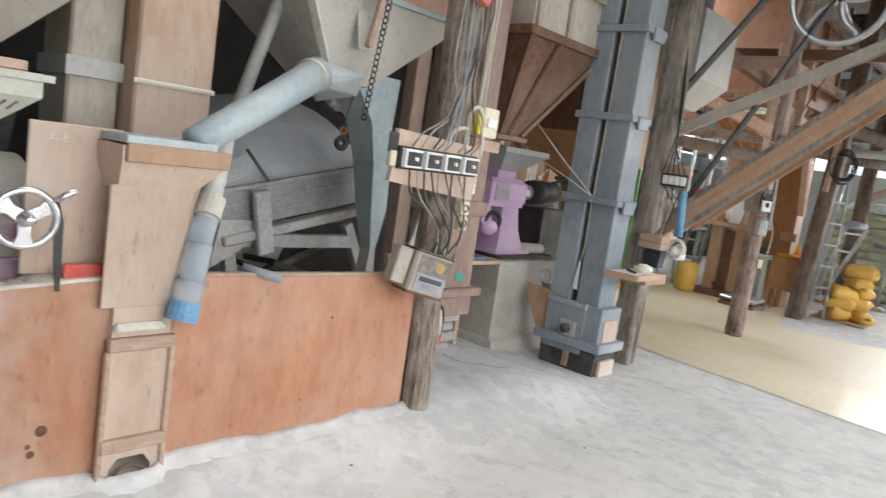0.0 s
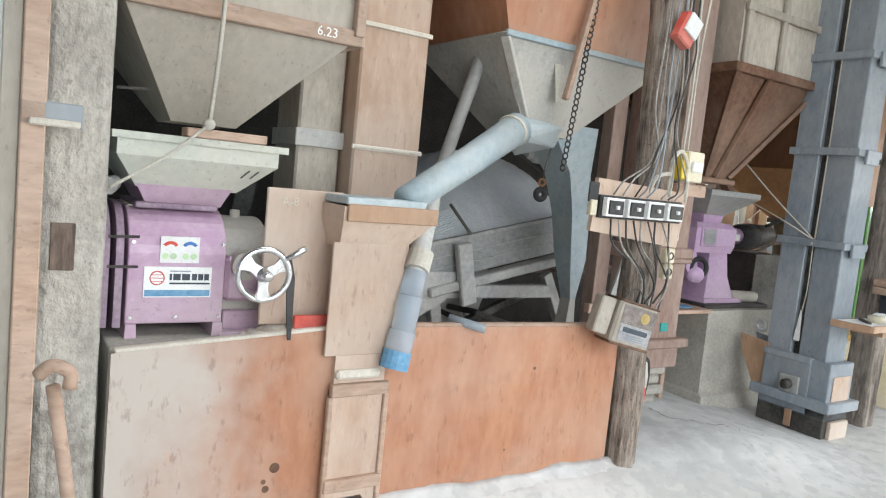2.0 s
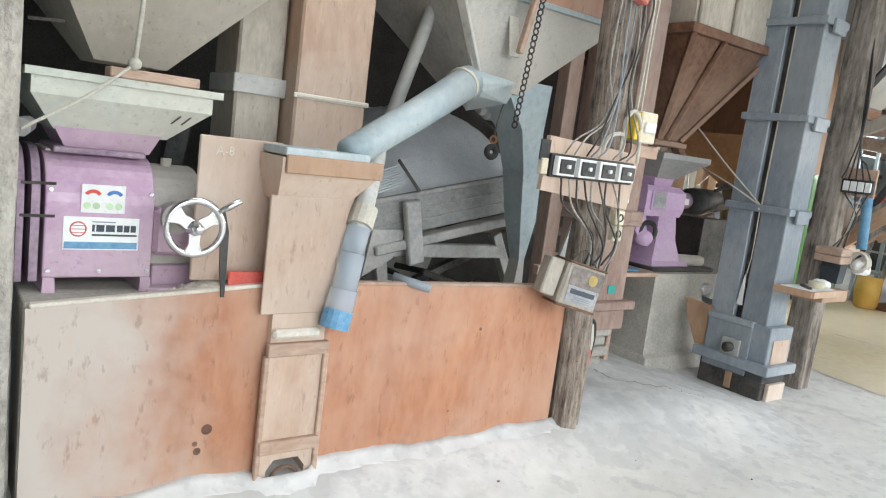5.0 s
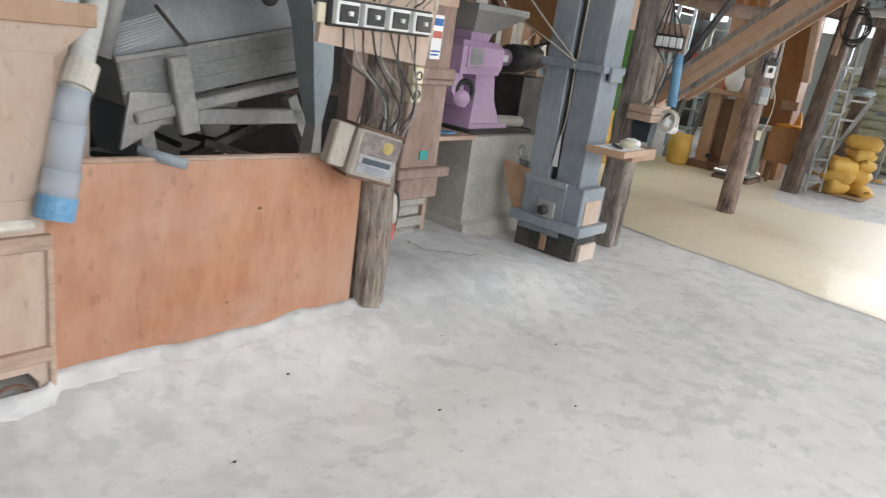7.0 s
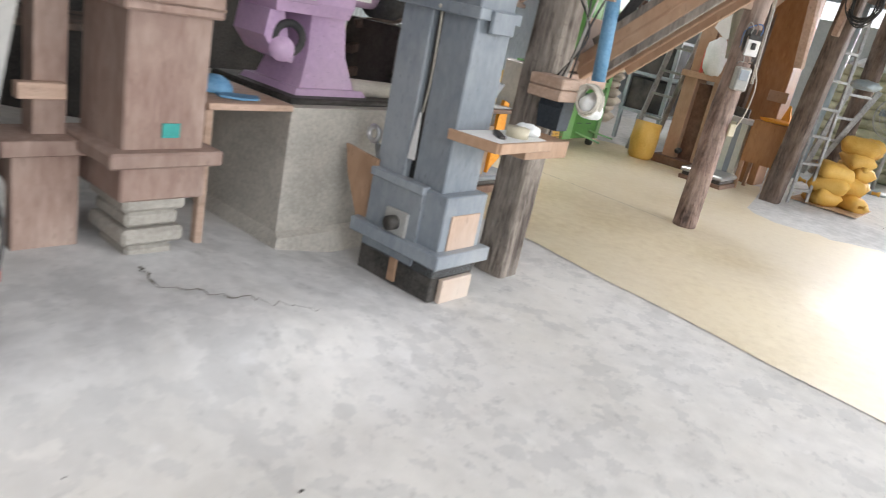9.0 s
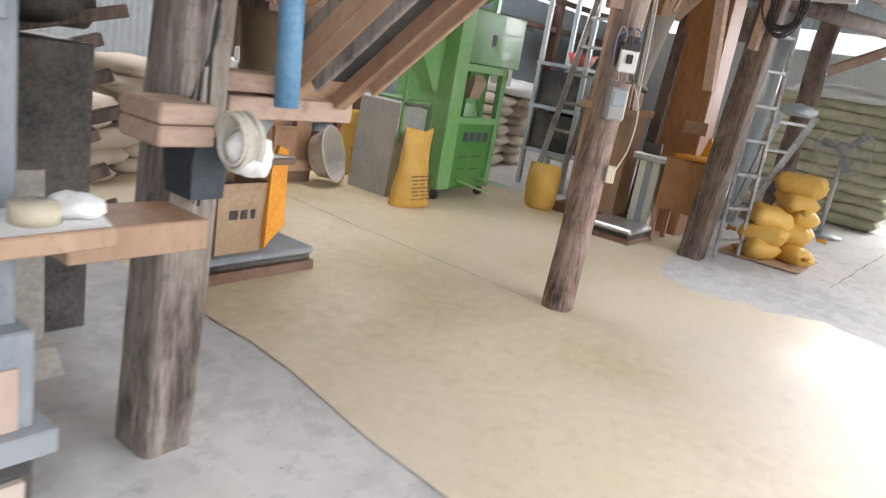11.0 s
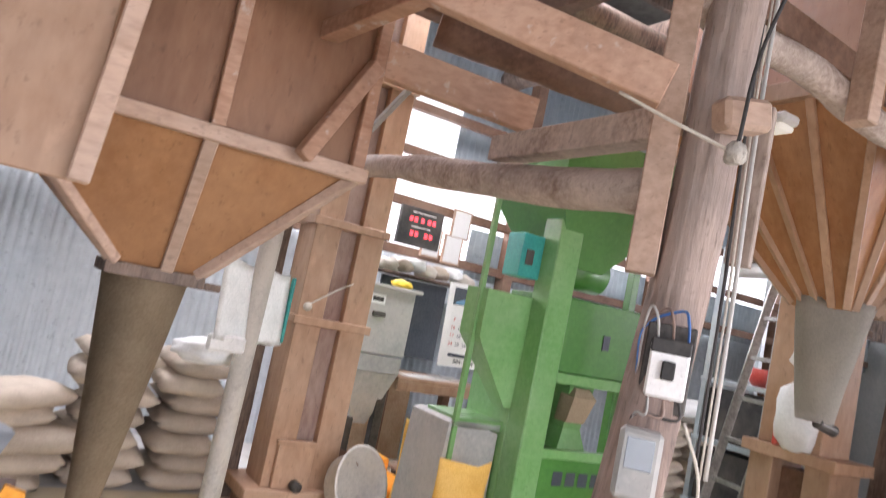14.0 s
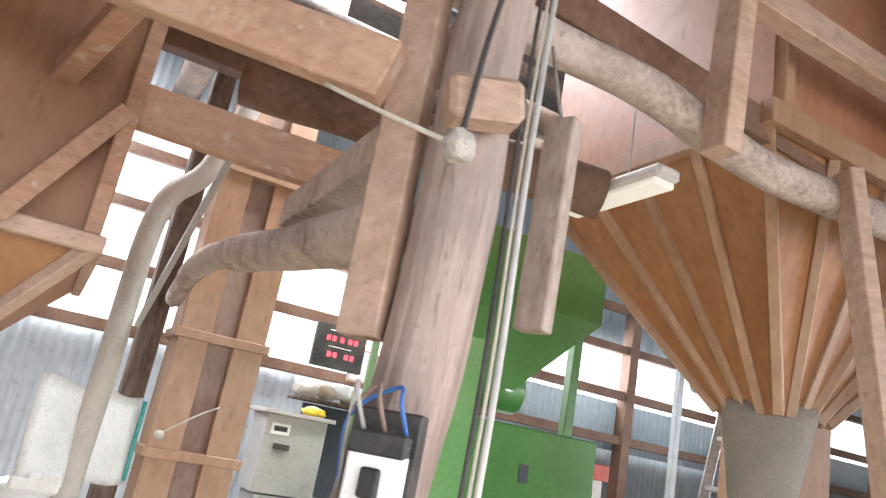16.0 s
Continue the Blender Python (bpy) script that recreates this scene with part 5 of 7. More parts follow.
    part("foot_plate", loft([(1.82, 0.92, 2.3, 1.4, 0.755), (1.84, 0.94, 2.28, 1.38, 0.79)]), lilac, t)
    b = part("pedestal", loft([(1.88, 0.97, 2.24, 1.34, 0.79), (1.93, 1.0, 2.18, 1.3, 0.95), (1.94, 1.02, 2.15, 1.28, 1.2)]), lilac, t)
    head = part("head", loft([(1.7, 0.98, 2.15, 1.3, 1.14), (1.68, 0.96, 2.16, 1.32, 1.2), (1.68, 0.96, 2.16, 1.32, 1.33), (1.72, 1.0, 2.12, 1.28, 1.37)]), lilac, t)
    part("window_frame", box(1.73, 0.945, 1.19, 1.91, 0.958, 1.34, 0.004), lilac, head)
    part("window", box(1.75, 0.94, 1.21, 1.89, 0.947, 1.32, 0), alu, head, "dull metal window")
    part("cheek", prism([(1.68, 1.14), (1.76, 1.14), (1.8, 1.02), (1.86, 0.96), (1.84, 0.9), (1.74, 0.93), (1.66, 1.02)], "y", 1.0, 1.25), lilac, t)
    part("outlet", tube([(1.74, 0.96, 0.97), (1.84, 1.1, 0.96)], 0.06, 16), lilac, t, smooth=True)
    part("outlet_hole", ring((1.79, 0.985, 1.02), (0.3, 1, 0), 0.07, 0.02, 18, 6), black, t, smooth=True)
    part("neck", loft([(1.86, 1.05, 2.06, 1.25, 1.36), (1.83, 1.03, 2.08, 1.27, 1.44)]), lilac, t)
    part("barrel", tube([(2.14, 1.13, 1.27), (2.42, 1.13, 1.27)], 0.065, 18), lilac, t, smooth=True)
    part("barrel_label", box(2.2, 1.06, 1.24, 2.36, 1.068, 1.29, 0), paper, t)
    part("drum", tube([(2.42, 1.13, 1.27), (2.44, 1.13, 1.27), (2.6, 1.13, 1.27), (2.62, 1.13, 1.27)], [0.07, 0.105, 0.105, 0.06], 20), rubber, t, "black drive drum", True)
    part("feed_hopper", shell([(1.84, 1.02, 2.06, 1.26, 1.43), (1.66, 0.86, 2.26, 1.44, 1.58), (1.66, 0.86, 2.26, 1.44, 1.62)], 0.01), grey_steel, t, "grey sheet feed hopper")
    t = thing("drive_motor", (2.75, 1.2, 1.2), "grey electric motor with a belt drive", "motor")
    part("stand", box(2.6, 1.05, 0.0, 2.95, 1.5, 1.14), iron, t)
    part("body", tube([(2.68, 1.25, 1.28), (3.0, 1.25, 1.28)], 0.1, 18), iron, t, smooth=True)
    part("pulley", tube([(2.64, 1.22, 1.28), (2.68, 1.22, 1.28)], 0.07, 18), alu, t)
    part("belt", cable([(2.6, 1.0, 1.38), (2.9, 0.9, 1.5), (3.1, 0.85, 1.55)], 0.015), rubber, t)
    t = thing("timber_trestle", (2.7, 1.3, 0.2), "dark crossed timbers of the drive frame", "trestle")
    for i in range(7):
        part("timber_bar", beam((2.4 + 0.03 * i, 1.4, 0.2 + 0.15 * i), (3.1, 1.1 + 0.1 * (i % 3), 0.5 + 0.13 * i), 0.06, 0.05), old_wood, t)
    solo("rag_roll", tube([(2.25, 1.0, 0.8), (2.5, 0.95, 0.8)], [0.05, 0.04], 12, rough=0.2), cloth_pale, "grey rolled rag beside the mill", "rag", smooth=True)
    # brown hopper and bin above
    t = thing("wood_hopper", (1.7, 1.0, 1.7), "rust-brown wooden hopper under a dusty bin", "hopper")
    part("cone", shell([(1.35, 0.72, 1.6, 0.95, 1.68), (1.2, 0.46, 2.12, 1.5, 2.38)], 0.015), rust_wood, t)
    for a, b in (((1.36, 0.7, 1.7), (1.2, 0.44, 2.38)), ((1.45, 0.7, 1.7), (1.55, 0.44, 2.38)), ((1.6, 0.7, 1.7), (2.12, 0.44, 2.38)), ((1.33, 0.95, 1.7), (1.18, 1.5, 2.38))):
        part("batten", beam(a, b, 0.04, 0.03), rust_wood, t)
    part("rim", box(1.17, 0.42, 2.36, 2.15, 0.46, 2.42), rust_wood, t)
    part("rim", box(1.15, 0.42, 2.36, 1.19, 1.54, 2.42), rust_wood, t)
    part("bin", shell([(1.2, 0.46, 2.12, 1.5, 2.42), (1.2, 0.46, 2.12, 1.5, 3.4)], 0.015), ply_dusty, t, "dusty grey bin boards")
    for x in (1.22, 1.6, 2.05):
        part("bin_batten", box(x, 0.43, 2.42, x + 0.05, 0.455, 3.4), ply_dusty, t)
    part("bin_batten", box(1.2, 0.425, 2.75, 2.12, 0.452, 2.8), ply_dusty, t)
    part("slide_gate", box(1.3, 0.68, 1.655, 1.66, 1.0, 1.69), rust_wood, t)
    solo("support_timber", beam((1.7, 1.2, 2.3), (2.5, 1.3, 1.6), 0.07, 0.07), rust_wood, "sloping brown support timber", "timber")
    solo("support_post", box(2.3, 1.5, 0, 2.42, 1.62, 3.5), timber, "pale wooden support post", "post")
    # grey bucket elevator
    t = thing("bucket_elevator", (2.17, 0.24, 0.0), "tall grey painted bucket elevator with two legs", "elevator")
    part("leg", box(2.03, 0.315, 0.2, 2.28, 0.5, 4.4, 0.006), grey_paint, t)
    part("leg", box(2.03, 0.06, 0.2, 2.28, 0.255, 4.4, 0.006), grey_paint, t)
    # solid web in the gap, coloured dark for the shade inside it
    part("web", box(2.07, 0.24, 0.5, 2.25, 0.33, 4.4, 0), iron, t, "dark filler giving the shade of the slot between the legs")
    for z in (1.29, 1.92, 2.56, 3.2):
        part("band", box(2.005, 0.035, z, 2.305, 0.525, z + 0.05, 0.004), grey_paint, t)
        part("side_clip", box(2.08, 0.015, z - 0.05, 2.24, 0.036, z + 0.045, 0.004), grey_paint, t)
    boot = part("boot", box(2.0, 0.0, 0.12, 2.3, 0.49, 0.52, 0.006), grey_paint, t)
    part("boot_rim", box(1.975, 0.13, 0.49, 2.03, 0.48, 0.53), grey_paint, boot)
    part("boot_door", box(1.983, 0.13, 0.14, 2.0, 0.47, 0.5), grey_paint, boot)
    part("flange", box(1.95, -0.05, 0.19, 2.34, 0.54, 0.26, 0.006), grey_paint, t)
    part("foot", box(2.0, 0.0, 0.0, 2.3, 0.49, 0.19, 0.006), iron, t)
    part("wood_patch", box(2.05, -0.03, 0.0, 2.27, 0.0, 0.12), ply_pale, t, "plywood patch")
    part("wood_patch", box(2.05, -0.008, 0.26, 2.26, 0.0, 0.43), ply_pale, t, "plywood patch")
    part("foot_block", box(1.985, 0.22, 0.02, 2.0, 0.27, 0.14), ply_tan, t)
    part("side_flap", prism([(0.47, 0.56), (0.7, 0.58), (0.66, 0.44), (0.53, 0.2), (0.47, 0.22)], "x", 2.0, 2.02), ply_tan, t, "orange plywood side flap")
    part("side_flap_back", prism([(0.47, 0.56), (0.7, 0.58), (0.66, 0.44), (0.53, 0.2), (0.47, 0.22)], "x", 2.2, 2.215), grey_paint, t)
    br = part("bearing", tube([(1.92, 0.26, 0.32), (1.99, 0.26, 0.32)], 0.035, 14), iron, t, smooth=True)
    part("bearing_plate", box(1.965, 0.19, 0.26, 1.985, 0.33, 0.38), grey_steel, br)
    part("side_bearing", ring((2.06, 0.58, 0.66), (1, 0, 0), 0.035, 0.014, 18, 6), alu, t, smooth=True)
    part("paper_strip", prism([(0.255, 0.62), (0.3, 0.62), (0.29, 0.72), (0.275, 0.84), (0.265, 0.84)], "x", 2.016, 2.02), paper, t, "hanging white paper strip")
    bm = cable([(2.035, 0.26, 3.4), (2.035, 0.255, 2.2), (2.035, 0.262, 1.33)], 0.006)
    cable([(2.03, 0.26, 1.33), (2.0, 0.6, 1.62), (1.95, 1.0, 2.0)], 0.006, bm=bm)
    bmesh.ops.create_icosphere(bm, subdivisions=2, radius=0.018, matrix=Matrix.Translation((2.02, 0.26, 1.31)))
    cable([(2.03, 0.26, 1.33), (2.0, 0.5, 1.45), (2.2, 0.9, 1.56)], 0.006, bm=bm)
    cable([(2.03, 0.265, 1.31), (2.035, 0.262, 1.0), (2.035, 0.275, 0.84)], 0.004, bm=bm)
    part("rope", bm, cloth_pale, t, "grey rope tied at the band", True)
    # shelf on stump
    t = thing("post_shelf", (2.2, -0.1, 0.76), "small pale wooden shelf nailed to the old post", "shelf")
    part("shelf_board", prism([(1.925, 0.0), (1.95, -0.24), (2.37, -0.22), (2.42, -0.02), (2.34, 0.0)], "z", 0.815, 0.832), paper, t, "pale flour-dusted board")
    part("front_lip", beam((1.915, 0.005, 0.817), (1.942, -0.245, 0.817), 0.018, 0.045), ply_tan, t)
    part("side_lip", box(0, 0, 0, 0.42, 0.018, 0.045, 0.004, None, Matrix.Translation((1.945, -0.257, 0.795)) @ Matrix.Rotation(radians(2.7), 4, "Z")), ply_tan, t)
    part("bracket", box(2.3, -0.15, 0.73, 2.66, 0.06, 0.812), ply_tan, t)
    solo("tape_roll", tube([(2.24, -0.12, 0.832), (2.24, -0.12, 0.875)], 0.052, 20), cream, "roll of yellowish packing tape", "tape", smooth=True)
    solo("pliers", beam((2.08, -0.16, 0.839), (2.16, -0.06, 0.843), 0.03, 0.014), iron, "pliers lying on the shelf", "tool")
    solo("crumpled_bag", put_bag((2.34, -0.1, 0.832), 0.06, 0.03, 5), white_cloth, "small crumpled plastic bag", "bag", smooth=True)


def put_bag(at, r, h, seed):
    bm = bmesh.new()
    bmesh.ops.create_icosphere(bm, subdivisions=3, radius=1.0)
    for v in bm.verts:
        n = 1 + 0.28 * noise.noise(v.co * 1.8 + Vector((seed, 0, 0))) + 0.14 * noise.noise(v.co * 5 + Vector((0, seed, 0)))
        v.co = Vector((v.co.x * r * n, v.co.y * r * n, max(0, (v.co.z * n + 0.85)) * h)) + Vector(at)
    return bm


build_middle()


def build_old_post():
    t = thing("post_switches", (2.78, -0.02, 1.5), "three small breakers on the old post", "switchboard")
    part("board", box(2.72, -0.16, 1.48, 2.74, 0.1, 1.68), timber, t)
    part("base", box(2.69, -0.16, 1.5, 2.72, 0.06, 1.6), black, t)
    for k in range(4):
        part("breaker", box(2.675, -0.15 + 0.05 * k, 1.515, 2.69, -0.108 + 0.05 * k, 1.585), paper, t)
    for k in range(5):
        part("wire", cable([(2.7, -0.13 + 0.05 * k, 1.6), (2.66, -0.1 + 0.03 * k, 1.7), (2.72, 0.0, 1.85 + 0.05 * k), (2.74, 0.06, 2.6)], 0.005, 6), rubber, t, smooth=True)
        part("wire", cable([(2.7, -0.13 + 0.04 * k, 1.5), (2.68, -0.08 + 0.02 * math.sin(k), 1.3), (2.72, -0.02 + 0.03 * k, 1.0), (2.74, 0.02 + 0.02 * k, 0.8)], 0.005, 6), (rubber, grey_steel)[k % 2], t, smooth=True)
    turns = [(2.69 + 0.0006 * k, -0.16 + (0.06 + 0.006 * math.sin(k * 0.37)) * math.cos(k * 0.45), 1.02 + (0.068 + 0.008 * math.cos(k * 0.29)) * math.sin(k * 0.45)) for k in range(110)]
    bm = tube(turns, 0.006, 6)
    solo("cable_coil", bm, cloth_pale, "coil of pale cable hung on the post", "cable", smooth=True)
    solo("plastic_bag", put_bag((2.76, -0.16, 0.93), 0.06, 0.07, 71), white_cloth, "crumpled white plastic bag hung on the post", "bag", smooth=True)
    solo("blue_drain_pipe", tube([(2.95, -0.06, 1.1), (2.95, -0.02, 1.62)], 0.036, 16), sky_blue, "sky-blue plastic pipe by the post", "pipe", smooth=True)
    for z in (0.995, 1.05):
        solo("wood_block", box(2.52, -0.12, z, 2.68, 0.07, z + 0.052, 0.006), timber, "pale wood block nailed to the post", "block", group="blocks on the old post")
    t = thing("tool_pouch", (2.7, 0.0, 0.84), "dark cloth tool pouch hung on the post", "pouch")
    part("pouch", loft([(2.66, -0.06, 2.76, 0.06, 0.84), (2.65, -0.07, 2.76, 0.07, 0.95), (2.68, -0.06, 2.76, 0.06, 1.04)]), slate, t)
    part("yellow_grip", tube([(2.67, -0.05, 1.0), (2.665, -0.06, 1.06)], 0.012, 8), yellow, t, "yellow tool grip")
    part("pink_grip", tube([(2.68, 0.02, 1.0), (2.675, 0.03, 1.05)], 0.01, 8), red, t, "red tool grip")
    part("tool_shaft", tube([(2.67, 0.0, 0.98), (2.66, -0.01, 1.09)], 0.008, 8), iron, t)


build_old_post()


# ---------------------------------------------------------------- sloping conveyors over the aisle
def build_conveyors():
    t = thing("sloping_trough", (3.6, 0.1, 1.1), "sloping conveyor trough of tan plywood on timber rails", "conveyor")
    a, b = Vector((0, 0.17, 1.12)), Vector((0, -3.6, 4.45))
    for x in (3.12, 3.35):
        part("rail", beam(a + Vector((x, 0, 0)), b + Vector((x, 0, 0)), 0.05, 0.12), ply_tan, t)
    lift = Vector((0, 0.66, 0.75)).cross(Vector((1, 0, 0)))
    lift = lift.normalized() * (1 if lift.z > 0 else -1)
    for x, board in ((3.11, weathered), (3.36, ply_tan)):
        part("side_board", beam(a + Vector((x, 0, 0)) + lift * 0.15, b + Vector((x, 0, 0)) + lift * 0.15, 0.02, 0.2), board, t, "grey weathered side board" if board is weathered else "")
    part("bottom", beam(a + Vector((3.235, 0, 0)) - lift * 0.07, b + Vector((3.235, 0, 0)) - lift * 0.07, 0.285, 0.018), ply_tan, t)
    part("belt", beam(a + Vector((3.235, 0, 0)) + lift * 0.09, b + Vector((3.235, 0, 0)) + lift * 0.09, 0.18, 0.02), rubber, t)
    part("end_panel", box(3.11, 0.17, 1.05, 3.37, 0.19, 1.4), ply_tan, t)
    part("support", box(2.9, 0.14, 1.03, 3.42, 0.26, 1.1), timber, t)
    part("support", box(2.9, 0.16, 1.11, 3.3, 0.28, 1.17), timber, t)
    t = thing("plywood_guard", (3.6, 0.65, 1.62), "brown plywood guard board with a batten by the hopper", "board")
    part("board", box(3.1, 0.64, 1.62, 4.0, 0.655, 2.75), ply_tan, t)
    part("hanger", beam((3.3, 0.63, 2.6), (3.3, 0.63, 3.75), 0.05, 0.05), timber, t)
    part("batten", beam((4.0, 0.61, 1.62), (4.08, 0.61, 2.7), 0.05, 0.05), timber, t)
    t = thing("drive_belt", (3.1, 0.3, 1.3), "broad black drive belt running up to the shaft", "belt")
    part("belt", beam((3.05, 0.42, 1.95), (3.05, -0.62, 3.4), 0.1, 0.02), rubber, t)
    part("belt", beam((3.2, 0.12, 1.25), (3.2, -0.9, 3.2), 0.1, 0.02), rubber, t)
    solo("sloping_timber", beam((3.15, 0.4, 1.88), (3.15, -2.4, 3.3), 0.06, 0.09), ply_dusty, "dusty sloping timber bolted to the post", "timber")
    t = thing("spoked_pulley", (3.2, -0.85, 2.72), "large grey spoked pulley on the overhead shaft", "pulley")
    w = part("rim", ring((3.2, -0.85, 3.06), (1, 0.15, 0), 0.33, 0.025, 36, 8), alu, t, smooth=True)
    bm = bmesh.new()
    for k in range(5):
        an = k * 2 * math.pi / 5 + 0.4
        cable([(3.2, -0.85, 3.06), (3.2, -0.85 + 0.16 * math.cos(an + 0.25), 3.06 + 0.16 * math.sin(an + 0.25)), (3.2, -0.85 + 0.31 * math.cos(an), 3.06 + 0.31 * math.sin(an))], 0.025, 8, bm)
    part("spokes", bm, alu, w, smooth=True)
    part("shaft", tube([(2.6, -0.95, 3.06), (4.2, -0.7, 3.06)], 0.03, 12), iron, t)
    for x0, y0, z0, x1, y1, z1 in ((2.9, 1.5, 2.5, 5.2, 0.0, 2.95), (3.0, 2.2, 3.1, 7.0, 1.9, 3.0), (4.0, 0.4, 2.9, 8.0, 0.5, 2.75), (3.6, -1.2, 3.3, 8.5, -1.0, 3.3), (6.0, 2.4, 3.2, 6.2, -2.4, 3.2), (8.6, 2.4, 3.0, 8.6, -2.0, 3.0), (10.0, 2.4, 2.7, 10.2, -1.5, 2.7)):
        solo("overhead_timber", beam((x0, y0, z0), (x1, y1, z1), 0.09, 0.12), rust_wood, "reddish overhead timber carrying the ducts", "beam", group="roof timbers")
    solo("grey_overhead_box", loft([(3.7, 0.5, 4.1, 0.9, 2.25), (3.5, 0.3, 4.3, 1.1, 2.5), (3.5, 0.3, 4.3, 1.1, 3.1)]), grey_steel, "grey sheet metal box hung below the roof", "box")
    solo("pipe_overhead", tube([(8.95, 2.6, 2.32), (8.95, -0.3, 2.38)], 0.06, 14), grey_steel, "long grey overhead pipe", "pipe", smooth=True)


build_conveyors()


# ---------------------------------------------------------------- far part: wooden elevators and hoppers
def wood_elevator(x0, y, wide, label, z1=4.4, face=1):
    t = thing("wooden_elevator", (x0 + wide / 2, y + 0.17, 0.0), label, "elevator")
    lw = wide * 0.36
    part("leg", box(x0, y, 0.12, x0 + lw, y + 0.32, z1, 0.005), ply_tan, t)
    part("leg", box(x0 + wide - lw, y, 0.12, x0 + wide, y + 0.32, z1, 0.005), ply_tan, t)
    # filler between the legs; its darker wood colour stands for shade
    part("slot", box(x0 + lw - 0.01, y + 0.06, 0.4, x0 + wide - lw + 0.01, y + 0.28, z1, 0), brown_wood, t, "dark filler giving the shade of the slot between the legs")
    for z in (1.24, 1.9, 2.93):
        part("band", box(x0 - 0.025, y - 0.03, z, x0 + wide + 0.025, y + 0.345, z + 0.055, 0.004), ply_tan, t)
    part("boot", box(x0 - 0.06, y - 0.04, 0.0, x0 + wide + 0.0, y + 0.36, 0.12), rust_wood, t)
    part("flange", box(x0 - 0.12, y - 0.09, 0.11, x0 + wide + 0.05, y + 0.4, 0.19, 0.005), ply_tan, t)
    part("front_door", box(x0 + 0.06, y - 0.035, 0.19, x0 + wide * 0.62, y, 0.5, 0.005), ply_tan, t)
    part("door_lip", box(x0 + 0.04, y - 0.05, 0.47, x0 + wide * 0.64, y - 0.02, 0.5), ply_tan, t)
    part("side_flap", prism([(x0 + wide, 0.2), (x0 + wide + 0.06, 0.2), (x0 + wide + 0.2, 0.44), (x0 + wide, 0.46)], "y", y, y + 0.012), rust_wood, t)
    part("bearing", tube([(x0 + wide * 0.42, y - 0.1, 0.22), (x0 + wide * 0.42, y - 0.03, 0.22)], 0.035, 14), iron, t, smooth=True)
    return t


def build_far_left():
    t = wood_elevator(5.53, 3.2, 0.5, "tall pale plywood bucket elevator with cross bands")
    bm = cable([(5.56, 3.16, 1.36), (5.75, 3.15, 1.5), (5.85, 3.15, 1.56)], 0.006)
    bmesh.ops.create_icosphere(bm, subdivisions=2, radius=0.03, matrix=Matrix.Translation((5.57, 3.15, 1.36)))
    part("tie_cord", bm, cloth_pale, t, smooth=True)
    solo("grey_duct_pipe", tube(bend([(5.19, 3.06, 0.0), (5.21, 3.04, 1.6), (5.23, 3.02, 2.5), (5.42, 3.0, 2.82), (5.57, 3.0, 3.33), (5.79, 3.0, 3.95), (5.85, 3.0, 4.7)], 6), 0.062, 18), dusty_steel, "grey spiral duct pipe bending towards the roof", "pipe", smooth=True)
    wooden_slab_post("old_post", (5.42, 3.62, 0.0), (5.44, 3.64, 4.5), 0.14, 0.14, old_wood, "dark brown square post beside the elevator")
    # white sack sheet hung
    t = thing("hung_plastic_sack", (5.15, 2.9, 1.08), "folded white woven plastic sacks hung up, green edge", "sack")
    bm = bmesh.new()
    rows = []
    for i in range(13):
        row = []
        for j in range(9):
            u, v = i / 12, j / 8
            x = 4.93 + 0.52 * u + 0.02 * (1 - v)
            y = 2.84 + 0.36 * u + 0.008 * math.sin(u * 9 + v * 3) + 0.05 * v
            z = 1.09 + 0.47 * v - 0.03 * u + 0.012 * math.sin(u * 13) - (0.02 * math.sin(u * 5) if j == 0 else 0)
            row.append(bm.verts.new((x, y, z)))
        rows.append(row)
    for a, b in zip(rows, rows[1:]):
        for j in range(8):
            bm.faces.new((a[j], a[j + 1], b[j + 1], b[j]))
    bmesh.ops.solidify(bm, geom=bm.faces[:], thickness=0.025)
    part("sheet", bm, white_cloth, t, smooth=True)
    part("green_edge", box(5.455, 3.19, 1.1, 5.475, 3.23, 1.52), teal, t, "green edge")
    part("lower_fold", box(4.94, 2.9, 1.02, 5.16, 2.95, 1.12, 0.015), white_cloth, t)
    # hopper left
    t = thing("plywood_hopper", (4.38, 1.84, 1.42), "large brown plywood hopper with battens and a cloth sleeve", "hopper")
    part("cone", shell([(4.23, 1.68, 4.54, 2.0, 1.43), (3.72, 1.29, 4.95, 2.5, 1.93)], 0.014), ply_orange, t)
    for a, b in (((4.23, 1.67, 1.44), (3.72, 1.28, 1.93)), ((4.54, 1.67, 1.44), (4.95, 1.28, 1.93)), ((4.42, 1.67, 1.44), (4.4, 1.28, 1.93))):
        part("batten", beam(a, b, 0.05, 0.04), timber, t)
    part("rim", box(3.68, 1.24, 1.91, 4.98, 1.285, 1.965), timber, t)
    part("rim", box(4.94, 1.285, 1.91, 4.98, 2.52, 1.965), timber, t)
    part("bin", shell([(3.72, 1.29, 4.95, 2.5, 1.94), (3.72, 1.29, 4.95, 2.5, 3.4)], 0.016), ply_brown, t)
    for x in (3.74, 4.38, 4.91):
        part("bin_batten", box(x, 1.245, 1.965, x + 0.05, 1.29, 3.4), loft_timber, t)
    part("collar", box(4.2, 1.65, 1.39, 4.57, 2.03, 1.44), old_wood, t, "dark wooden collar")
    part("collar_peg", box(4.56, 1.67, 1.39, 4.64, 1.71, 1.42), old_wood, t)
    bm = bmesh.new()
    rows = []
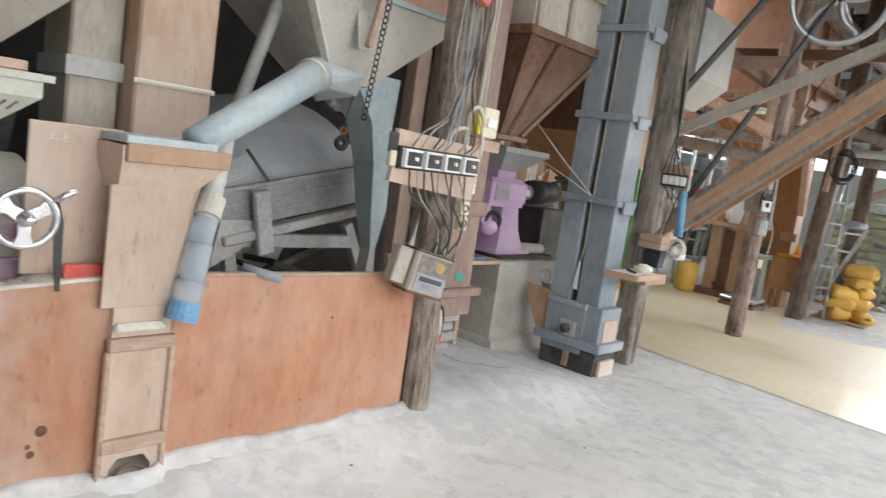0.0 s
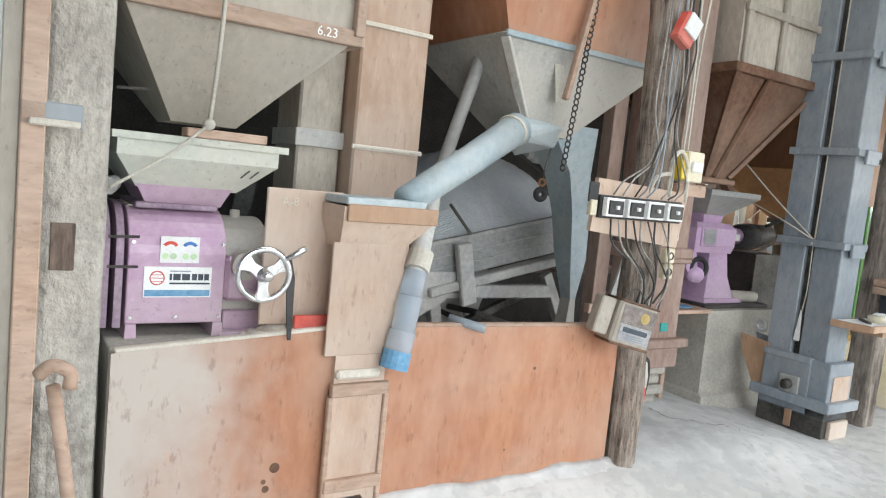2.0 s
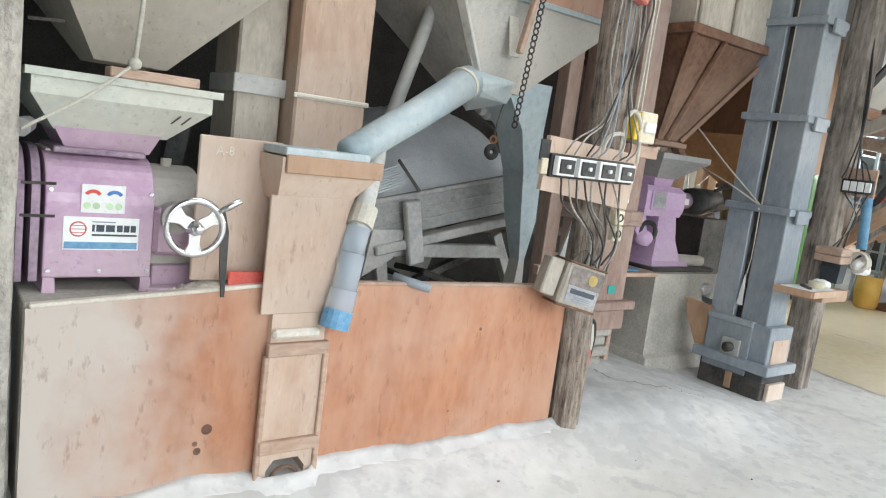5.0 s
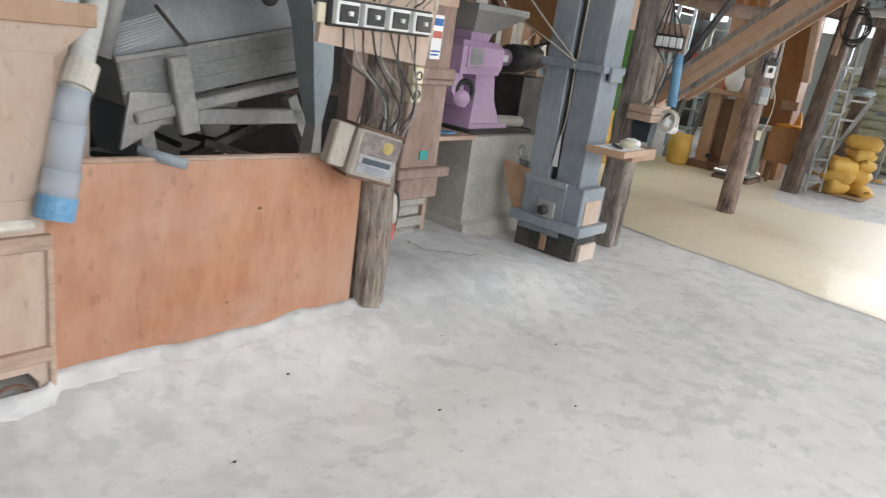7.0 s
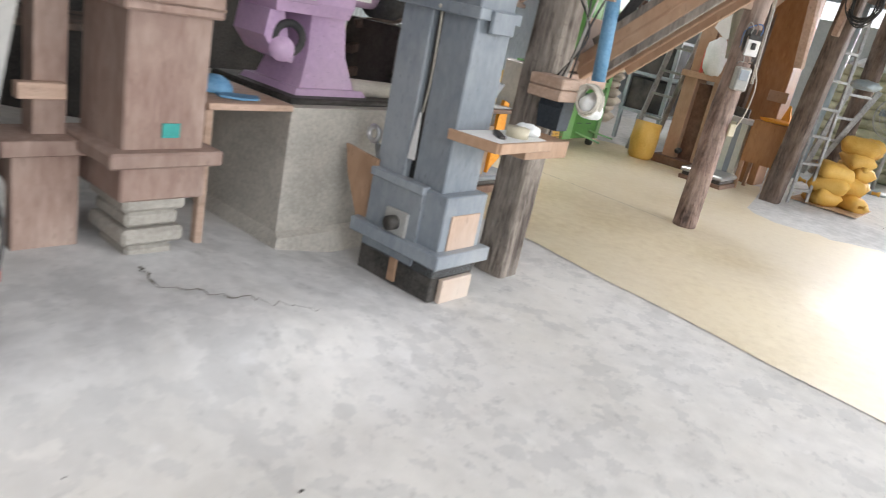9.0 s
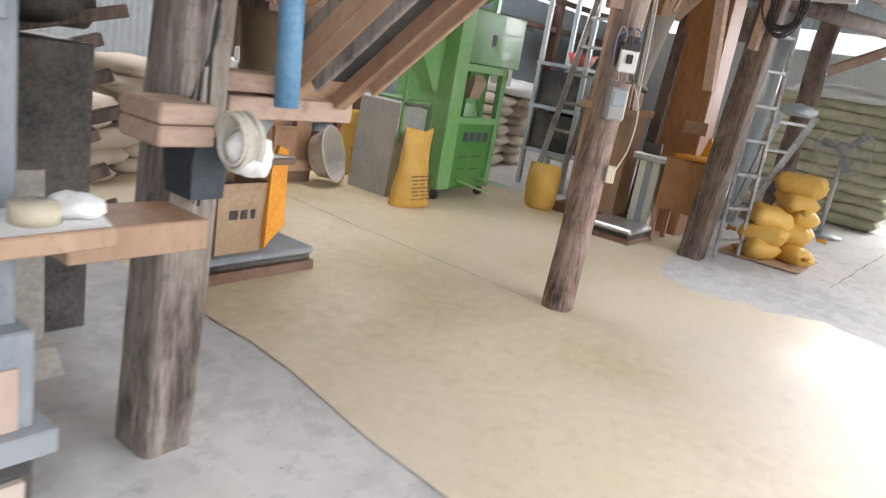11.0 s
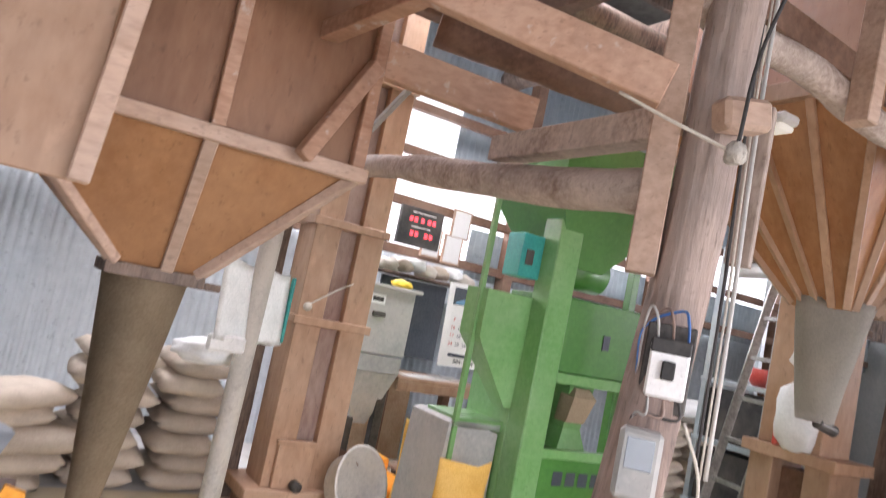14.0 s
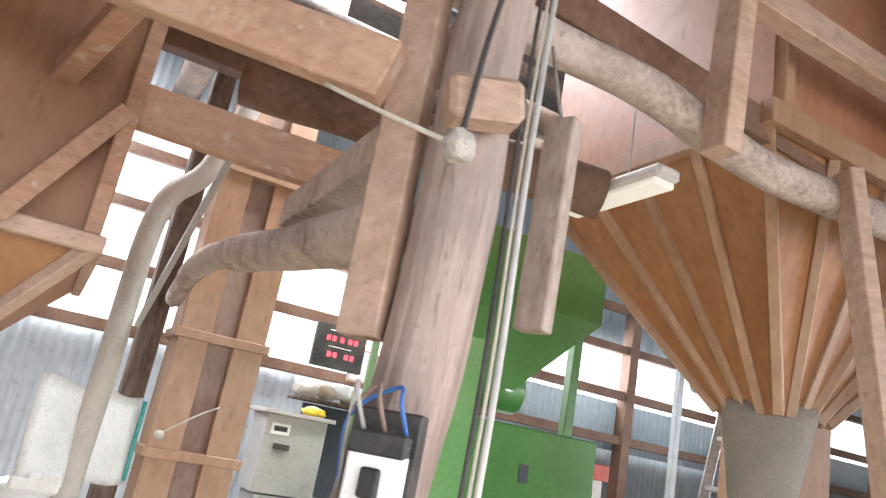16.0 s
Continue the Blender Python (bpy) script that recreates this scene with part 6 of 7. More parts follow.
    for i in range(15):
        u = i / 14
        row = []
        for k in range(20):
            a = 2 * math.pi * k / 20
            w = 0.165 * (1 - u) + 0.055 * u
            d = 0.18 * (1 - u) + 0.06 * u
            f = 1 + 0.07 * math.sin(3 * a + u * 2)
            row.append(bm.verts.new((4.385 - 0.05 * u + w * f * math.cos(a), 1.85 + d * f * math.sin(a), 1.41 - 0.98 * u)))
        rows.append(row)
    for a, b in zip(rows, rows[1:]):
        for k in range(20):
            bm.faces.new((a[k], a[(k + 1) % 20], b[(k + 1) % 20], b[k]))
    bmesh.ops.solidify(bm, geom=bm.faces[:], thickness=0.006)
    part("sleeve", bm, cloth_tan, t, "tan canvas sleeve", True)
    # beams of the loft above
    for a, b, w, h in (((3.4, 1.71, 2.55), (5.62, 1.16, 2.37), 0.06, 0.15), ((3.8, 1.4, 2.82), (5.36, 0.17, 2.24), 0.06, 0.13), ((4.7, 1.4, 2.42), (4.95, 0.45, 2.55), 0.07, 0.07), ((4.69, 1.17, 1.93), (4.92, 1.24, 2.36), 0.045, 0.06)):
        solo("loft_beam", beam(a, b, w, h), loft_timber, "pale sawn beam of the loft, spotted with flour", "beam", group="loft timbers")
    bm = tube(bend([(5.47, 3.3, 2.11), (5.45, 2.7, 2.2), (5.45, 2.1, 2.18), (5.46, 1.3, 2.075), (5.46, 0.7, 2.0), (5.47, 0.26, 1.97)], 5), [0.05] * 4 + [0.06] * 8 + [0.07] * 14, 18, rough=0.12, seed=3)
    solo("crooked_log", bm, pale_log, "crooked weathered log spanning to the post", "beam", group="loft timbers", smooth=True)
    solo("log_end_block", beam((5.43, 0.04, 2.165), (5.57, 0.0, 2.19), 0.085, 0.09, None, 0.3, 0.014), timber, "sawn log end on the post", "beam", group="loft timbers")
    solo("short_beam", beam((5.5, 1.18, 2.19), (5.47, 0.27, 2.17), 0.1, 0.1), pale_log, "grey-brown squared beam resting on the crooked log", "beam", group="loft timbers")
    roof_timber((5.28, 1.52, 2.74), (6.6, 1.0, 2.6), 0.1, rust_wood, "reddish dark log below the roof")
    solo("thin_strut", beam((5.3, 3.1, 1.9), (5.34, 1.8, 2.52), 0.03, 0.03), grey_steel, "thin grey metal strut", "strut")
    # sacks piled by the wall
    for row in range(3):
        for layer in range(7 if row < 2 else 4):
            x = 4.62 + 0.5 * row - 0.9 * (row == 2) * 1.2
            if row == 2:
                x = 4.1
            put_sack(sack_mesh(0.74, 0.46, 0.15, row * 10 + layer), (x + 0.05 * math.sin(layer * 2.1), 3.85 + 0.05 * math.cos(layer * 1.7), 0.125 * layer), 90 + 6 * math.sin(layer * 3.3), (0, 0), sack_tan, "beige woven grain sack in a pile", "grain sack pile")
    for k in range(5):
        put_sack(sack_mesh(0.74, 0.46, 0.15, 40 + k), (3.95 + 0.1 * k % 0.3, 3.5, 0.12 * k), 10 * k, (0, 0), sack_tan, "beige woven grain sack in a pile", "grain sack pile")
    solo("white_basin", put_bag((5.02, 3.3, 0.9), 0.2, 0.08, 3), white_cloth, "white plastic sack on top of the pile", "sack", smooth=True)
    # aluminium basin
    c = Vector((6.12, 3.02, 0.28))
    ax = Vector((0.4, -0.91, 0.3)).normalized()
    u = ax.orthogonal().normalized()
    w = ax.cross(u)
    bm = bmesh.new()
    prof = [(0.02, -0.14), (0.17, -0.14), (0.19, -0.12), (0.235, 0.03), (0.26, 0.035), (0.262, 0.04), (0.235, 0.04), (0.185, -0.11), (0.02, -0.125)]
    rr = []
    for i in range(32):
        a = 2 * math.pi * i / 32
        d = u * math.cos(a) + w * math.sin(a)
        rr.append([bm.verts.new(c + d * r + ax * h) for r, h in prof])
    for i in range(32):
        p, q = rr[i], rr[(i + 1) % 32]
        for k in range(len(prof) - 1):
            bm.faces.new((p[k], q[k], q[k + 1], p[k + 1]))
    bm.faces.new([r[0] for r in rr])
    bm.faces.new([r[-1] for r in rr][::-1])
    solo("basin", bm, dusty_steel, "large aluminium basin leaning on the elevator", "basin", smooth=True)
    # scale with box in front
    t = thing("platform_scale", (4.1, 1.45, 0.0), "low platform scale on a wooden pallet", "scale")
    part("pallet", box(3.55, 1.22, 0.0, 4.36, 1.72, 0.06, 0.006), rust_wood, t)
    part("base", box(3.6, 1.24, 0.06, 4.34, 1.7, 0.1, 0.01), iron, t)
    part("deck", box(3.58, 1.22, 0.1, 4.35, 1.71, 0.14, 0.015), grey_paint, t, "scuffed blue-grey deck")
    t = thing("cardboard_drum", (3.85, 1.4, 0.14), "cardboard drum with a dark inside and orange cloth", "drum")
    part("wall", shell([(3.72, 1.28, 4.0, 1.55, 0.14), (3.7, 1.26, 4.02, 1.57, 0.52)], 0.01), cardboard, t)
    part("filling", box(3.73, 1.29, 0.3, 3.99, 1.54, 0.47, 0.03), black, t)
    bars([(3.78, 0.33, 3.83, 0.38), (3.85, 0.33, 3.89, 0.38), (3.91, 0.33, 3.94, 0.38)], iron, t, 1.266)
    bm = prism([(4.03, 0.2), (4.12, 0.28), (4.1, 0.7), (4.04, 0.72), (4.0, 0.6), (4.0, 0.16)], "y", 1.24, 1.27)
    solo("orange_cloth", bm, orange_cloth, "orange cloth hanging by the drum", "cloth")
    t = thing("scale_pan", (3.85, 1.4, 0.66), "grey scale pan on a dark stand", "pan")
    part("pan", tube([(3.8, 1.4, 0.7), (3.8, 1.4, 0.74), (3.8, 1.4, 0.84)], [0.14, 0.2, 0.24], 24), grey_paint, t, smooth=True)
    part("arm", beam((3.72, 1.2, 0.7), (4.1, 1.2, 0.66), 0.04, 0.03), alu, t)
    part("stand", box(3.5, 1.3, 0.14, 3.6, 1.5, 0.7), rust_wood, t)
    part("top_board", box(3.5, 1.15, 0.64, 4.08, 1.5, 0.67), rust_wood, t)


build_far_left()


# ---------------------------------------------------------------- green machine and its surroundings
def build_green_machine():
    t = thing("stone_separator", (7.2, 2.6, 0.0), "bright green grain cleaning machine on castors", "machine")
    part("front_post", box(6.79, 2.28, 0.1, 6.98, 2.46, 2.6, 0.008), green_light, t)
    body = part("lower_body", box(6.98, 2.32, 0.1, 7.62, 2.95, 0.74, 0.008), green, t)
    part("side_panel", box(6.79, 2.46, 0.1, 6.98, 2.95, 1.2, 0.006), green_light, t)
    part("window_frame", box(6.98, 2.3, 0.72, 7.66, 2.36, 0.78), green_light, t)
    part("window_frame", box(6.98, 2.3, 1.2, 7.66, 2.36, 1.27), green_light, t)
    part("window_frame", box(7.58, 2.3, 0.1, 7.66, 2.36, 1.27), green_light, t)
    part("window_back", box(6.98, 2.75, 0.74, 7.62, 2.77, 1.22), green, t)
    part("inner_chute", loft([(7.2, 2.42, 7.45, 2.7, 0.76), (7.25, 2.45, 7.4, 2.7, 0.9), (7.22, 2.42, 7.44, 2.7, 1.2)]), green_light, t)
    part("cloth_filter", loft([(7.2, 2.38, 7.36, 2.5, 0.95), (7.22, 2.36, 7.42, 2.5, 1.12), (7.26, 2.4, 7.38, 2.5, 1.18)]), cloth_tan, t, "brown cloth filter")
    part("upper_body", box(6.98, 2.34, 1.27, 7.9, 2.95, 1.76, 0.008), green, t)
    part("body_plate", box(7.36, 2.335, 1.46, 7.42, 2.342, 1.56, 0), slate, t)
    part("side_hopper", loft([(6.74, 2.46, 6.8, 2.6, 0.98), (6.46, 2.44, 6.8, 2.66, 1.36), (6.44, 2.44, 6.8, 2.68, 1.4), (6.44, 2.44, 6.8, 2.68, 1.7)]), green_light, t)
    part("top_hopper", loft([(6.95, 2.35, 7.25, 2.8, 1.95), (6.68, 2.2, 7.7, 3.0, 2.42), (6.68, 2.2, 7.7, 3.0, 2.8)]), green, t)
    part("teal_box", box(6.62, 2.42, 1.82, 6.79, 2.6, 2.1, 0.006), teal, t, "teal switch housing")
    part("box_hole", box(6.655, 2.412, 1.9, 6.715, 2.42, 2.0), black, t)
    part("blower", tube([(7.0, 2.5, 1.95), (7.35, 2.5, 1.95)], 0.13, 20), green, t, smooth=True)
    part("thin_post", box(6.42, 2.5, 0.5, 6.455, 2.535, 2.6), green_light, t)
    part("back_post", box(8.0, 2.8, 0.1, 8.07, 2.87, 2.6), green, t)
    part("shelf", box(6.45, 2.5, 0.82, 6.8, 2.9, 0.88), green_light, t)
    for x, y in ((6.83, 2.33), (7.58, 2.36), (6.83, 2.9), (7.58, 2.9)):
        part("castor", tube([(x - 0.02, y, 0.045), (x + 0.02, y, 0.045)], 0.045, 14), iron, t)
        part("castor_fork", box(x - 0.03, y - 0.02, 0.045, x + 0.03, y + 0.02, 0.1), iron, t)
    part("pedal", beam((7.1, 2.3, 0.18), (7.35, 2.1, 0.1), 0.03, 0.02), green_light, t)
    part("pedal", beam((7.4, 2.3, 0.2), (7.7, 2.12, 0.14), 0.03, 0.02), green_light, t)
    bars([(7.12 + 0.11 * k, 0.55, 7.2 + 0.11 * k, 0.64) for k in range(4)], slate, t, 2.318, "maker_name_bar")
    for k in range(2):
        for j in range(2):
            bars([(7.1 + 0.22 * k, 0.4 - 0.12 * j, 7.22 + 0.22 * k, 0.41 - 0.12 * j)], slate, t, 2.318, "vent")
    t = thing("control_box", (8.1, 2.6, 1.15), "white control panel with a red edge", "control box")
    part("case", box(7.95, 2.6, 1.1, 8.2, 2.7, 1.62), paper, t)
    part("red_edge", box(8.0, 2.59, 1.55, 8.24, 2.71, 1.65), red, t)
    bars([(8.03, 1.3, 8.12, 1.5), (8.03, 1.15, 8.12, 1.25)], iron, t, 2.598)
    t = thing("grey_cabinet", (6.7, 2.75, 0.0), "grey sheet metal bin beside the green machine", "cabinet")
    part("body", prism([(6.36, 0.0), (6.78, 0.0), (6.78, 0.8), (6.46, 0.86), (6.4, 0.84)], "y", 2.52, 3.0), grey_steel, t)
    part("top_lip", box(6.42, 2.5, 0.82, 6.78, 2.54, 0.86), alu, t)
    t = thing("tools_on_cabinet", (6.62, 2.65, 0.86), "dark tools lying on the grey bin", "tools")
    part("tool", beam((6.5, 2.6, 0.87), (6.7, 2.7, 0.87), 0.03, 0.02), iron, t)
    # filled yellow sack standing in front
    for at, seed, label in (((6.36, 2.25, 0.0), 77, "upright yellow sack of grain with black print"), ((6.78, 3.42, 0.0), 78, "upright yellow sack behind the grey bin")):
        t = thing("yellow_sack", at, label, "sack", group="upright yellow sacks")
        x0, y0, _ = at

        def belly(u, z, seed=seed):
            k = z / 0.64
            deep = 0.115 * (1 - k ** 1.6) ** 0.8 * (1 - 0.55 * u ** 4) + 0.012
            return deep * (1 + 0.25 * noise.noise(Vector((u * 1.3, k * 2.2, seed)))) + 0.012 * noise.noise(Vector((u * 3, k * 7, seed)))

        bm = bmesh.new()
        loops = []
        for i in range(19):
            z = 0.64 * i / 18
            k = i / 18
            half = 0.255 - 0.075 * k ** 0.5 + 0.02 * math.sin(5 * k + seed)
            row = []
            for j in range(24):
                a = 2 * math.pi * j / 24
                u = math.cos(a)
                lift_ = 0.045 * abs(u) ** 3 * k ** 4
                side = math.copysign(abs(math.sin(a)) ** 0.7, math.sin(a))
                row.append(bm.verts.new((x0 + half * u - 0.07 * (1 - k) ** 3 * (u < 0) * -u * -1 + 0.03 * k, y0 + side * belly(u, z), z + lift_)))
            loops.append(row)
        for p, q in zip(loops, loops[1:]):
            for j in range(24):
                bm.faces.new((p[j], p[(j + 1) % 24], q[(j + 1) % 24], q[j]))
        bm.faces.new(loops[0][::-1])
        bm.faces.new(loops[-1])
        bmesh.ops.recalc_face_normals(bm, faces=bm.faces[:])
        part("bag", bm, sack_yellow, t, smooth=True)
        for row in range(7):
            z = 0.27 - 0.032 * row
            for a, b in ((-0.12, -0.03), (-0.01, 0.06), (0.08, 0.14)):
                yy = y0 - belly(0.3, z) - 0.004
                part("print_bar", box(x0 + a + 0.01 * (row % 3), yy, z, x0 + b + 0.012 * (row % 2), yy + 0.006, z + 0.009, 0), rust_wood, t)


build_green_machine()


def build_office_corner():
    t = thing("weigh_machine", (6.65, 4.3, 0.0), "grey steel weighing machine cabinet", "machine")
    part("upper", box(6.42, 4.15, 1.05, 6.88, 4.55, 1.62, 0.006), grey_steel, t)
    part("upper_lid", box(6.38, 4.1, 1.6, 6.92, 4.58, 1.63), grey_steel, t)
    part("drawer", box(6.44, 4.14, 0.9, 6.86, 4.5, 1.04), grey_steel, t)
    part("hopper", loft([(6.55, 4.25, 6.7, 4.45, 0.45), (6.44, 4.15, 6.86, 4.5, 0.9)]), grey_steel, t)
    part("plate", box(6.46, 4.14, 1.46, 6.6, 4.15, 1.54), paper, t)
    part("handle", box(6.5, 4.12, 1.36, 6.62, 4.14, 1.4), iron, t)
    bars([(6.48, 1.485, 6.58, 1.52)], black, t, 4.1385)
    part("stand", box(6.48, 4.2, 0.0, 6.56, 4.28, 0.5), iron, t)
    part("stand", box(6.74, 4.2, 0.0, 6.82, 4.28, 0.9), iron, t)
    solo("yellow_rag", put_bag((6.8, 4.3, 1.63), 0.09, 0.04, 4), yellow, "yellow gloves and rag on the cabinet", "rag", smooth=True)
    t = thing("desk", (7.4, 4.6, 0.0), "wooden shelf desk with papers along the wall", "desk")
    part("top", box(6.95, 4.3, 0.84, 7.95, 5.0, 0.87), ply_tan, t)
    part("front", box(6.95, 4.29, 0.76, 7.95, 4.31, 0.84), ply_tan, t)
    part("leg", box(7.5, 4.4, 0.0, 7.58, 4.48, 0.76), rust_wood, t)
    part("leg", box(6.97, 4.6, 0.0, 7.05, 4.68, 0.76), rust_wood, t)
    part("back_board", box(6.95, 5.0, 0.0, 7.5, 5.03, 0.76), cardboard, t)
    for k in range(4):
        solo("papers", box(7.1 + 0.17 * k, 4.4 + 0.03 * k, 0.871 + 0.0 * k, 7.25 + 0.17 * k, 4.62 + 0.03 * k, 0.88 + 0.006 * k, 0, None), paper, "sheets of paper on the desk", "paper", group="papers on the desk")
    t = thing("blackboard", (7.3, 5.05, 1.0), "dark blue-black board hung on the wall", "board")
    part("panel", box(6.95, 5.03, 1.0, 7.7, 5.06, 1.75), slate, t)
    t = thing("wall_calendar", (7.68, 4.4, 1.02), "large paper month calendar with a sea picture", "calendar")
    m = Matrix.Translation((7.69, 4.4, 1.4)) @ Matrix.Rotation(radians(-2), 4, "Y")
    part("sheet", box(-0.33, 0, -0.37, 0.31, 0.008, 0.4, 0, None, m), paper, t)
    part("picture", box(-0.27, -0.003, 0.2, 0.27, 0.0, 0.36, 0, None, m), slate, t, "dark blue sea picture")
    part("waves", prism([(7.44, 1.62), (7.55, 1.66), (7.66, 1.63), (7.8, 1.68), (7.94, 1.64), (7.94, 1.61), (7.44, 1.6)], "y", 4.394, 4.396), sky_blue, t)
    day = 1
    for row in range(5):
        for col in range(7):
            if row == 0 and col < 5 or day > 30:
                continue
            words(str(day), (7.46 + 0.077 * col, 4.396, 1.53 - 0.075 * row), 0.05, red if col == 0 else slate, t, name="date")
            day += 1
    bars([(7.46, 1.115, 7.82, 1.145), (7.84, 1.12, 7.93, 1.13)], slate, t, 4.3975)
    words("884-1144", (7.64, 4.395, 1.075), 0.06, slate, t)
    t = thing("led_board", (6.97, 4.5, 2.03), "black electronic display with red figures", "display")
    part("case", box(6.74, 4.47, 2.03, 7.18, 4.52, 2.38, 0.006), black, t)
    for k, (x, z) in enumerate(((6.83, 2.25), (6.88, 2.25), (6.95, 2.25), (7.02, 2.25), (7.07, 2.25), (6.86, 2.12), (6.91, 2.12), (7.01, 2.12), (7.06, 2.12))):
        bars([(x, z, x + 0.032, z + 0.04)], led_red, t, 4.4685, "red_digit")
    bars([(6.85, 2.33, 7.1, 2.338), (6.86, 2.2, 7.06, 2.207)], paper, t, 4.4685)
    for k in range(7):
        solo("crumpled_cloth", put_bag((6.9 + 0.14 * k, 4.85, 1.78 + 0.02 * (k % 3)), 0.12, 0.07, 20 + k), (cloth_pale, sack_tan, white_cloth)[k % 3], "crumpled dusty cloth lying on the wall rack", "cloth", group="things on the wall rack", smooth=True)
    solo("wall_rack", box(6.8, 4.7, 1.76, 7.95, 5.05, 1.785), old_wood, "narrow wall rack of dark wood", "rack")
    for k, (x, z) in enumerate(((7.25, 2.0), (7.5, 1.98), (7.55, 2.25))):
        t = thing("picture_frame", (x + 0.1, 4.95, z), "small pale certificate in a frame", "picture", group="frames on the wall")
        part("frame", box(x, 4.94, z, x + 0.22, 4.96, z + 0.3), timber, t)
        part("sheet", box(x + 0.02, 4.935, z + 0.02, x + 0.2, 4.94, z + 0.28, 0), paper, t)
    solo("orange_bag", put_bag((6.7, 3.75, 0.0), 0.22, 0.1, 31), orange_cloth, "folded orange sacks on the floor", "sack", smooth=True)
    solo("orange_bag", put_bag((7.05, 3.8, 0.0), 0.25, 0.07, 32), sack_yellow, "folded yellow sacks on the floor", "sack", smooth=True)
    t = thing("low_board", (7.55, 4.3, 0.0), "low wooden board on blocks beside the desk", "board")
    part("board", box(7.1, 4.05, 0.07, 8.0, 4.5, 0.1), timber, t)
    for x in (7.15, 7.87):
        part("block", box(x, 4.1, 0.0, x + 0.08, 4.45, 0.07), old_wood, t)
    solo("orange_sack", put_bag((7.68, 4.25, 0.1), 0.27, 0.11, 33), orange_cloth, "folded orange woven sacks on the low board", "sack", smooth=True)
    solo("orange_sack", put_bag((7.6, 4.22, 0.2), 0.24, 0.06, 35), sack_yellow, "folded yellow woven sacks on the low board", "sack", smooth=True)
    solo("printed_packet", box(7.22, 4.12, 0.1, 7.4, 4.3, 0.32, 0.02), red, "red and orange printed packet on the board", "packet")
    solo("orange_box", box(6.55, 3.8, 0.0, 6.75, 4.0, 0.28), orange_cloth, "orange box beside the basin", "box")
    # posts and window frames along the left wall
    for x in (6.3, 8.3, 10.5, 13.0):
        solo("wall_post", box(x, 4.95, 0, x + 0.12, 5.1, 4.5), rust_wood, "brown timber post of the sheet wall", "post", group="wall posts")
    for z in (1.97, 2.45, 2.95, 3.4):
        solo("wall_rail", box(3.7, 4.98, z, 15.4, 5.06, z + 0.09), rust_wood, "brown timber rail of the sheet wall", "rail", group="wall rails")
    # sack stack behind the green machine
    for c in range(2):
        for layer in range(7):
            put_sack(sack_mesh(0.75, 0.48, 0.15, 60 + 9 * c + layer), (9.6 + 0.62 * c, 3.72 + 0.05 * math.sin(layer * 2), 0.13 * layer), 20 + 5 * math.sin(layer * 3), (0, 0), sack_tan, "beige woven sack stacked by the wall", "sacks by the wall")
    solo("white_sheet", put_bag((9.9, 3.72, 0.92), 0.5, 0.12, 12), white_cloth, "white plastic sheet over the sacks", "sheet", smooth=True)
    t = thing("steel_rack", (9.4, 2.0, 0.0), "blue-grey steel rack with dark shelves", "rack")
    for x, y in ((8.88, 2.1), (9.5, 2.1), (8.88, 2.68), (9.5, 2.68)):
        part("upright", box(x, y, 0.0, x + 0.05, y + 0.05, 2.5), blue_grey, t)
    for z in (0.4, 0.9, 1.38):
        part("shelf", box(8.87, 2.09, z, 9.56, 2.74, z + 0.04), blue_grey, t)
    part("dark_box", box(8.94, 2.14, 0.44, 9.5, 2.7, 0.86), black, t)
    part("dark_box", box(8.94, 2.14, 0.94, 9.5, 2.7, 1.34), black, t)
    solo("red_bowl", tube([(9.1, 2.3, 1.42), (9.1, 2.3, 1.46), (9.1, 2.3, 1.56)], [0.1, 0.13, 0.17], 20), red, "dark red plastic bowl on the rack", "bowl", smooth=True)
    solo("leaning_ladder", lad_mesh((8.2, 1.98, 0.0), (8.5, 1.72, 2.6), 0.34, 9), worn_alu, "grey metal ladder leaning behind the hopper", "ladder")


def lad_mesh(a, b, w, n):
    a, b = Vector(a), Vector(b)
    s = Vector((0.25, 1, 0)).normalized() * w / 2
    bm = beam(a - s, b - s, 0.03, 0.06)
    beam(a + s, b + s, 0.03, 0.06, bm)
    for k in range(n):
        p = a.lerp(b, (k + 0.6) / n)
        beam(p - s, p + s, 0.03, 0.03, bm)
    return bm


build_office_corner()


